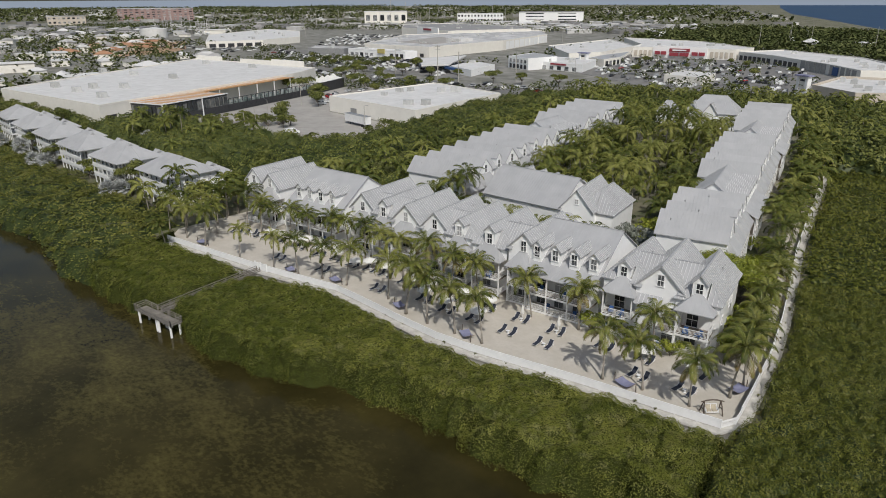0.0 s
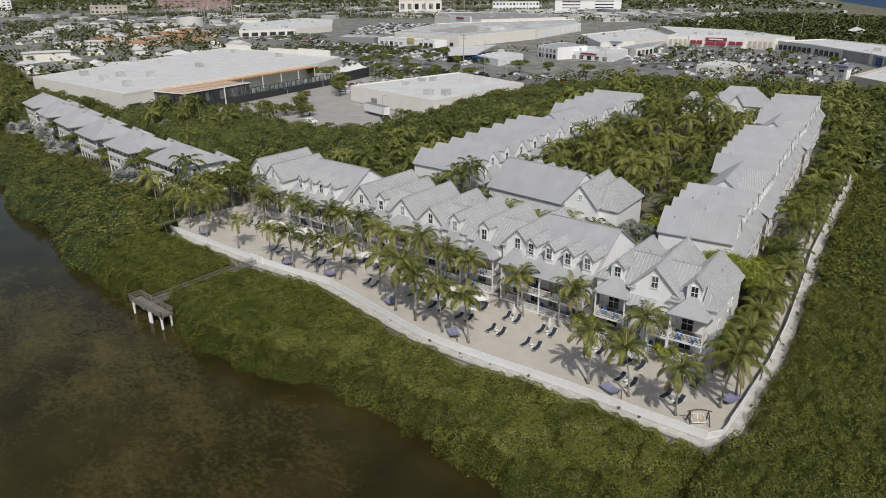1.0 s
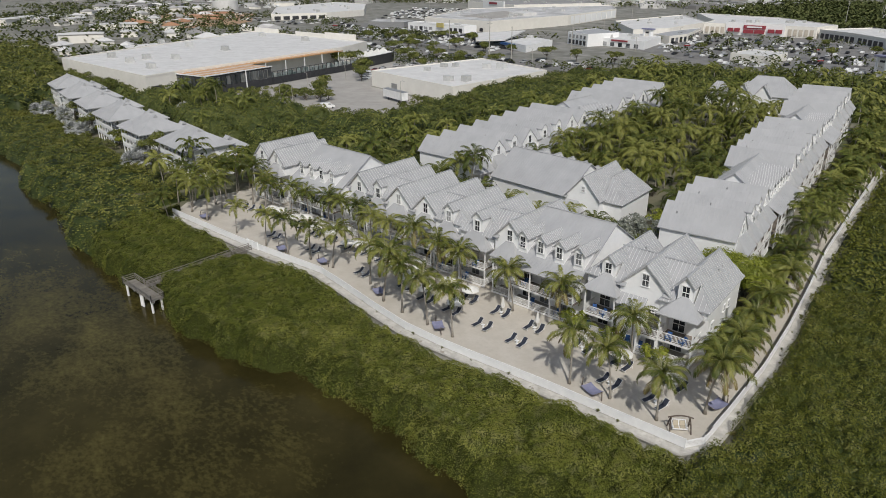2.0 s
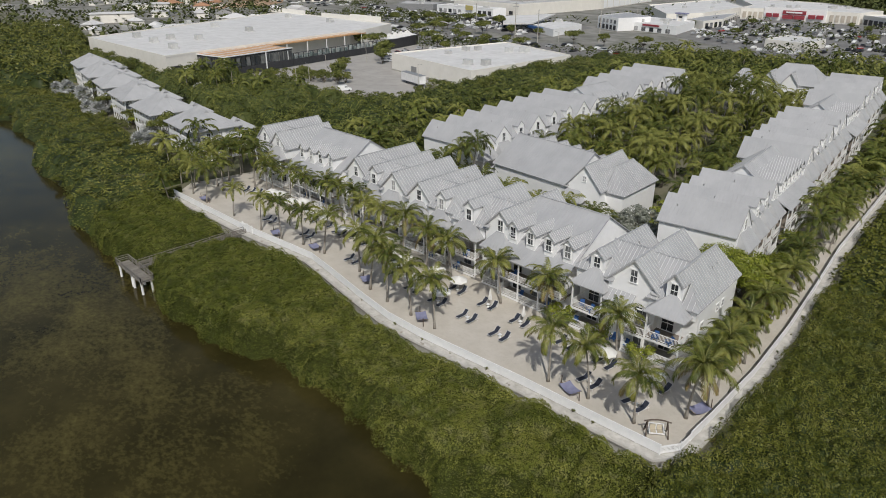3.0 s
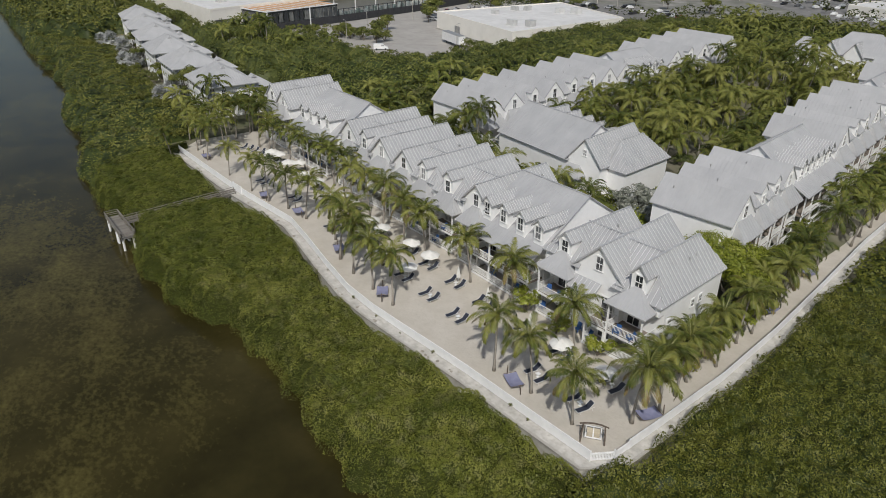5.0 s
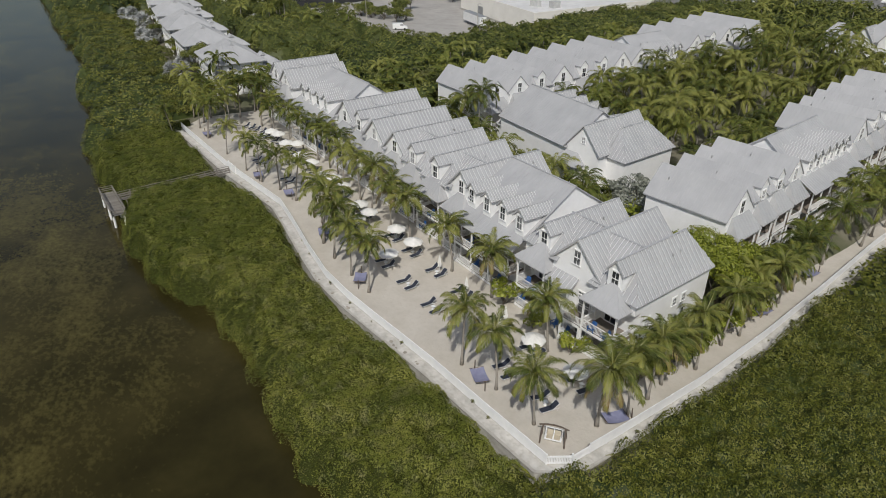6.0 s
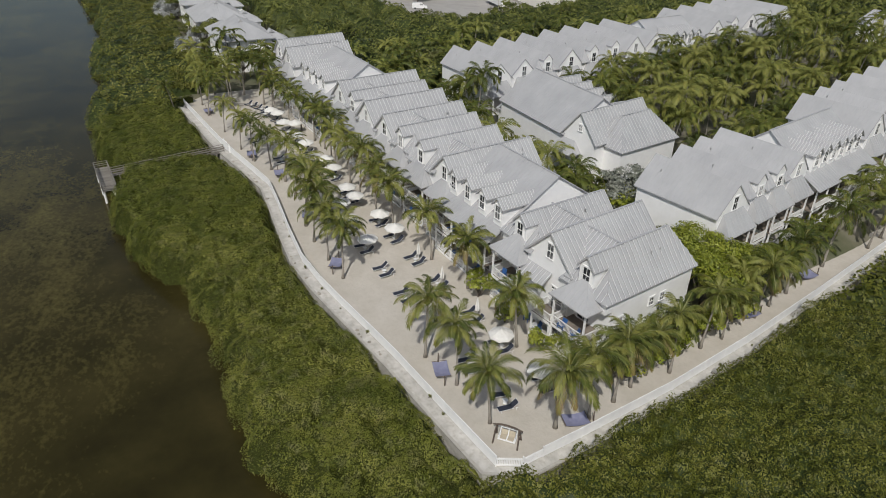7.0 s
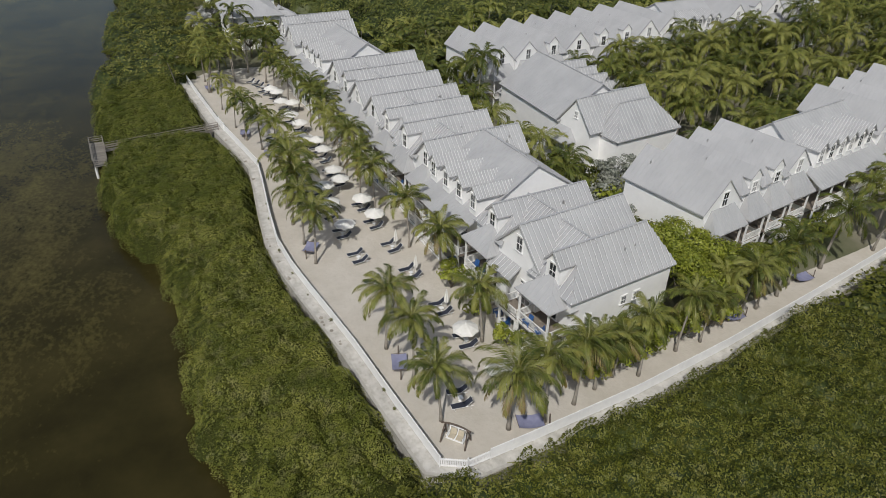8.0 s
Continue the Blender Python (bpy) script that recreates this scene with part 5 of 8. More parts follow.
for x in (-70.2, -64.4):
    hall(pose(x, 231.6 + 0.14 * (x + 70), 5.2, 0, 0, 98), 6.4, 4.4, 6.0, 9.0, "small white front gable among palms")
hall(pose(-80.0, 236.0, 5.0, 0, 0, 8), 6.6, 5.6, 5.0, 8.2, "small white pavilion with a hipped roof", 2.4)


def hip_block(ob, x0, x1, y0, y1, e, zr, o=0.9, inset=None):
    """A hipped metal roof over a plan, its ridge along x, with a small vent gable at each ridge end."""
    yr, h = (y0 + y1) / 2, inset or (y1 - y0) / 2
    a, b, c, d = (x0 - o, y0 - o, e), (x1 + o, y0 - o, e), (x1 + o, y1 + o, e), (x0 - o, y1 + o, e)
    p, q = (x0 + h, yr, zr), (x1 - h, yr, zr)
    for face in ([a, b, q, p], [b, c, q], [c, d, p, q], [d, a, p]):
        part("roof", Geo().slab(face, 0.2, 0.6, 0.1, 0.05), ROOF, ob)
    for s, t in ((-1, p), (1, q)):
        part("vent_gable", Geo().add([(t[0] + s * 1.1, yr - 0.7, zr - 0.65), (t[0] + s * 1.1, yr + 0.7, zr - 0.65), (t[0] + s * 1.1, yr, zr + 0.06), (t[0] - s * 0.3, yr - 0.7, zr - 0.65), (t[0] - s * 0.3, yr + 0.7, zr - 0.65), (t[0] - s * 0.3, yr, zr + 0.06)],
                                     [(0, 1, 2), (5, 4, 3), (0, 2, 5, 3), (1, 4, 5, 2)]), ROOF, ob)


def shore_house(m):
    """Three-storey house with galleries and broad hipped roofs, a lower block behind."""
    ob = thing("shore_house", m, "white house with white galleries and a broad grey hipped roof", "house", "houses along the shore")
    w, d, f, e = 15.6, 9.6, -2.2, 7.5
    part("wall", Geo().box(-w / 2, 0, -0.2, w / 2, d, e + 0.1), WHITE, ob)
    hip_block(ob, -w / 2, w / 2, f, d, e, 11.2, 0.8, 5.2)
    part("rear_wall", Geo().box(2.0, d - 0.02, -0.2, w / 2 - 0.4, d + 4.4, 6.2), WHITE, ob)
    hip_block(ob, 2.0, w / 2 - 0.4, d - 3.0, d + 4.4, 6.2, 8.8, 0.5, 2.6)
    for z in (2.2, 4.7):
        part("gallery_floor", Geo().box(-w / 2, f, z - 0.26, w / 2, 0, z), FENCE_WHITE, ob)
        part("gallery_skirt", Geo().box(-w / 2 - 0.03, f - 0.05, z - 0.1, w / 2 + 0.03, f + 0.02, z + 0.75), FENCE_WHITE, ob)
        railing(ob, (-w / 2, f + 0.06), (w / 2, f + 0.06), z)
    part("beam", Geo().box(-w / 2, f, e - 0.5, w / 2, f + 0.16, e - 0.12), FENCE_WHITE, ob)
    for i in range(7):
        x = -w / 2 + 0.12 + (w - 0.24) * i / 6
        part("post", Geo().box(x - 0.12, f, -0.2, x + 0.12, f + 0.22, e - 0.1), FENCE_WHITE, ob)
    for i in range(6):
        x = -w / 2 + (i + 0.5) * w / 6
        for z in (3.4, 5.9):
            window(ob, pose(x, -0.03, z - 0.12), DOOR)
    for z in (3.4, 5.9):
        for j in range(3):
            window(ob, pose(w / 2 + 0.03, 1.8 + 3.0 * j, z, 0, 0, 90), WIN_SMALL)
    return ob


first = shore_house(pose(-151.5, 86.5, 0, 0, 0, -4))
for x, y, a in ((-176.5, 87.3, -4), (-200.5, 89.5, -6), (-225, 93.0, -8), (-249, 96.5, -8), (-274, 101, -9)):
    copy_thing(first, pose(x, y, 0, 0, 0, a))


# ---- things on the beach ----
def lounger():
    """Sun lounger along +y, its head end at +y: white tube frame, dark sling, raised back."""
    ob = thing("sun_lounger", Matrix(), "white-framed sun lounger with dark navy sling on sand", "sun lounger", "sun loungers on the beach")
    g = Geo()
    for s in (-0.33, 0.33):
        g.tube([(s, -1.0, 0.34), (s, 0.35, 0.34), (s, 1.0, 0.34)], [0.022] * 3, 6)
    g.tube([(-0.33, -1.0, 0.34), (0.33, -1.0, 0.34)], [0.022, 0.022], 6)
    part("side_rail", g, FENCE_WHITE, ob)
    part("seat", Geo().slab([(-0.31, -1.0, 0.37), (0.31, -1.0, 0.37), (0.31, 0.3, 0.37), (-0.31, 0.3, 0.37)], 0.02), NAVY, ob)
    back = part("backrest", Geo().slab([(-0.31, 0.3, 0.37), (0.31, 0.3, 0.37), (0.31, 0.93, 0.92), (-0.31, 0.93, 0.92)], 0.02), NAVY, ob)
    part("back_frame", Geo().tube([(-0.33, 0.3, 0.36), (-0.33, 0.95, 0.92), (0.33, 0.95, 0.92), (0.33, 0.3, 0.36)], [0.02] * 4, 6), FENCE_WHITE, back)
    for x in (-0.33, 0.33):
        for y in (-0.8, 0.7):
            part("leg", Geo().tube([(x, y, 0.34), (x, y + 0.1, 0.0)], [0.02, 0.02], 6), FENCE_WHITE, ob)
    return ob


def side_table():
    ob = thing("side_table", Matrix(), "small white plastic table between two loungers", "table", "tables between loungers")
    part("tabletop", Geo().box(-0.24, -0.24, 0.38, 0.24, 0.24, 0.42), FENCE_WHITE, ob)
    part("pedestal", Geo().tube([(0, 0, 0), (0, 0, 0.06), (0, 0, 0.12), (0, 0, 0.38)], [0.2, 0.18, 0.05, 0.05], 8), FENCE_WHITE, ob)
    return ob


def umbrella():
    """Octagonal market umbrella, open."""
    ob = thing("beach_umbrella", Matrix(), "open white canvas umbrella on a pole in the sand", "umbrella", "open umbrellas")
    part("pole", Geo().tube([(0, 0, -0.2), (0, 0, 2.5)], [0.025, 0.022], 8), FENCE_WHITE, ob)
    part("base", Geo().tube([(0, 0, 0), (0, 0, 0.08), (0, 0, 0.14)], [0.25, 0.25, 0.06], 12), CONCRETE, ob)
    g = Geo()
    rim = []
    for i in range(16):
        a = math.pi * i / 8
        q = 1.38 if i % 2 == 0 else 1.26
        rim.append((q * math.cos(a), q * math.sin(a), 1.98 if i % 2 == 0 else 2.02))
    mid = [(x * 0.5, y * 0.5, 2.32) for x, y, z in rim]
    drop = [(x * 1.01, y * 1.01, z - 0.14) for x, y, z in rim]
    v = [(0, 0, 2.56)] + mid + rim + drop
    f = [(0, 1 + i, 1 + (i + 1) % 16) for i in range(16)]
    for b in (0, 16):
        f += [(1 + b + i, 17 + b + i, 17 + b + (i + 1) % 16, 1 + b + (i + 1) % 16) for i in range(16)]
    g.add(v, f)
    c = part("canopy", g, CANVAS, ob)
    part("finial", Geo().tube([(0, 0, 2.5), (0, 0, 2.62), (0, 0, 2.68)], [0.05, 0.04, 0.01], 6), FENCE_WHITE, c)
    for i in range(8):
        a = math.pi * i / 4
        part("rib", Geo().tube([(0, 0, 2.5), (1.34 * math.cos(a), 1.34 * math.sin(a), 1.96)], [0.012, 0.01], 4), STEEL, ob)
    return ob


def closed_umbrella():
    ob = thing("closed_umbrella", Matrix(), "white umbrella folded shut on its pole", "umbrella", "folded umbrellas")
    part("pole", Geo().tube([(0, 0, -0.2), (0, 0, 2.55)], [0.025, 0.022], 8), FENCE_WHITE, ob)
    g = Geo()
    n, rings = 12, [(0.95, 0.20), (1.3, 0.23), (1.8, 0.16), (2.3, 0.10), (2.6, 0.03)]
    v = [((q * (1.25 if j % 2 else 0.75)) * math.cos(2 * math.pi * j / n), (q * (1.25 if j % 2 else 0.75)) * math.sin(2 * math.pi * j / n), z) for z, q in rings for j in range(n)]
    f = [(i * n + j, i * n + (j + 1) % n, (i + 1) * n + (j + 1) % n, (i + 1) * n + j) for i in range(len(rings) - 1) for j in range(n)]
    g.add(v, f + [tuple(range((len(rings) - 1) * n, len(rings) * n))])
    part("canopy", g, CANVAS, ob)
    part("base", Geo().tube([(0, 0, 0), (0, 0, 0.08), (0, 0, 0.14)], [0.25, 0.25, 0.06], 12), CONCRETE, ob)
    return ob


def hammock():
    """Canvas hammock on a curved stand, along x."""
    ob = thing("hammock", Matrix(), "faded lilac-blue canvas hammock hung beside a palm", "hammock", "hammocks on the beach")
    v, f = [], []
    for i in range(9):
        for j in range(5):
            x, y = -1.15 + 2.3 * i / 8, -0.75 + 1.5 * j / 4
            v.append((x, y, 0.72 - 0.25 * math.cos(x * 1.25) - 0.12 * math.cos(y * 1.9)))
    k = len(v)
    v += [(a, b, c - 0.03) for a, b, c in v]
    for i in range(8):
        for j in range(4):
            q = i * 5 + j
            f += [(q, q + 5, q + 6, q + 1), (k + q + 1, k + q + 6, k + q + 5, k + q)]
    part("sheet", Geo().add(v, f), LILAC, ob, smooth=True)
    for s in (-1, 1):
        part("spreader_bar", Geo().tube([(s * 1.17, -0.78, 0.66), (s * 1.17, 0.78, 0.66)], [0.03, 0.03], 6), DARK_WOOD, ob)
        part("rope", Geo().tube([(s * 1.17, -0.7, 0.66), (s * 1.75, 0, 1.1), (s * 1.17, 0.7, 0.66)], [0.012] * 3, 4), CREAM, ob)
        part("post", Geo().tube([(s * 1.85, 0, -0.2), (s * 1.75, 0, 1.2)], [0.07, 0.06], 6), DARK_WOOD, ob)
    return ob


def swing_seat(m):
    """Log-framed swing with a double cream seat."""
    ob = thing("garden_swing", m, "driftwood-framed garden swing with a cream double seat", "swing seat")
    for s in (-1, 1):
        for d in (-1, 1):
            part("leg", Geo().tube([(s * 1.42, d * 0.85, -0.1), (s * 1.36, d * 0.4, 1.2), (s * 1.25, d * 0.06, 2.15)], [0.10, 0.09, 0.08], 7), DARK_WOOD, ob)
        part("brace", Geo().tube([(s * 1.38, -0.55, 0.9), (s * 1.38, 0.55, 0.9)], [0.06, 0.06], 6), DARK_WOOD, ob)
    part("top_beam", Geo().tube([(-1.7, 0, 2.05), (-0.8, 0, 2.3), (0, 0, 2.38), (0.8, 0, 2.3), (1.7, 0, 2.05)], [0.09, 0.10, 0.10, 0.10, 0.09], 8), DARK_WOOD, ob)
    for s in (-1, 1):
        part("cushion", Geo().box(s * 0.43 - 0.34, -0.30, 0.52, s * 0.43 + 0.34, 0.34, 0.64), CREAM, ob)
        part("back_cushion", Geo().slab([(s * 0.43 - 0.34, 0.36, 0.64), (s * 0.43 + 0.34, 0.36, 0.64), (s * 0.43 + 0.34, 0.58, 1.16), (s * 0.43 - 0.34, 0.58, 1.16)], 0.1), CREAM, ob)
        part("armrest", Geo().box(s * 0.92 - 0.05, -0.42, 0.82, s * 0.92 + 0.05, 0.55, 0.89), FENCE_WHITE, ob)
        part("arm_post", Geo().box(s * 0.92 - 0.04, -0.42, 0.42, s * 0.92 + 0.04, -0.34, 0.82), FENCE_WHITE, ob)
        part("chain", Geo().tube([(s * 0.95, -0.2, 0.88), (s * 0.98, 0, 2.2)], [0.02, 0.02], 4), STEEL, ob)
    part("seat_frame", Geo().box(-1.0, -0.44, 0.42, 1.0, 0.42, 0.5), FENCE_WHITE, ob)
    for x in (-0.92, 0.0, 0.92):
        part("back_stile", Geo().beam((x, 0.46, 0.45), (x, 0.76, 1.3), 0.10, 0.06), FENCE_WHITE, ob)
    part("back_rail", Geo().beam((-1.0, 0.74, 1.26), (1.0, 0.74, 1.26), 0.07, 0.10), FENCE_WHITE, ob)
    return ob


PAIRS = [(-46.4, 76.9, 0), (-40.2, 76.6, 0), (-46.9, 81.6, 4), (-40.6, 81.2, 3), (-32.9, 81.2, -4), (-27.0, 81.0, -8), (-20.0, 76.5, -14), (-20.0, 81.4, -12), (-53.2, 81.8, 4), (-58.4, 82.1, 4), (-66.8, 81.9, 2), (-52.6, 77.2, -2),
         (-58.0, 77.3, 2), (-63.4, 78.4, 0), (-70.6, 82.0, 0), (-75.6, 82.6, 3), (-79.6, 82.8, 0), (-83.6, 82.4, -3), (-88.3, 82.8, 0), (-92.6, 82.4, 4), (-98.9, 83.2, 0), (-105.6, 83.4, 6),
         (-86.5, 77.6, 0), (-97.5, 76.6, 0), (-117.5, 82.0, 20), (-114.0, 83.0, 20), (-110.6, 82.6, 14), (-72.4, 77.0, 0), (-26.0, 76.4, -10)]
a_lounger, a_table = lounger(), side_table()
count = 0
for x, y, turn in PAIRS:
    m = pose(x, y, 0, 0, 0, turn)
    for s in (-0.92, 0.92):
        n = m @ pose(s, 0, 0, 0, 0, 3 * s)
        if count == 0:
            a_lounger.matrix_basis = n
        else:
            copy_thing(a_lounger, n)
        count += 1
    if count == 2:
        a_table.matrix_basis = m @ pose(0, 0.1, 0)
    else:
        copy_thing(a_table, m @ pose(0, 0.1, 0))
OPEN = [(-26.9, 80.9), (-53.1, 81.9), (-57.8, 82.0), (-64.7, 81.4), (-52.0, 77.5), (-58.4, 77.8), (-63.6, 78.8), (-68.0, 81.6), (-75.8, 82.7), (-79.8, 83.0), (-81.8, 81.6), (-88.2, 82.8), (-92.5, 82.6), (-98.4, 84.6), (-100.0, 83.0), (-105.4, 83.7), (-107.7, 83.1), (-20.4, 80.8)]
an_umbrella = umbrella()
for i, (x, y) in enumerate(OPEN):
    if i == 0:
        an_umbrella.matrix_basis = pose(x, y, 0)
    else:
        copy_thing(an_umbrella, pose(x, y, 0, 0, 2 * math.sin(i), 17 * i))
shut = closed_umbrella()
shut.matrix_basis = pose(-47.0, 82.2, 0)
for x, y in ((-40.6, 81.9), (-32.9, 81.9)):
    copy_thing(shut, pose(x, y, 0))
a_hammock = hammock()
for i, (x, y, t) in enumerate(((-50.7, 72.4, -35), (-26.6, 73.5, -20), (-14.6, 80.6, 70), (-65.0, 74.1, -20), (-81.0, 75.5, -10), (-91.0, 74.0, -15), (-117.2, 73.3, 0), (-19.6, 122.5, 80), (-17.8, 109, 80))):
    if i == 0:
        a_hammock.matrix_basis = pose(x, y, 0, 0, 0, t)
    else:
        copy_thing(a_hammock, pose(x, y, 0, 0, 0, t))
swing_seat(pose(-15.9, 73.9, 0, 0, 0, 38) @ Matrix.Scale(0.8, 4))
chair = adirondack(pose(-34.4, 86.2, 3.15, 0, 0, 20))
for x, y, z, t in ((-32.9, 86.0, 3.15, -15), (-23.4, 85.9, 3.15, 10), (-21.6, 86.0, 3.15, -25), (-35.2, 86.2, 0.35, 10), (-29.2, 86.2, 0.35, 0), (-27.3, 86.0, 0.35, -10), (-40.5, 86.6, 0.35, 0), (-42.5, 86.6, 3.15, 5),
                   (-46.5, 86.7, 3.15, 0), (-45.2, 86.7, 0.35, 0), (-58.6, 87.0, 0.35, 0), (-56.4, 87.0, 3.15, 0), (-97.5, 88.2, 0.35, 0), (-104, 88.4, 0.35, 0), (-64.5, 87.3, 0.35, 0)):
    copy_thing(chair, pose(x, y, z, 0, 0, t))


# ---- pier ----
def pier():
    ob = thing("pier", Matrix(), "grey timber pier with railings on white piles over water", "pier")
    z = -2.05
    x0, x1, y0, y1 = -103.4, -92.8, 50.3, 52.4
    n = 52
    board = Geo().box(-0.09, y0, -0.05, 0.09, y1, 0).mesh("plank", GREY_WOOD)
    for i in range(n):
        part("plank", board, GREY_WOOD, ob, m=Matrix.Translation((x0 + (x1 - x0) * (i + 0.5) / n, 0, z)))
    a, b = Vector((-99.2, y1, z)), Vector((-96.2, 70.6, -0.2))
    d = (b - a).normalized()
    s = Vector((d.y, -d.x, 0)).normalized() * 0.6
    n = 84
    for i in range(n):
        p = a.lerp(b, (i + 0.5) / n) - Vector((0, 0, 0.03))
        part("plank", Geo().beam(p - s, p + s, (b - a).length / n - 0.025, 0.05), GREY_WOOD, ob)

    def rail(p, q):
        p, q = Vector(p), Vector(q)
        k = max(1, round((q - p).length / 2.0))
        for i in range(k + 1):
            c = p.lerp(q, i / k)
            part("rail_post", Geo().box(c.x - 0.05, c.y - 0.05, c.z - 0.3, c.x + 0.05, c.y + 0.05, c.z + 1.02), GREY_WOOD, ob)
        for h in (0.35, 0.68):
            part("rail", Geo().beam((p.x, p.y, p.z + h), (q.x, q.y, q.z + h), 0.04, 0.12), GREY_WOOD, ob)
        part("handrail", Geo().beam((p.x, p.y, p.z + 1.05), (q.x, q.y, q.z + 1.05), 0.15, 0.05), GREY_WOOD, ob)

    rail((x0, y0, z), (x1, y0, z))
    rail((x0, y0, z), (x0, y1, z))
    rail((x1, y0, z), (x1, y1, z))
    rail((x0, y1, z), (-99.9, y1, z))
    rail((-98.5, y1, z), (x1, y1, z))
    rail(a - s, b - s)
    rail(a + s, b + s)
    for x in (x0 + 0.9, -97.3, -96.7, x1 - 0.5):
        for y in (y0 + 0.2, y1 - 0.3):
            part("timber_post", Geo().tube([(x, y, -6.0), (x, y, z - 0.05)], [0.2, 0.19], 10), FENCE_WHITE, ob)
    for y in (y0 + 0.3, y1 - 0.3):
        part("bearer", Geo().box(x0, y - 0.08, z - 0.32, x1, y + 0.08, z - 0.06), GREY_WOOD, ob)
    for i in range(7):
        p = a.lerp(b, (i + 0.5) / 7)
        for k in (-1, 1):
            q = p + s * k * 0.85
            part("timber_post", Geo().tube([(q.x, q.y, -6.0), (q.x, q.y, p.z - 0.05)], [0.11, 0.11], 8), GREY_WOOD, ob)
    return ob


pier()
gate = thing("white_gate", pose(-96.2, 71.2, 0, 0, 0, 2), "solid white gate panels at the head of the pier", "gate")
part("panel", Geo().box(-1.5, -0.06, 0.02, 1.5, 0.06, 1.35), FENCE_WHITE, gate)
for x in (-1.55, 0, 1.55):
    part("post", Geo().box(x - 0.1, -0.1, -0.1, x + 0.1, 0.1, 1.5), FENCE_WHITE, gate)


# ---- stones by the sea wall ----
stone_meshes = []
for k in range(4):
    q = random.Random(k)
    bm = bmesh.new()
    bmesh.ops.create_icosphere(bm, subdivisions=1, radius=0.5)
    for v in bm.verts:
        v.co *= q.uniform(0.65, 1.1)
        v.co.z *= 0.6
    me = bpy.data.meshes.new("stone")
    bm.to_mesh(me)
    bm.free()
    me.materials.append(ROCK)
    stone_meshes.append(me)
q = random.Random(3)
line = offset_line(FENCE, 1.0)
for i in range(26):
    k = q.choice([0, 2, 3, 4, 5, 6, 7, 8, 9, 10, 11, 15, 16, 17, 18])
    a, b = Vector(line[k]), Vector(line[k + 1])
    p = a.lerp(b, q.random())
    ob = new("stone", stone_meshes[i % 4])
    s = q.uniform(0.25, 0.6)
    ob.matrix_world = pose(p.x + q.uniform(-0.2, 0.2), p.y + q.uniform(-0.2, 0.2), -0.05 + 0.1 * s, q.uniform(-20, 20), q.uniform(-20, 20), q.uniform(0, 360)) @ Matrix.Scale(s, 4)
    tagged(ob, "rough grey limestone rock on the sea wall path", "rock", "rocks along the sea wall")
dead = thing("fallen_frond", pose(-11.9, 76.6, 0.02, 0, 0, 62), "dry brown fallen palm frond on the footpath", "palm frond")
part("blade", frond_mesh("blade", FROND_OLD, 77, 2.6, 0.25, 0.1), FROND_OLD, dead)


GREY_BARK = material("bleached bark", [(0.20, 0.19, 0.18), (0.34, 0.33, 0.31)], 0.4, 0.9, bump=0.3)


# ---- silver palms and lone trees ----
def silver_palm(seed):
    """Fan palm with pale blue-grey leaves."""
    q = random.Random(seed)
    ob = thing("silver_palm", Matrix(), "silvery blue-grey fan palm beside the shore houses", "palm tree", "silver fan palms")
    g, top = trunk_geo(3.2, 0.2, seed)
    part("trunk", g, TRUNK, ob, smooth=True)
    c = Geo()
    for i in range(26):
        turn, tilt = i * 137.5, 82 - 125 * i / 25
        m = Matrix.Translation(top) @ pose(0, 0, 0, 0, 0, turn) @ pose(0, 0, 0, q.uniform(-25, 25), -tilt, 0)
        for j in range(15):
            a = radians(-98 + 14 * j)
            p0, p1 = Vector((1.0, 0, 0)), Vector((1.0 + 1.25 * math.cos(a), 1.25 * math.sin(a), -0.15 - 0.2 * abs(math.sin(a))))
            sd = Vector((-math.sin(a), math.cos(a), 0)) * 0.075
            mid = p0.lerp(p1, 0.6) + Vector((0, 0, 0.08))
            c.add([m @ p0, m @ (mid - sd), m @ p1, m @ (mid + sd)], [(0, 1, 2, 3)])
        c.add([m @ Vector((0, -0.03, 0)), m @ Vector((1.0, -0.02, 0)), m @ Vector((1.0, 0.02, 0)), m @ Vector((0, 0.03, 0))], [(0, 1, 2, 3)])
    part("crown", c, SILVER, ob)
    return ob


scatter([silver_palm(1), silver_palm(2)], [(-163.4, 81.6), (-167.2, 82.6), (-165.4, 79.0), (-212.4, 85.2), (-216.4, 83.6), (-214.0, 87.4), (-253, 88.5), (-257, 86), (-236, 88), (-211.6, 127.4), (-213.6, 119), (-225, 131)], 31, 1.15, 1.5, -1.3)
scatter([tree("front_shrub", 3.4, 2.4, 131, LEAF, 0.34, 800, "dense green shrub before the shore houses", "shrubs before the shore houses", False, 9), tree("front_shrub", 3.0, 2.2, 132, LEAF_PALE, 0.34, 800, "olive green shrub before the shore houses", "shrubs before the shore houses", False, 9)],
        spots([(-262, 90), (-225, 85.5), (-200, 81), (-140, 78), (-136, 82.5), (-176, 84.5), (-200, 86.5), (-225, 90), (-262, 96)], 4.0, 48), 49, 0.5, 0.8, -0.2)
scatter([tree("lane_tree", 7.0, 2.3, 121, SILVER_LEAF, 0.30, 1300, "thin grey-green tree against the white end wall", "trees in the lane"), tree("lane_tree", 6.4, 2.2, 122, LEAF_PALE, 0.30, 1300, "thin olive tree against the white end wall", "trees in the lane")],
        [(-35.2, 107.6), (-32.2, 107.0), (-29.4, 107.2), (-46.0, 113.6), (-44.4, 117.2)], 41, 0.9, 1.1, 0)
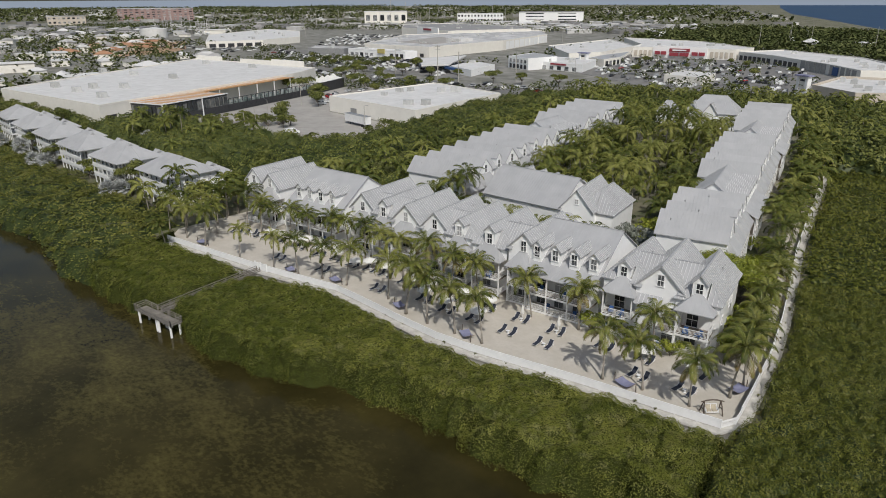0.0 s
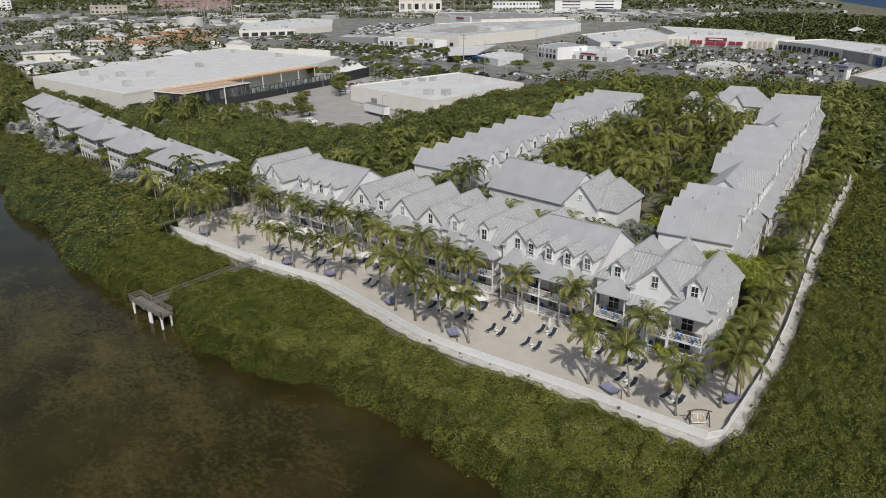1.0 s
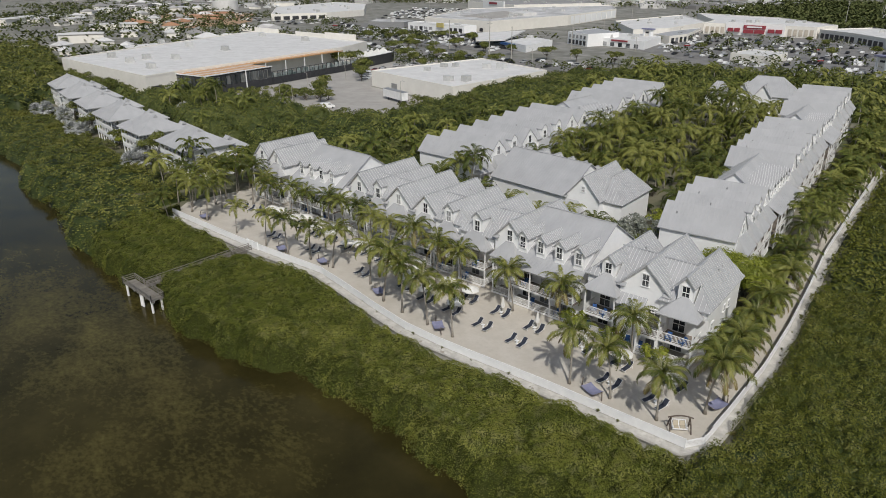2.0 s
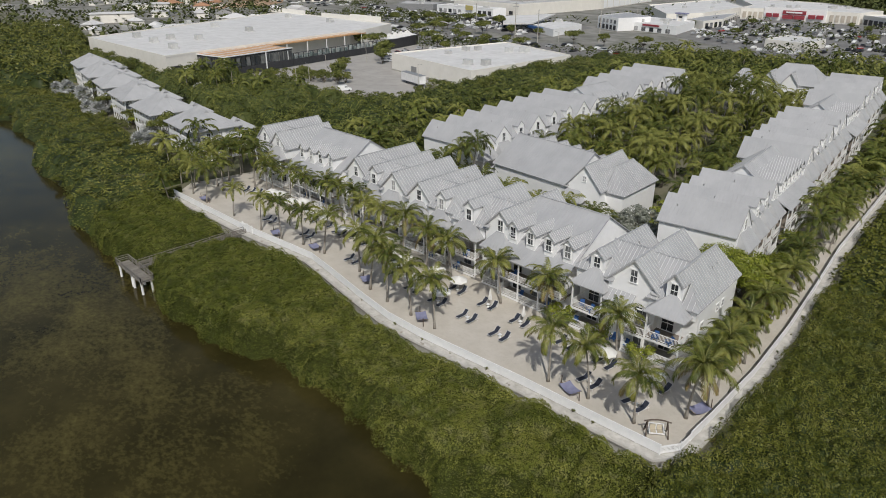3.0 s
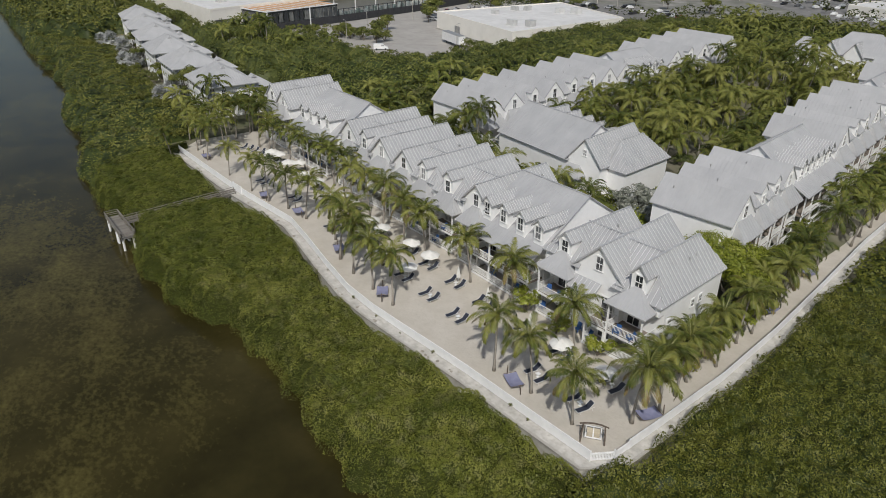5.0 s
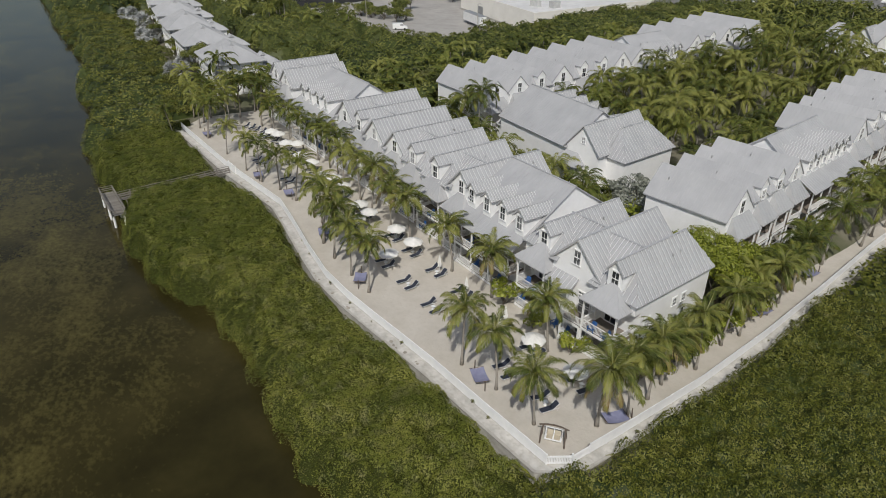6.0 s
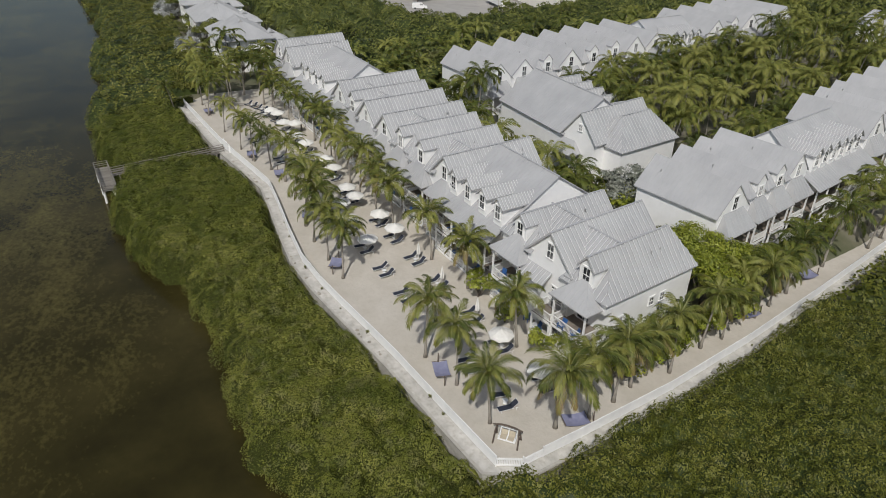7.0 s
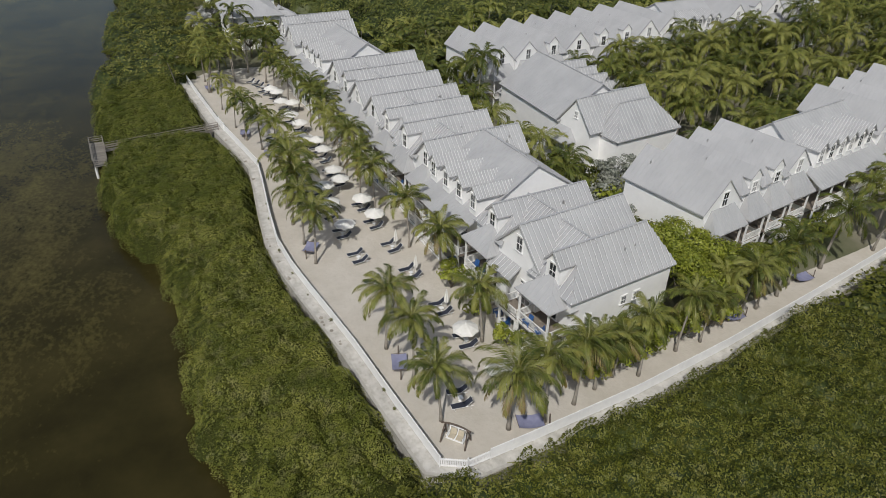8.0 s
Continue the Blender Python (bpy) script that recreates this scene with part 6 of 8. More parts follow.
scatter([tree("silver_shrub", 4.4, 2.3, 97, SILVER_LEAF, 0.30, 1100, "grey-green silvery shrub in the lane between the houses", "silvery shrubs", False, 10)],
        [(-41.5, 109), (-43.5, 112), (-40.5, 113.5), (-46, 111.5), (-44.5, 115.5), (-42.5, 118), (-38.5, 109.0), (-35.5, 108.2), (-32.5, 107.6), (-30.0, 107.2), (-34.0, 106.6), (-28.2, 107.4)], 37, 1.0, 1.4, 0)
scatter([tree("garden_tree", 5.0, 2.4, 91, LEAF, 0.42, 600, "leafy tree in the gardens between the houses", "garden trees"), tree("garden_tree", 4.2, 2.2, 92, LEAF_BRIGHT, 0.40, 600, "yellow-green leafy tree in the gardens", "garden trees")],
        spots([(-125, 105), (-44, 103), (-40, 107), (-47, 112), (-57, 110), (-60, 112), (-77, 112), (-84, 118), (-84, 130), (-80, 130), (-80, 114), (-98, 113), (-112, 114)], 4.0, 33) + [(-39.5, 104.5), (-41, 111), (-43.5, 116), (-42, 121), (-52.5, 112), (-56, 113), (-49.5, 113.5), (-43.8, 119), (-43.6, 123), (-44.2, 127), (-47.5, 115), (-160, 90), (-164, 96), (-187, 92), (-211, 95), (-136, 92), (-132, 100), (-163.5, 84), (-188.5, 87), (-213, 90), (-237, 94)], 34, 0.75, 1.2, 0)
scatter([palm_joined(6.0, 0.4, 81, 20, 1.1, "garden_palm", "coconut palm in the garden behind the houses", "garden palms")],
        [(-66, 107.5), (-74, 109), (-59, 108), (-85, 109.5), (-88, 113), (-93, 108), (-101, 109), (-48, 108.5), (-45.5, 106), (-111, 112), (-81, 112), (-54, 108.5), (-44, 139), (-42.5, 128), (-43, 134)], 35, 0.9, 1.15, 0)
scatter([palm_joined(10.5, 0.5, 83, 22, 1.15, "royal_palm", "tall dark feather palm before the warehouse", "tall palms before the warehouse", ROW_FRONDS), palm_joined(9.2, 0.3, 84, 22, 1.15, "royal_palm", "tall dark feather palm before the warehouse", "tall palms before the warehouse", ROW_FRONDS)],
        [(-206, 127), (-213, 127), (-218, 130), (-209, 123)], 40, 0.85, 1.1, 0)


scatter([tree("shore_tree", 9.0, 3.6, 95, LEAF, 0.42, 1500, "tall leafy tree between the shore houses", "trees between the shore houses"), tree("shore_tree", 7.5, 3.2, 96, LEAF, 0.40, 1300, "tall leafy tree between the shore houses", "trees between the shore houses")],
        [(-164.2, 88.5), (-163.8, 94), (-165, 85), (-189.6, 86.6), (-189, 90.5), (-188, 96), (-213, 93), (-213.6, 88), (-212, 98), (-237.5, 97), (-237, 92), (-139.5, 91), (-136, 96), (-137, 86.5), (-144, 100), (-152, 102), (-175, 104), (-129, 91), (-133, 104)], 36, 0.8, 1.1, 0)


bank_kinds = [tree("mangrove_tree", 5.4, 3.6, 111 + i, (SHORE_LEAF, LEAF_PALE, MANGROVE)[i], 0.39, 1450, "rounded " + ("green", "olive", "yellow-green")[i] + " mangrove tree on the shore", "mangrove trees", True, 18) for i in range(3)]
q = random.Random(39)
for i, (x, y) in enumerate(spots([(-268, 66), (-205, 66), (-165, 57.5), (-128, 54.5), (-125, 66), (-131, 74), (-160, 80), (-200, 83), (-268, 90)], 6.0, 38)):
    deep = min(1.0, max(0.0, (y - lerp_line(SHORE, x) - 1.0) / 14))
    m = pose(x, y, -3.9 + 2.4 * deep, 0, 0, q.uniform(0, 360)) @ Matrix.Scale((0.62 + 0.28 * deep) * q.uniform(0.8, 1.2), 4)
    if i < 3:
        bank_kinds[i].matrix_basis = m
    else:
        copy_thing(bank_kinds[q.choice((0, 0, 0, 1, 2, 2))], m)
for k, (x, y) in enumerate(((-126, 59.5), (-122.5, 60.8))):
    q = random.Random(90 + k)
    dead = thing("dead_branches", pose(x, y, -2.2), "bleached grey dead mangrove branches", "branch")
    for i in range(16):
        a, r1 = q.uniform(0, 6.28), q.uniform(1.0, 2.4)
        m1 = (0.5 * r1 * math.cos(a) + q.uniform(-0.2, 0.2), 0.5 * r1 * math.sin(a), q.uniform(1.2, 2.0))
        part("branch", Geo().tube([(0.2 * math.cos(a), 0.2 * math.sin(a), 0), m1, (r1 * math.cos(a + 0.3), r1 * math.sin(a + 0.3), q.uniform(1.8, 3.0))], [0.09, 0.06, 0.02], 5), GREY_BARK, dead)


# ---- commercial blocks ----
def block(name, poly, h, wall, roof, label, category="shop", parapet=0.8, units=0, group="", seed=1):
    """A flat-roofed building over a plan: walls, sunken roof deck, roof units."""
    ob = thing(name, Matrix(), label, category, group)
    c = Vector((sum(p[0] for p in poly) / len(poly), sum(p[1] for p in poly) / len(poly)))
    part("wall", Geo().prism(poly, -0.3, h - parapet), wall, ob)
    ins = [tuple(Vector(p) + (c - Vector(p)).normalized() * 0.6) for p in poly]
    part("roof", Geo().prism(ins, h - parapet, h - parapet + 0.15), roof, ob)
    for i in range(len(poly)):
        a, b = Vector(poly[i]), Vector(poly[(i + 1) % len(poly)])
        d = (b - a).normalized()
        part("parapet", Geo().beam((*(a + (c - a).normalized() * 0.25), h - parapet / 2), (*(b + (c - b).normalized() * 0.25), h - parapet / 2), 0.35, parapet), wall, ob)
    q = random.Random(seed)
    made, tries = 0, 0
    while made < units and tries < 400:
        tries += 1
        x = q.uniform(min(p[0] for p in poly), max(p[0] for p in poly))
        y = q.uniform(min(p[1] for p in poly), max(p[1] for p in poly))
        if inside([tuple(Vector(p) + (c - Vector(p)) * 0.15) for p in poly], np.array([x]), np.array([y]))[0]:
            w, d, t = q.uniform(1.2, 2.4), q.uniform(1.0, 1.8), q.uniform(1.5, 2.5)
            g = Geo().box(x - w, y - d, h - parapet + 0.1, x + w, y + d, h - parapet + 0.3).box(x - w * 0.9, y - d * 0.9, h - parapet + 0.3, x + w * 0.9, y + d * 0.9, h - parapet + t)
            part("roof_unit", g, UNIT_GREY, ob)
            made += 1
    return ob


def strip(ob, a, b, z0, z1, name, mat, n, gap=0.25, out=0.12):
    """n separate panels along a wall from a to b."""
    a, b = Vector(a), Vector(b)
    d = (b - a) / n
    nrm = Vector((d.y, -d.x)).normalized() * out
    for i in range(n):
        p, q = a + d * (i + gap / 2), a + d * (i + 1 - gap / 2)
        part(name, Geo().prism([tuple(p), tuple(q), tuple(q + nrm), tuple(p + nrm)], z0, z1), mat, ob)


W_POLY = [(-354, 129.4), (-264, 129), (-269, 147.5), (-291, 250), (-299, 267), (-306, 280), (-424, 280)]
ware = block("warehouse", W_POLY, 9.0, STUCCO, FLAT_ROOF, "huge low cream warehouse store with a white flat roof", "warehouse", 0.7, 0, seed=4)
for x, y in ((-389, 196), (-362, 199), (-329, 202), (-341, 262), (-387, 262), (-382, 157), (-341, 148), (-316, 146), (-323, 157), (-288, 143), (-312, 166)):
    part("roof_unit", Geo().box(x - 2.2, y - 1.7, 8.3, x + 2.2, y + 1.7, 8.9).box(x - 2.0, y - 1.5, 8.9, x + 1.1, y + 1.5, 10.7).box(x + 1.1, y - 1.2, 8.9, x + 2.0, y + 1.2, 10.0), UNIT_GREY, ware)
for xa, xb, top in ((-424, -396, 11.2), (-376, -345, 11.0), (-345, -316, 12.0)):
    part("raised_parapet", Geo().prism([(xa, 279.6), (xb, 279.6), (xb, 280.6), (xa, 280.6)], 8, top), STUCCO, ware)
part("loading_door", Geo().prism([(-264.6, 131), (-265.9, 136), (-265.5, 136.1), (-264.2, 131.1)], 0, 4.5), DARK, ware)
GC_A, GC_B = Vector((-251.0, 147.2)), Vector((-271.0, 248.0))
GC_WAY = (GC_B - GC_A).normalized()
GC_IN = Vector((-GC_WAY.y, GC_WAY.x))


def gc_at(along, deep):
    p = GC_A + GC_WAY * along + GC_IN * deep
    return p.x, p.y


def gc_box(name, a0, a1, d0, d1, z0, z1, mat, parent):
    return part(name, Geo().prism([gc_at(a0, d0), gc_at(a1, d0), gc_at(a1, d1), gc_at(a0, d1)], z0, z1), mat, parent)


DARK_PANE = material("dusty nursery pane", [(0.03, 0.033, 0.036), (0.07, 0.075, 0.078), (0.17, 0.175, 0.17)], 2.5, 0.35, per_object=0.6)
gc = thing("garden_centre", Matrix(), "open dark steel garden centre with an orange slatted canopy", "shop")
for k in range(10):
    gc_box("canopy_slat", 0.3 + 3.7 * k, 0.3 + 3.7 * k + 2.3, 0.2, 22.0, 7.88, 7.95, ORANGE, gc)
gc_box("canopy_deck", 0.2, 37.0, 0.3, 22.0, 7.7, 7.88, FLAT_ROOF, gc)
for k in range(17):
    gc_box("canopy_slat", 37.3 + 3.75 * k, 37.3 + 3.75 * k + 2.6, 13.6, 21.5, 7.88, 7.95, ORANGE, gc)
gc_box("canopy_deck", 37.0, 101.5, 13.6, 21.5, 7.7, 7.88, STUCCO_TAN, gc)
gc_box("canopy_edge", -0.2, 37.0, -0.2, 0.1, 7.75, 8.15, FENCE_WHITE, gc)
gc_box("canopy_edge", -0.4, 0.0, 0.1, 22.0, 7.75, 8.15, FENCE_WHITE, gc)
gc_box("canopy_edge", 37.0, 101.5, 13.2, 13.5, 7.7, 8.15, ORANGE, gc)
gc_box("back_wall", 0.5, 101.0, 21.0, 21.5, 0, 7.6, DARK, gc)
gc_box("base_wall", 0.2, 36.8, 0.2, 0.5, 0, 3.1, DARK, gc)
gc_box("base_wall", 0.0, 0.3, 0.5, 21.0, 0, 3.1, DARK, gc)
gc_box("lintel", 0.2, 36.8, 0.2, 0.5, 6.9, 7.6, DARK, gc)
gc_box("lintel", 0.0, 0.3, 0.5, 21.0, 6.9, 7.6, DARK, gc)
for k in range(14):
    gc_box("pane", 0.9 + 2.6 * k, 2.9 + 2.6 * k, 0.3, 0.4, 3.2, 6.8, DARK_PANE, gc)
for k in range(8):
    gc_box("pane", 0.1, 0.2, 1.0 + 2.5 * k, 3.0 + 2.5 * k, 3.2, 6.8, DARK_PANE, gc)
for k in (0, 21.4):
    gc_box("column", k, k + 0.35, -0.3, 0.1, -0.2, 7.7, FENCE_WHITE, gc)
for k in range(5):
    gc_box("column", 46 + 13.0 * k, 46.35 + 13.0 * k, 13.2, 13.6, -0.2, 7.7, FENCE_WHITE, gc)
gc_box("fence_panel", 37.0, 101.0, 0.2, 0.5, 0, 3.0, DARK, gc)
for k in range(22):
    gc_box("fence_post", 37.4 + 3.0 * k, 37.6 + 3.0 * k, 0.1, 0.4, -0.2, 5.6, DARK, gc)
gc_box("fence_rail", 37.0, 101.0, 0.2, 0.35, 5.4, 5.6, DARK, gc)
q = random.Random(8)
NET = material("pale green pallet wrap", [(0.13, 0.17, 0.16), (0.30, 0.34, 0.33), (0.45, 0.47, 0.46)], 1.5, 0.5, per_object=0.5)
for k in range(30):
    p = gc_at(38.6 + 2.05 * k, q.uniform(2.0, 4.0))
    ob = new("wrapped_pallet", Geo().box(-0.9, -0.7, 0, 0.9, 0.7, 0.2).box(-0.8, -0.6, 0.2, 0.8, 0.6, 3.4 + q.random() * 1.6).mesh("wrapped_pallet", NET))
    ob.matrix_world = pose(*p, LAND_Z, 0, 0, 14)
    tagged(ob, "wrapped pallet stack behind dark steel mesh", "pallet", "pallet stacks")
tent = thing("peaked_tent", Matrix(), "row of white peaked canopies over a dark screen", "tent")
for k in range(4):
    c = Vector((-277, 252)).lerp(Vector((-285, 276)), (k + 0.5) / 4)
    v = [(c.x - 5, c.y - 3.6, 5), (c.x + 5, c.y - 2.4, 5), (c.x + 4.2, c.y + 3.6, 5), (c.x - 5.8, c.y + 2.4, 5), (c.x, c.y, 7.6), (c.x - 2.2, c.y - 1.2, 5.8), (c.x + 2.2, c.y - 1.2, 5.8), (c.x + 2, c.y + 1.2, 5.8), (c.x - 2.2, c.y + 1.2, 5.8)]
    part("canopy", Geo().add(v, [(0, 1, 6, 5), (1, 2, 7, 6), (2, 3, 8, 7), (3, 0, 5, 8), (5, 6, 4), (6, 7, 4), (7, 8, 4), (8, 5, 4)]), CANVAS, tent)
part("screen", Geo().prism([(-272, 249), (-280, 277), (-279.5, 277), (-271.5, 249)], 0, 5), DARK, tent)

F_POLY = [(-223, 211), (-165.5, 201), (-165.5, 262), (-215, 277)]
flat = block("flat_building", F_POLY, 6.6, STUCCO, FLAT_ROOF, "cream flat-roofed store with rooftop air conditioners", "shop", 0.6, 7, seed=5)
part("door_panel", Geo().prism([(-207, 208.3), (-203, 207.6), (-203.1, 207.3), (-207.1, 208)], 0, 3.0), STEEL, flat)
solo("parking_lot", Geo().prism([(-262, 148), (-240, 146), (-203, 152), (-170, 146), (-158, 165), (-163, 198), (-222, 209), (-222, 262), (-262, 300), (-285, 300), (-270, 246), (-250, 148)], LAND_Z - 0.2, 0.0), LOT, "worn pale parking yard behind the stores", "parking lot", "structure")
solo("road", Geo().prism([(-420, 300), (-262, 286), (-150, 304), (-40, 316), (90, 345), (90, 368), (-50, 342), (-160, 334), (-262, 330), (-420, 352)], LAND_Z - 0.2, -0.02), ASPHALT, "broad grey main road past the shops", "road", "structure")
solo("shop_parking", Geo().prism([(-235, 440), (-140, 372), (-60, 372), (-48, 450), (-70, 494), (-91, 519), (-114, 547), (-146, 571), (-226, 561), (-206, 490), (-208, 466)], LAND_Z - 0.2, 0.0), ASPHALT, "large grey parking lot full of parked cars", "parking lot", "structure")
solo("store_parking", Geo().prism([(-560, 462), (-425, 352), (-300, 352), (-255, 345), (-262, 420), (-350, 470), (-450, 470)], LAND_Z - 0.2, -0.01), ASPHALT, "wide parking lot before the stores", "parking lot", "structure")

red = block("supermarket", [(-234, 600), (-226, 562), (-209, 567.2), (-146, 571.5), (-140, 602), (-200, 664), (-288, 690)], 8.0, STUCCO, FLAT_ROOF, "long cream supermarket with red awnings", "shop", 0.8, 8, seed=6)
part("centre_wall", Geo().prism([(-210, 567.0), (-167, 569.9), (-167, 568.9), (-210, 566.0)], 0, 9.2), WHITE, red)
strip(red, (-208.5, 566.0), (-198.5, 566.7), 2.4, 5.0, "awning", RED, 2, 0.2, 1.4)
strip(red, (-196.5, 566.8), (-180.5, 567.9), 1.6, 4.2, "awning", RED, 2, 0.12, 1.6)
strip(red, (-179, 568.0), (-168, 568.8), 2.4, 5.0, "awning", RED, 2, 0.2, 1.4)
part("sign_board", Geo().prism([(-196.5, 566.9), (-180.5, 568.0), (-180.5, 567.4), (-196.5, 566.3)], 4.8, 7.4), RED, red)
part("sign_bar", Geo().prism([(-194, 566.3), (-183, 567.0), (-183, 566.8), (-194, 566.1)], 5.6, 6.7), FENCE_WHITE, red)
strip(red, (-225, 561.8), (-210.5, 566.4), 1.0, 5.4, "wall_panel", STUCCO_TAN, 4, 0.35)
strip(red, (-165.5, 569.9), (-147, 571.2), 1.0, 5.6, "wall_panel", STUCCO_TAN, 5, 0.35)
row = block("shop_row", [(-144, 572), (-114, 548), (-91, 520), (-70, 495), (-48, 462), (-18, 474), (-58, 560), (-120, 612)], 6.6, STUCCO, FLAT_ROOF, "bent row of grey and cream shops", "shop", 0.8, 8, seed=7)
strip(row, (-143, 570.8), (-115, 548.4), 0.5, 4.0, "shop_window", DARK, 7, 0.3)
strip(row, (-113, 546.6), (-92, 521), 0.5, 4.0, "shop_window", DARK, 5, 0.3)
strip(row, (-90, 518.6), (-71, 496), 0.3, 6.2, "wall_panel", STEEL, 5, 0.1)
strip(row, (-69, 493.4), (-50, 465), 0.3, 6.2, "wall_panel", STEEL, 5, 0.3)
strip(row, (-66, 489), (-62, 483), 0.5, 5.4, "doorway", BLUE, 1, 0.1, 0.6)
end = block("corner_shop", [(-60, 384), (-38, 362), (12, 385), (10, 440), (-54, 436)], 5.4, STUCCO_TAN, FLAT_ROOF, "low tan corner shop with a white roof", "shop", 1.4, 10, seed=8)
tow = thing("sign_tower", pose(-64, 386, 0, 0, 0, -30), "white sign tower with a square blue cap", "sign")
for x in (-2.6, 2.6):
    part("pier", Geo().box(x - 0.7, -1.4, -0.2, x + 0.7, 1.4, 9), FENCE_WHITE, tow)
part("sign_panel", Geo().box(-1.9, -1.0, 0, 1.9, 1.0, 8.6), STUCCO, tow)
part("sign_bar", Geo().box(-1.3, -1.12, 6.6, 1.3, -1.0, 7.6), DARK, tow)
part("cap", Geo().box(-4.2, -2.2, 9, 4.2, 2.2, 9.7), LILAC, tow)
block("low_pavilion", [(-141, 402), (-117, 397), (-118, 424), (-140, 430)], 4.2, STUCCO, FLAT_ROOF, "low white pavilion at the lot's edge", "shop", 0.4, 0)
block("yellow_store", [(-300, 552), (-243, 480), (-229, 507), (-235, 590), (-294, 670)], 7.0, STUCCO, FLAT_ROOF, "pale yellow flat-roofed store", "shop", 0.8, 4, seed=9)
arc = block("arcade_shop", [(-224, 474), (-208, 466), (-206, 490), (-223, 552), (-227, 507)], 5.2, STUCCO, ROOF, "cream shop with an open arcade", "shop", 0.5, 0)
strip(arc, (-207.6, 467), (-206, 489.6), 0.2, 3.6, "arch", GLASS, 4, 0.4)
strip(arc, (-206, 491), (-222, 550), 0.2, 3.6, "arch", GLASS, 7, 0.4)
copy_thing(tow, pose(-222, 462, 0, 0, 0, -10))
two = block("two_storey_shop", [(-262, 424), (-240, 414), (-232, 440), (-262, 460)], 8.0, WHITE, ROOF, "white two-storey shop with galleries", "shop", 0.4, 0)
strip(two, (-261, 423.2), (-241, 414.2), 0.5, 3.2, "doorway", DARK, 5, 0.4)
strip(two, (-261, 423.2), (-241, 414.2), 4.4, 6.6, "window", GLASS, 5, 0.5)
rs = block("diner", [(-246, 429), (-203, 421), (-212, 462), (-255, 470)], 5.2, WHITE, FLAT_ROOF, "white diner with a red sign", "restaurant", 0.6, 4, seed=12)
part("sign_bar", Geo().prism([(-229, 425.8), (-216, 423.4), (-216, 422.9), (-229, 425.3)], 3.6, 4.6), RED, rs)
strip(rs, (-244, 428.6), (-206, 421.6), 0.3, 2.8, "window", GLASS, 6, 0.5)
blu = block("kiosk_shop", [(-277, 374), (-250, 360), (-258, 400), (-284, 412)], 4.2, WHITE, FLAT_ROOF, "small white shop with a blue awning", "shop", 0.3, 1)
part("awning", Geo().prism([(-278, 373), (-262, 364.8), (-263, 362.5), (-279, 370.5)], 2.6, 3.9), BLUE, blu)
gas = thing("fuel_canopy", Matrix(), "flat white fuel station canopy on columns", "canopy")
part("roof", Geo().prism([(-324, 398), (-287, 356), (-276, 372), (-310, 440)], 4.6, 5.4), FLAT_ROOF, gas)
for x, y in ((-312, 394), (-292, 370), (-300, 410), (-285, 384)):
    part("column", Geo().box(x - 0.4, y - 0.4, -0.2, x + 0.4, y + 0.4, 4.6), FENCE_WHITE, gas)
km = block("department_store", [(-439, 463), (-360, 457), (-356, 566), (-377, 690), (-428, 766), (-484, 658), (-509, 603)], 9.0, STUCCO, TOWN_ROOF, "broad cream department store with a grey flat roof", "shop", 0.9, 16, seed=13)
part("raised_deck", Geo().prism([(-430, 500), (-385, 492), (-392, 560), (-450, 590)], 8.1, 8.6), LOT, km)
part("roof_house", Geo().prism([(-404, 540), (-384, 536), (-384, 556), (-404, 560)], 8.1, 11.0), FLAT_ROOF, km)
strip(km, (-356.6, 567), (-376.6, 688), 0.5, 7.6, "wall_panel", WHITE, 9, 0.12, 0.4)
strip(km, (-436, 462.6), (-364, 457), 0.5, 3.2, "shop_window", DARK, 9, 0.5)
big = block("sign_store", [(-615, 722), (-500, 672), (-446, 774), (-514, 850), (-651, 884), (-692, 818)], 10.5, STUCCO, TOWN_ROOF, "cream store with a raised sign wall", "shop", 0.9, 14, seed=23)
part("sign_wall", Geo().prism([(-570, 701.6), (-520, 680), (-520.6, 678.6), (-570.6, 700.2)], 0, 13), WHITE, big)
part("sign_bar", Geo().prism([(-554, 692.8), (-536, 685), (-536.2, 684.6), (-554.2, 692.4)], 9.4, 11.6), RED, big)
strip(big, (-566, 699), (-524, 681), 0.5, 4.0, "shop_window", DARK, 5, 0.3, 1.8)
low = block("strip_shop", [(-438, 441), (-370, 438), (-367, 450), (-436, 456)], 6.0, WHITE, FLAT_ROOF, "white strip of small shops with a yellow bay", "shop", 0.6, 3, seed=24)
part("sign_bay", Geo().prism([(-401, 439.0), (-393, 438.7), (-393, 437.9), (-401, 438.2)], 3.4, 7.0), material("yellow sign paint", [(0.42, 0.36, 0.12), (0.50, 0.43, 0.17)], 2.0, 0.6), low)
strip(low, (-388, 438.5), (-371, 437.9), 0.3, 3.6, "arch", DARK, 3, 0.35)
strip(low, (-436, 440.8), (-406, 439.4), 0.3, 3.2, "shop_window", GLASS, 5, 0.35)
block("grey_store", [(-476, 428), (-442, 440), (-454, 468), (-500, 460)], 5.6, STEEL, TOWN_ROOF, "grey store with a dark front", "shop", 0.7, 2)
lst = block("long_shop_row", [(-752, 517), (-626, 426), (-602, 480), (-618, 545), (-727, 642), (-815, 662)], 6.5, STUCCO, FLAT_ROOF, "long row of white-roofed shops", "shop", 0.6, 12, seed=14)
strip(lst, (-625, 427.5), (-602.5, 479), 0.5, 4.0, "shop_window", DARK, 6, 0.3)
strip(lst, (-602.5, 481), (-618, 544), 0.5, 4.0, "shop_window", DARK, 7, 0.3)
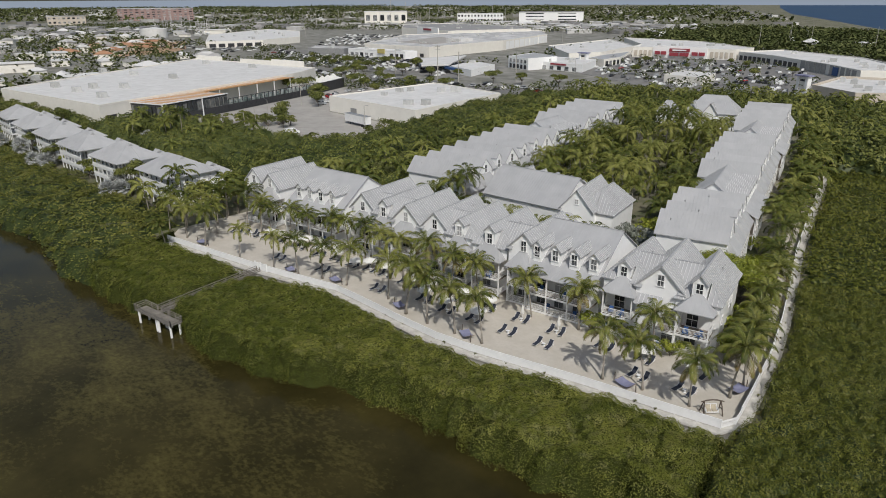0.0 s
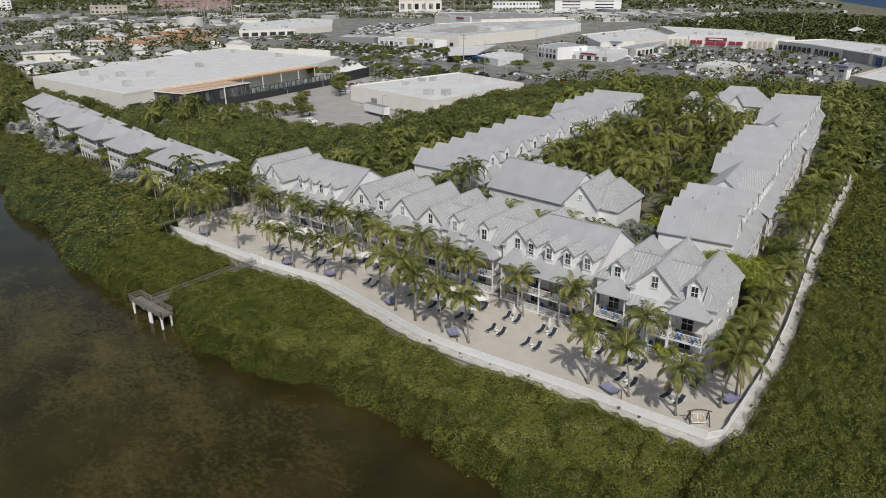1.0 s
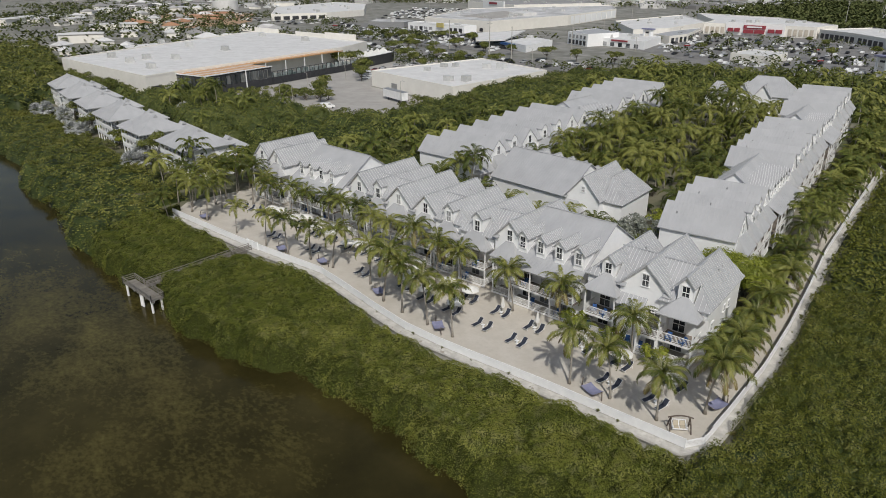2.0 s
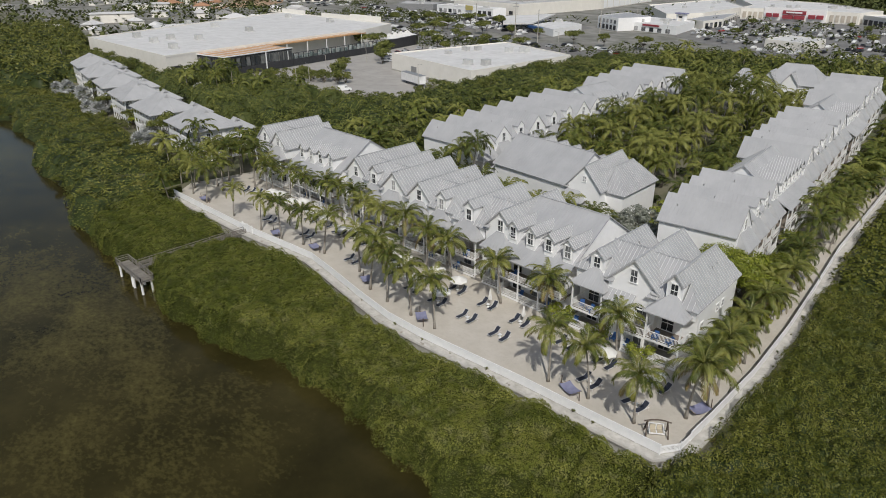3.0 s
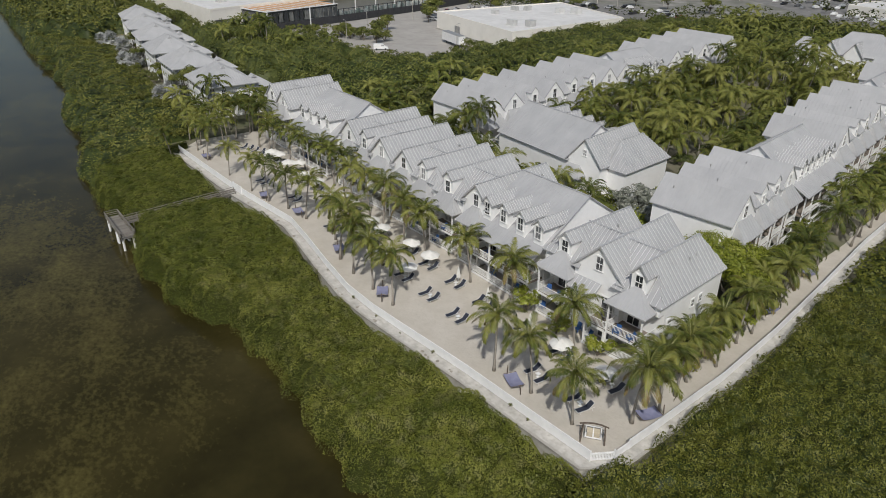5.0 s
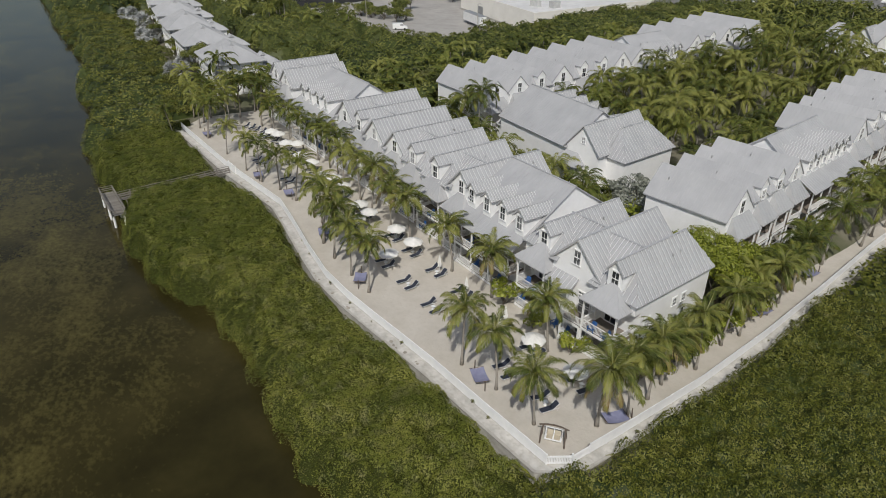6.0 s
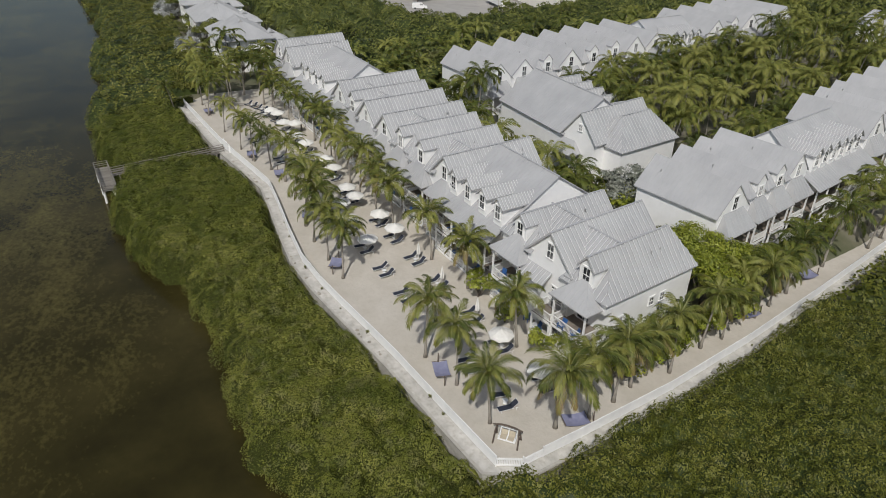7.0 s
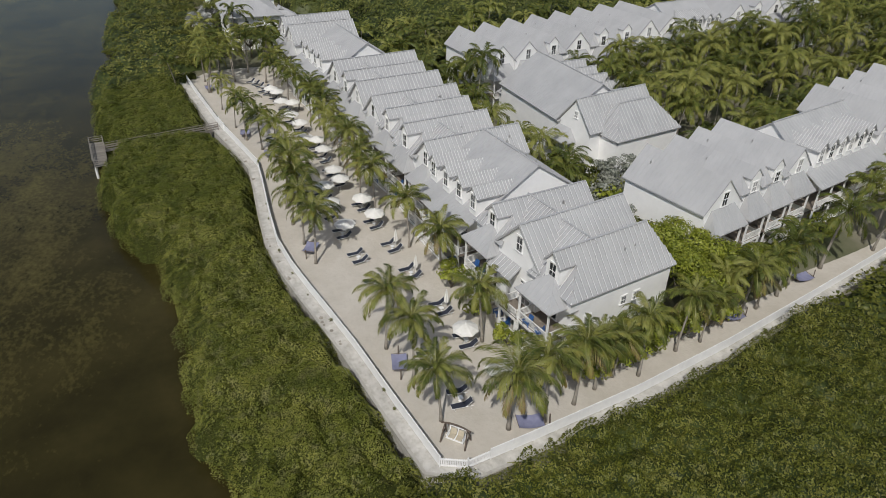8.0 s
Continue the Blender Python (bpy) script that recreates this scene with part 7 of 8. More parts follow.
EARTH = material("bare orange earth", [(0.30, 0.19, 0.11), (0.40, 0.26, 0.16), (0.46, 0.34, 0.23)], 14.0, 0.95, second=((0.20, 0.17, 0.10), 6.0, 0.5))
solo("bare_earth", Geo().prism([(-800, 366), (-690, 334), (-597, 308), (-604, 372), (-634, 408), (-752, 484), (-842, 456)], LAND_Z - 0.2, LAND_Z + 0.1), EARTH, "bare orange earth of a building plot", "ground", "structure")
for k, (x, y, a, n) in enumerate(((-700, 392, 28, 34), (-742, 430, 30, 40), (-655, 372, 24, 26))):
    shed = thing("site_shed", pose(x, y, LAND_Z, 0, 0, a), "long low shed with a rust-brown roof on bare earth", "shed", "sheds on the plot")
    part("wall", Geo().box(-n / 2, -5, 0, n / 2, 5, 3.4), STUCCO_TAN, shed)
    part("roof", Geo().add([(-n / 2 - 0.5, -5.6, 3.3), (n / 2 + 0.5, -5.6, 3.3), (n / 2 + 0.5, 5.6, 3.3), (-n / 2 - 0.5, 5.6, 3.3), (-n / 2 - 0.5, 0, 5.2), (n / 2 + 0.5, 0, 5.2)], [(0, 1, 5, 4), (2, 3, 4, 5), (0, 4, 3), (1, 2, 5), (3, 2, 1, 0)]), TILE_ROOF, shed)


def sailboat():
    """Laid-up sailing boat: a pointed hull, a cabin and a tall mast with a boom."""
    ob = thing("sailing_boat", Matrix(), "white sailing boat with a tall bare mast in the yard", "boat", "laid-up sailing boats")
    ring = [(-6, -1.3), (2, -1.9), (6.5, 0), (2, 1.9), (-6, 1.3)]
    v = [(x, y, 2.6) for x, y in ring] + [(x * 0.8, y * 0.35, 0.3) for x, y in ring]
    part("hull", Geo().add(v, [(0, 1, 2, 3, 4), (9, 8, 7, 6, 5)] + [(i, 5 + i, 5 + (i + 1) % 5, (i + 1) % 5) for i in range(5)]), FENCE_WHITE, ob)
    part("cabin", Geo().box(-3, -1, 2.6, 2, 1, 3.4), FENCE_WHITE, ob)
    part("mast", Geo().tube([(0.6, 0, 2.6), (0.6, 0, 20)], [0.2, 0.14], 6), FLAT_ROOF, ob)
    part("boom", Geo().tube([(0.6, 0, 4.4), (-5, 0, 4.6)], [0.14, 0.12], 6), STEEL, ob)
    return ob


boat = sailboat()
boat.matrix_basis = pose(-905, 500, LAND_Z, 0, 0, 40)
q = random.Random(81)
for k in range(26):
    u, w = q.random(), q.random()
    copy_thing(boat, pose(-900 + 90 * u - 190 * w, 505 + 70 * u + 150 * w, LAND_Z, 0, 0, q.uniform(0, 360)) @ Matrix.Scale(q.uniform(0.8, 1.25), 4))


def office(name, c, size, h, turn, wall, label, rows, cols):
    ob = thing(name, pose(*c, 0, 0, 0, turn), label, "office block")
    w, d = size
    part("wall", Geo().box(-w / 2, -d / 2, -0.3, w / 2, d / 2, h), wall, ob)
    part("roof", Geo().box(-w / 2 - 0.5, -d / 2 - 0.5, h, w / 2 + 0.5, d / 2 + 0.5, h + 0.8), TOWN_ROOF, ob)
    for i in range(rows):
        for j in range(cols):
            z = h * (i + 0.35) / rows
            x = -w / 2 + (j + 0.22) * w / cols
            part("window", Geo().box(x, -d / 2 - 0.1, z, x + w / cols * 0.55, -d / 2 + 0.1, z + h / rows * 0.42), GLASS, ob)
    return ob


office("civic_block", (-885, 995), (78, 40), 24, 40, STUCCO, "tall plain cream block with few windows", 1, 6)
office("white_office", (-812, 1200), (92, 30), 17, 35, WHITE, "white office building with blue window frames", 2, 14)
office("striped_office", (-650, 1200), (120, 30), 21, 30, WHITE, "long white office building with dark bands", 4, 2)
office("pink_flats", (-1600, 960), (170, 30), 27, 62, PINK, "pink apartment building of five storeys", 5, 14)
office("far_flats", (-1900, 620), (60, 30), 30, 70, WHITE, "white apartment building far off", 5, 6)
office("tan_block", (-1500, 700), (70, 40), 16, 62, STUCCO_TAN, "tan building beyond the road", 2, 8)
tank = thing("storage_tank", pose(-870, 515, 0), "round white storage tank", "tank")
part("shell", Geo().tube([(0, 0, -0.2), (0, 0, 11), (0, 0, 13)], [17, 17, 1], 32), FLAT_ROOF, tank, smooth=False)


# ---- vehicles ----
def car(paint, label, kind=0):
    """Parked car along +x: shaped body, glass house, roof, wheels."""
    ob = thing("car", Matrix(), label, "car", "parked cars")
    hh = (1.0, 1.25, 1.1)[kind]
    prof = [(-2.25, 0.3), (-2.25, 0.85), (-1.2, 0.95), (0.9, 0.97), (2.1, 0.8), (2.25, 0.55), (2.25, 0.3)]
    g = Geo()
    n = len(prof)
    g.add([(x, -0.88, z) for x, z in prof] + [(x, 0.88, z) for x, z in prof], [tuple(range(n)), tuple(reversed(range(n, 2 * n)))] + [(i, n + i, n + (i + 1) % n, (i + 1) % n) for i in range(n)])
    part("body", g, paint, ob)
    top = 0.9 + hh * 0.55
    back = (-1.6, -2.1, -1.0)[kind]
    g = Geo()
    a = [(back, 0.9), (back + 0.4, top), (0.4, top), (1.05, 0.9)]
    g.add([(x, -0.8 + (0.14 if z > 1 else 0), z) for x, z in a] + [(x, 0.8 - (0.14 if z > 1 else 0), z) for x, z in a], [(0, 1, 2, 3), (7, 6, 5, 4), (0, 4, 5, 1), (1, 5, 6, 2), (2, 6, 7, 3)])
    part("glass_house", g, GLASS, ob)
    part("roof", Geo().box(back + 0.38, -0.68, top - 0.01, 0.42, 0.68, top + 0.05), paint, ob)
    for x in (-1.35, 1.4):
        for y in (-0.82, 0.82):
            part("wheel", WHEEL, TYRE, ob, m=pose(x, y, 0.33, 90, 0, 0))
    return ob


WHEEL = Geo().tube([(0, 0, -0.1), (0, 0, 0.1)], [0.33, 0.33], 10).mesh("wheel", TYRE)
words = ("white", "silver", "black", "dark red", "dark blue", "grey")
cars = [car(CAR_PAINTS[i], words[i] + (" car", " tall wagon", " pick-up")[i % 3] + " parked in the lot", i % 3) for i in range(6)]
q = random.Random(17)
places = []
for k in range(8):
    for j in range(11):
        if q.random() < 0.42:
            s = j / 11
            x = -214 + 120 * s + 5 * k * 0.4
            y = 530 - 15 * k + (k % 2) * 5.5 - 3 * s
            if inside([(-232, 442), (-140, 376), (-64, 376), (-62, 420), (-90, 530), (-226, 540)], np.array([x]), np.array([y]))[0]:
                places.append((x + q.uniform(-1, 1), y, q.choice((82, 98, 262))))
for k in range(14):
    p = Vector((-520, 440)).lerp(Vector((-290, 362)), q.random())
    places.append((p.x + q.uniform(-6, 6), p.y + q.uniform(-24, 34), q.choice((30, 120, 210))))
for k in range(10):
    s = q.random()
    places.append((-400 + 420 * s, 326 + q.uniform(-8, 8) - 10 * s + 30 * max(0, s - 0.75), q.choice((4, 184))))
for k in range(14):
    places.append((q.uniform(-262, -232), q.uniform(236, 285), q.choice((20, 110, 200))))
places += [(-240, 222, 15), (-243, 228, 15), (-262, 262, 100), (-258, 268, 100), (-160, 322, 4), (-151, 322.5, 4)]
for i, (x, y, t) in enumerate(places):
    m = pose(x, y, 0.0, 0, 0, t)
    if i < 6:
        cars[i].matrix_basis = m
    else:
        copy_thing(cars[q.choice((0, 0, 0, 1, 1, 2, 2, 3, 4, 5, 5))], m)
van = thing("delivery_van", pose(-194.5, 164.5, 0, 0, 0, 62), "white delivery van parked in the yard", "van")
prof = [(-2.6, 0.35), (-2.65, 1.9), (-2.3, 2.15), (0.9, 2.15), (1.6, 1.35), (2.5, 1.1), (2.65, 0.6), (2.6, 0.35)]
g = Geo()
n = len(prof)
g.add([(x, -0.98, z) for x, z in prof] + [(x, 0.98, z) for x, z in prof], [tuple(range(n)), tuple(reversed(range(n, 2 * n)))] + [(i, n + i, n + (i + 1) % n, (i + 1) % n) for i in range(n)])
part("body", g, CAR_PAINTS[0], van)
part("windscreen", Geo().slab([(0.95, -0.85, 2.13), (1.62, -0.85, 1.40), (1.62, 0.85, 1.40), (0.95, 0.85, 2.13)], -0.03), GLASS, van)
for y in (-0.985, 0.965):
    part("side_window", Geo().box(0.1, y, 1.35, 1.15, y + 0.02, 1.9), GLASS, van)
for x in (-1.6, 1.6):
    for y in (-0.9, 0.9):
        part("wheel", WHEEL, TYRE, van, m=pose(x, y, 0.33, 90, 0, 0))
trailer = thing("box_trailer", pose(-187, 191.5, 0, 0, 0, -12), "long white box trailer parked at the store", "trailer")
part("box", Geo().box(-7.2, -1.3, 1.15, 7.2, 1.3, 4.1), CAR_PAINTS[0], trailer)
part("roof", Geo().box(-7.25, -1.32, 4.1, 7.25, 1.32, 4.2), STEEL, trailer)
part("chassis", Geo().box(-6.8, -0.6, 0.8, 6.8, 0.6, 1.15), DARK, trailer)
for x in (4.2, 5.5):
    for y in (-1.0, 1.0):
        part("wheel", WHEEL, TYRE, trailer, m=pose(x, y, 0.45, 90, 0, 0) @ Matrix.Scale(1.4, 4))
part("landing_leg", Geo().box(-4.2, -0.9, 0, -4.0, -0.7, 0.9), DARK, trailer)
part("landing_leg", Geo().box(-4.2, 0.7, 0, -4.0, 0.9, 0.9), DARK, trailer)
shed = thing("cargo_container", pose(-254.5, 137.5, 0, 0, 0, 10), "pale grey cargo container beside the warehouse", "container")
part("box", Geo().box(-1.3, -6, 0.05, 1.3, 6, 2.7), STEEL, shed)
for y in (-5.9, 5.9):
    part("end_frame", Geo().box(-1.36, y - 0.1, 0, 1.36, y + 0.1, 2.78), FENCE_WHITE, shed)


# ---- lamp posts ----
def lamp_post():
    ob = thing("lamp_post", Matrix(), "tall grey lamp post with one arm", "lamp post", "lamp posts")
    part("pole", Geo().tube([(0, 0, -0.3), (0, 0, 9)], [0.14, 0.09], 8), CONCRETE, ob)
    part("arm", Geo().tube([(0, 0, 8.9), (0.6, 0, 9.2), (1.5, 0, 9.25)], [0.06, 0.05, 0.04], 6), STEEL, ob)
    part("head", Geo().box(1.3, -0.16, 9.16, 2.0, 0.16, 9.28), STEEL, ob)
    return ob


lp = lamp_post()
lp.matrix_basis = pose(-178, 186, 0)
q = random.Random(21)
for x, y in [(-207, 158), (-222, 176), (-245, 214), (-203, 150), (-330, 290), (-270, 300), (-210, 312), (-120, 322), (-60, 330)] + [(q.uniform(-240, -70), q.uniform(400, 530)) for _ in range(10)] + [(q.uniform(-900, -280), q.uniform(350, 900)) for _ in range(16)] + [(q.uniform(-300, 60), q.uniform(620, 1100)) for _ in range(6)]:
    copy_thing(lp, pose(x, y, LAND_Z, 0, 0, q.uniform(0, 360)) @ Matrix.Scale(1.0 + 0.5 * (y > 600), 4))


# ---- town houses and far woods ----
def town_house(w, d, h, roof_h, roof, label):
    ob = thing("town_house", Matrix(), label, "house", "houses of the town")
    part("wall", Geo().box(-w / 2, -d / 2, -0.3, w / 2, d / 2, h), STUCCO, ob)
    b = max(0.2, w / 2 - d / 2)
    o = 0.6
    A, B, C, D = (-w / 2 - o, -d / 2 - o, h), (w / 2 + o, -d / 2 - o, h), (w / 2 + o, d / 2 + o, h), (-w / 2 - o, d / 2 + o, h)
    p, q2 = (-b, 0, h + roof_h), (b, 0, h + roof_h)
    part("roof", Geo().add([A, B, C, D, p, q2], [(0, 1, 5, 4), (1, 2, 5), (2, 3, 4, 5), (3, 0, 4), (3, 2, 1, 0)]), roof, ob)
    return ob


SITES = [W_POLY, F_POLY, [(-290, 140), (-150, 140), (-155, 300), (-290, 300)], [(-275, 360), (30, 360), (10, 610), (-275, 660)], [(-620, 350), (-280, 345), (-320, 880), (-620, 880)], [(-420, 280), (100, 280), (100, 372), (-420, 360)],
         [(-850, 440), (-540, 440), (-540, 760), (-850, 760)], [(-345, 100), (-100, 95), (-100, 150), (-345, 145)], BELT, BELT_NORTH, [(-340, 60), (120, 60), (60, 250), (-60, 320), (-160, 300)]]
kinds = [town_house(11, 8, 3.4, 2.4, TOWN_ROOF, "small house with a pale hipped roof"), town_house(15, 9, 3.6, 2.6, TOWN_ROOF, "long house with a pale hipped roof"), town_house(13, 10, 6.0, 2.6, TOWN_ROOF, "two-storey house with a pale roof"),
         town_house(24, 14, 5.0, 0.8, FLAT_ROOF, "broad low building with a flat white roof"), town_house(14, 11, 4.0, 2.8, TILE_ROOF, "house with an orange tile roof")]
town = spots([(-720, 130), (-345, 150), (-420, 280), (-900, 760), (-1100, 520)], 26, 41, SITES)[:64] + spots([(-1000, 780), (-700, 900), (-440, 900), (-330, 760), (-260, 760), (-330, 1150), (-700, 1300)], 40, 42, SITES)[:62] + [(-120, 720), (-80, 760), (-150, 800), (-40, 700)]
scatter(kinds[:4], town, 43, 0.85, 1.25)
kinds[4].matrix_basis = pose(-628, 330, LAND_Z, 0, 0, 20)
tiles = [(-667, 300), (-640, 296), (-590, 300)]
for i, (x, y) in enumerate(tiles):
    copy_thing(kinds[4], pose(x, y, LAND_Z, 0, 0, 30 * i) @ Matrix.Scale(1.0, 4))
cells = spots([(-2400, 420), (-900, 330), (-700, 1300), (-200, 1250), (-300, 1600), (-800, 3000), (-2600, 3000), (-3300, 1300)], 92, 44, [])
far_roofs = Geo()
q = random.Random(45)
for x, y in cells[:420] + spots([(-1000, 760), (-700, 890), (-440, 890), (-330, 760), (-300, 1150), (-700, 1300)], 38, 46, SITES)[:170] + spots([(-1300, 420), (-860, 420), (-860, 760), (-1100, 900)], 42, 47, SITES)[:70]:
    w, d, h, a = q.uniform(12, 40), q.uniform(10, 22), q.uniform(3.5, 7), q.uniform(0, 3)
    m = pose(x, y, LAND_Z, 0, 0, math.degrees(a))
    far_roofs.box(-w / 2, -d / 2, 0, w / 2, d / 2, h, m)
solo("far_town", far_roofs, FAR_ROOF, "pale roofs of the town far off", "town", "stuff")


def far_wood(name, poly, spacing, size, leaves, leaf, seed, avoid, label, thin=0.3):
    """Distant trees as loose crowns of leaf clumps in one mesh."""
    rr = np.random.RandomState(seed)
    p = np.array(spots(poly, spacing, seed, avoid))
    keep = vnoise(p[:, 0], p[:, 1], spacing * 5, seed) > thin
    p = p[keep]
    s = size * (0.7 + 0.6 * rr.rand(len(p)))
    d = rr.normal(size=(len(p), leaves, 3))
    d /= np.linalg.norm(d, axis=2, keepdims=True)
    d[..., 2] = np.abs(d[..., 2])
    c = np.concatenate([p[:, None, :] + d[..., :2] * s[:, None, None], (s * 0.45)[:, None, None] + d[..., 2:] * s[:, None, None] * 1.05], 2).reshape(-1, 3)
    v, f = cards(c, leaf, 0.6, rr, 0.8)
    return solo(name, np_mesh(name, v, f, HAZED_LEAF), HAZED_LEAF, label, "trees", "stuff")


ROADS = SITES[:8]
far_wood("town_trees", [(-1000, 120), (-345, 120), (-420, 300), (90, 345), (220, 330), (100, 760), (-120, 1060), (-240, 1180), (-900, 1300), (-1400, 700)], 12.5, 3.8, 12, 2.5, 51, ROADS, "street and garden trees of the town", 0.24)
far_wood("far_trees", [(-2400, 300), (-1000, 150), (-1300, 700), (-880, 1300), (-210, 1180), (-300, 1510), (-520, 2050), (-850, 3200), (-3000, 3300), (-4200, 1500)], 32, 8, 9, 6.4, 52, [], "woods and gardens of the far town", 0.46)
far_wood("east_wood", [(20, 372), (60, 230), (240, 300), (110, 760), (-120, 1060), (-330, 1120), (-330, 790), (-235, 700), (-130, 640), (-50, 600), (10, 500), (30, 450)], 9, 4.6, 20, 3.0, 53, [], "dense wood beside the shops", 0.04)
canopy("shore_wood", "low green wood along the shore beyond the houses", poly_area([(-470, 76), (-300, 68), (-262, 84), (-282, 98), (-262, 112), (-345, 126), (-420, 150), (-520, 170)]), wood_height, 2.6, 0.95, (-522, 66, -260, 172), 57, 1.8, SHORE_LEAF, 3.0, 0.5, under=LEAF_DEEP)
lot_trees = [(-150, 470), (-190, 500), (-120, 500), (-100, 440), (-215, 470), (-170, 430), (-135, 520), (-85, 470), (-236, 216), (-226, 222), (-240, 260), (-300, 355), (-340, 350), (-370, 356), (-270, 345), (-250, 300), (-240, 306), (-285, 312), (-315, 330), (-400, 380), (-440, 400), (-222, 182), (-214, 176), (-206, 170), (-229, 190)]
scatter([tree("yard_bush", 4.6, 3.4, 141, LEAF, 0.42, 900, "broad dense bush at the edge of the yard", "bushes of the yard", False, 10)],
        [(-228, 169), (-223, 170.4), (-218, 171.6), (-213, 173.6), (-208, 175), (-225, 165.5), (-220, 167), (-231, 172), (-214, 169), (-240, 160), (-244, 156), (-236, 157), (-232, 161), (-204, 150), (-196, 150), (-186, 149), (-178, 148), (-172, 152), (-210, 152), (-218, 152), (-226, 152), (-166, 160), (-165, 168), (-166, 178), (-166, 188)], 142, 0.85, 1.25)
scatter([tree("wall_bush", 7.4, 3.4, 151, LEAF, 0.46, 900, "dense dark bush along the warehouse wall", "bushes along the warehouse", False, 10)],
        [(-356 + 3.9 * k, 122.4 + 3.0 * math.sin(2.3 * k)) for k in range(24)], 152, 0.75, 1.2)
scatter([tree("street_tree", 6.0, 3.6, 95, LEAF, 0.6, 700, "rounded street tree in the parking lot", "street trees")], lot_trees, 54, 0.9, 1.3)
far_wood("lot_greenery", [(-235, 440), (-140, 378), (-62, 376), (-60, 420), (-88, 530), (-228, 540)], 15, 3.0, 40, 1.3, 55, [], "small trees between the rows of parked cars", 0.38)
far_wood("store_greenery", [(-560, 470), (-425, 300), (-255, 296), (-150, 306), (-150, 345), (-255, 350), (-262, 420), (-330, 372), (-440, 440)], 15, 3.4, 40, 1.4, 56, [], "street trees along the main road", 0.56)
SHOPS = [[(-345, 350), (-240, 350), (-200, 418), (-200, 472), (-262, 475), (-345, 445)], W_POLY, F_POLY, [(-322, 592), (-237, 510), (-120, 545), (-120, 650), (-300, 650)], [(-143, 395), (-115, 395), (-115, 430), (-143, 432)], [(-515, 600), (-445, 436), (-362, 434), (-350, 566), (-372, 700), (-440, 800), (-650, 890), (-697, 815)],
         [(-765, 516), (-625, 420), (-595, 480), (-612, 550), (-727, 650), (-825, 670)], [(-65, 366), (25, 366), (20, 445), (-65, 440)], [(-515, 410), (-410, 410), (-430, 476), (-515, 476)]]
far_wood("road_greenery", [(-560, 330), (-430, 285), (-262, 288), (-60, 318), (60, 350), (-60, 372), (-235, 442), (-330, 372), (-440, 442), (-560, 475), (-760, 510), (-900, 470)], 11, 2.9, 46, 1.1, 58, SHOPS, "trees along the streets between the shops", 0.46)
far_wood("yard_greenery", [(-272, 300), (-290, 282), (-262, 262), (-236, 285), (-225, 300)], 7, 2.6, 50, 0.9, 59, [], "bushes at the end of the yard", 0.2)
CAR_MIX = material("mixed car paint", [(0.02, 0.02, 0.022), (0.30, 0.31, 0.32), (0.70, 0.70, 0.69), (0.75, 0.75, 0.74)], 400.0, 0.3, island=0.75)
rows = Geo()
q = random.Random(61)
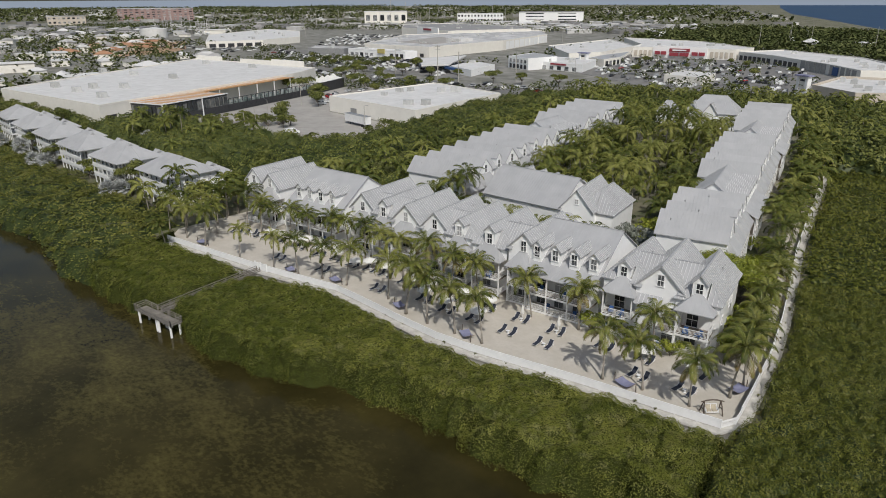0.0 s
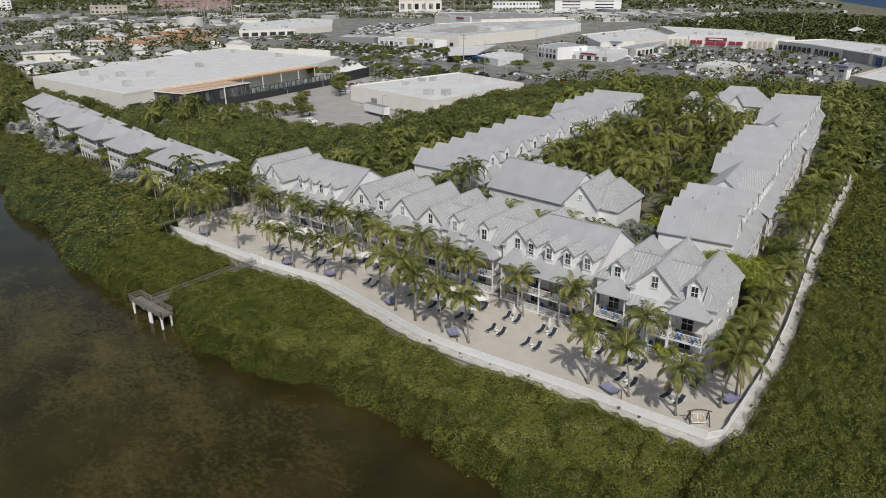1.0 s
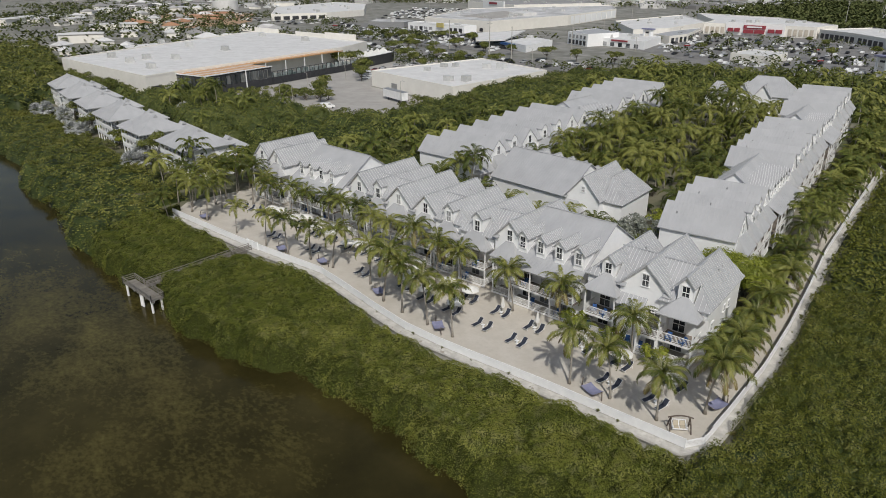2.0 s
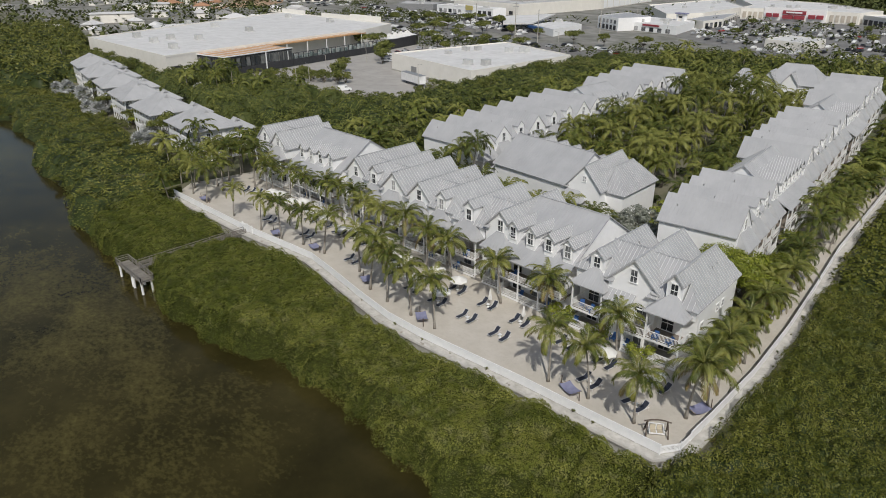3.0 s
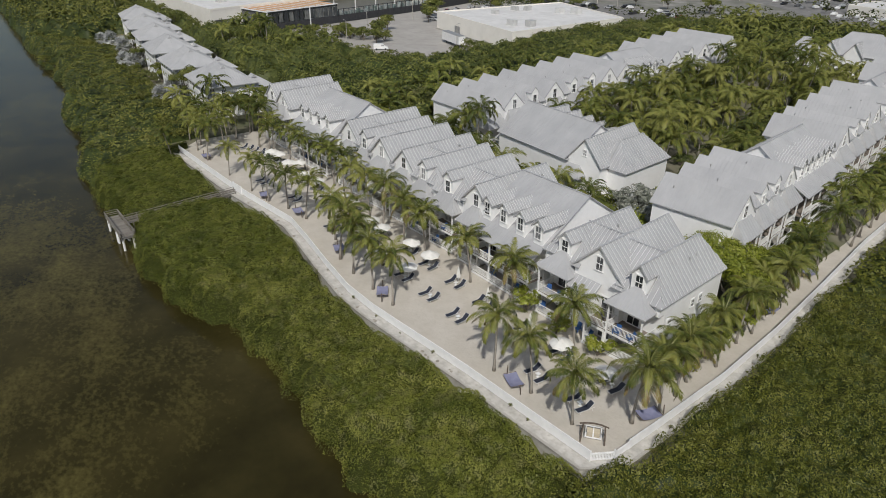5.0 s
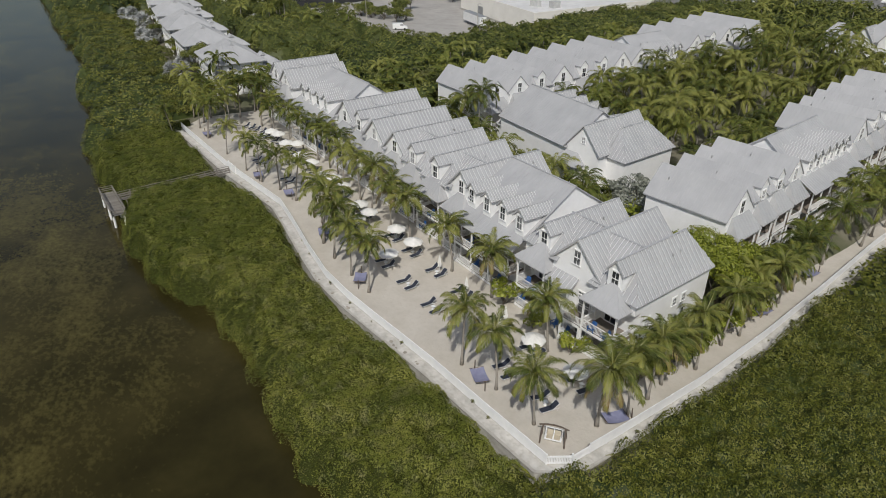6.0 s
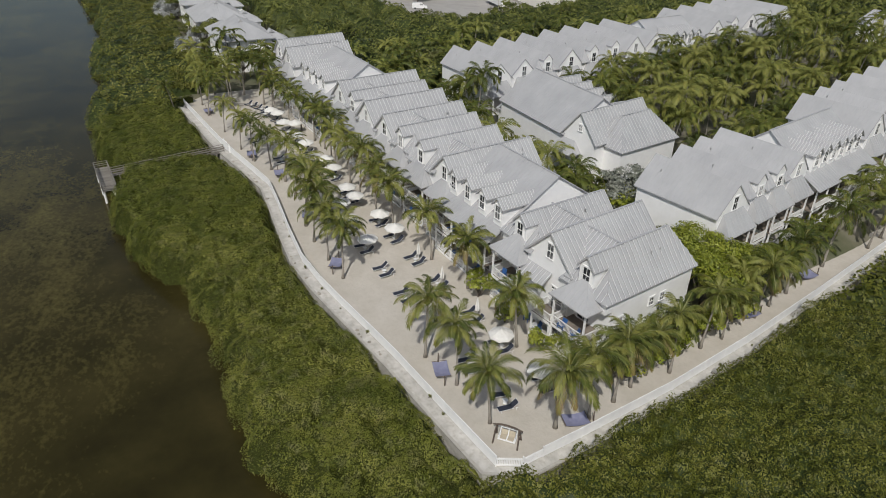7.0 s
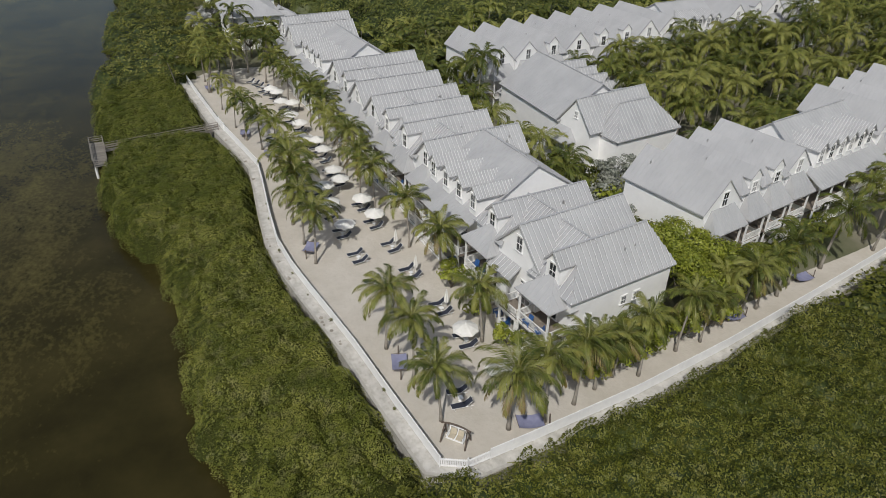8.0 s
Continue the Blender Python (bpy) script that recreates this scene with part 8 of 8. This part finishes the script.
for poly, n in (([(-232, 445), (-140, 380), (-64, 378), (-62, 420), (-90, 532), (-226, 540)], 230), ([(-550, 456), (-425, 356), (-300, 354), (-262, 350), (-300, 430), (-350, 434), (-444, 432), (-480, 424)], 330), ([(-900, 420), (-560, 400), (-540, 440), (-600, 470), (-625, 415), (-760, 500)], 110), ([(-600, 560), (-520, 480), (-520, 600), (-500, 660), (-610, 715), (-700, 700)], 240),
                ([(-420, 305), (-262, 296), (-150, 310), (-60, 322), (-60, 336), (-262, 326), (-420, 345)], 90), ([(-860, 950), (-560, 860), (-440, 880), (-600, 1150)], 90)):
    made = 0
    while made < n:
        x, y = q.uniform(min(p[0] for p in poly), max(p[0] for p in poly)), q.uniform(min(p[1] for p in poly), max(p[1] for p in poly))
        x, y = round(x / 2.9) * 2.9, round(y / 8.0) * 8.0
        if inside(poly, np.array([x]), np.array([y]))[0]:
            m = pose(x + q.uniform(-0.3, 0.3), y + q.uniform(-1.5, 1.5), 0, 0, 0, q.choice((86, 92, 268)))
            prof = [(-2.2, 0.25), (-2.2, 0.85), (-1.5, 0.95), (-1.0, 1.45), (0.5, 1.45), (1.1, 0.95), (2.1, 0.8), (2.2, 0.25)]
            k = len(prof)
            rows.add([m @ Vector((a, -0.85, b)) for a, b in prof] + [m @ Vector((a, 0.85, b)) for a, b in prof], [tuple(range(k)), tuple(reversed(range(k, 2 * k)))] + [(i, k + i, k + (i + 1) % k, (i + 1) % k) for i in range(k)])
            made += 1
solo("distant_cars", rows, CAR_MIX, "hundreds of parked cars in far lots", "cars", "stuff")

# ---- shade trees and tall poles round the main road ----
shade_kinds = [tree("shade_tree", 8.0, 5.5, 101 + i, LEAF, 0.75, 1100, "broad shade tree by the parked cars", "shade trees by the road") for i in range(2)]
scatter(shade_kinds, [(-357, 359), (-273, 279), (-324, 343), (-334, 375), (-265, 297), (-304, 371), (-274, 348), (-347, 400), (-249, 345), (-219, 338), (-308, 303), (-202, 342), (-278, 246), (-287, 243), (-250, 228), (-236, 283), (-300, 330), (-380, 345),
                      (-315, 322), (-290, 340), (-262, 275), (-395, 322), (-180, 345), (-225, 300), (-243, 222)], 55, 0.8, 1.2)
pole = thing("power_pole", Matrix(), "tall pale concrete power pole with crossarms", "power pole", "power poles")
part("pole", Geo().tube([(0, 0, -0.5), (0, 0, 22)], [0.32, 0.18], 8), CONCRETE, pole)
for z in (19.5, 21.0):
    part("crossarm", Geo().box(-1.6, -0.1, z, 1.6, 0.1, z + 0.2), STEEL, pole)
q = random.Random(71)
pole.matrix_basis = pose(-242, 315, 0, 0, 0, 20)
for x, y, s in [(-238, 330, 0.8), (-212, 352, 0.8), (-300, 345, 0.8), (-836, 953, 2.4), (-948, 1127, 1.8), (-976, 1192, 1.8), (-867, 854, 1.3), (-902, 835, 1.3), (-866, 908, 1.3), (-903, 1149, 1.5)] + [(q.uniform(-980, -700), q.uniform(760, 1150), q.uniform(0.9, 1.5)) for _ in range(14)] + [(q.uniform(-180, 60), q.uniform(600, 900), 1.0) for _ in range(5)]:
    copy_thing(pole, pose(x, y, 0, 0, 0, q.uniform(0, 180)) @ Matrix.Diagonal((s ** 0.5, s ** 0.5, s, 1)))
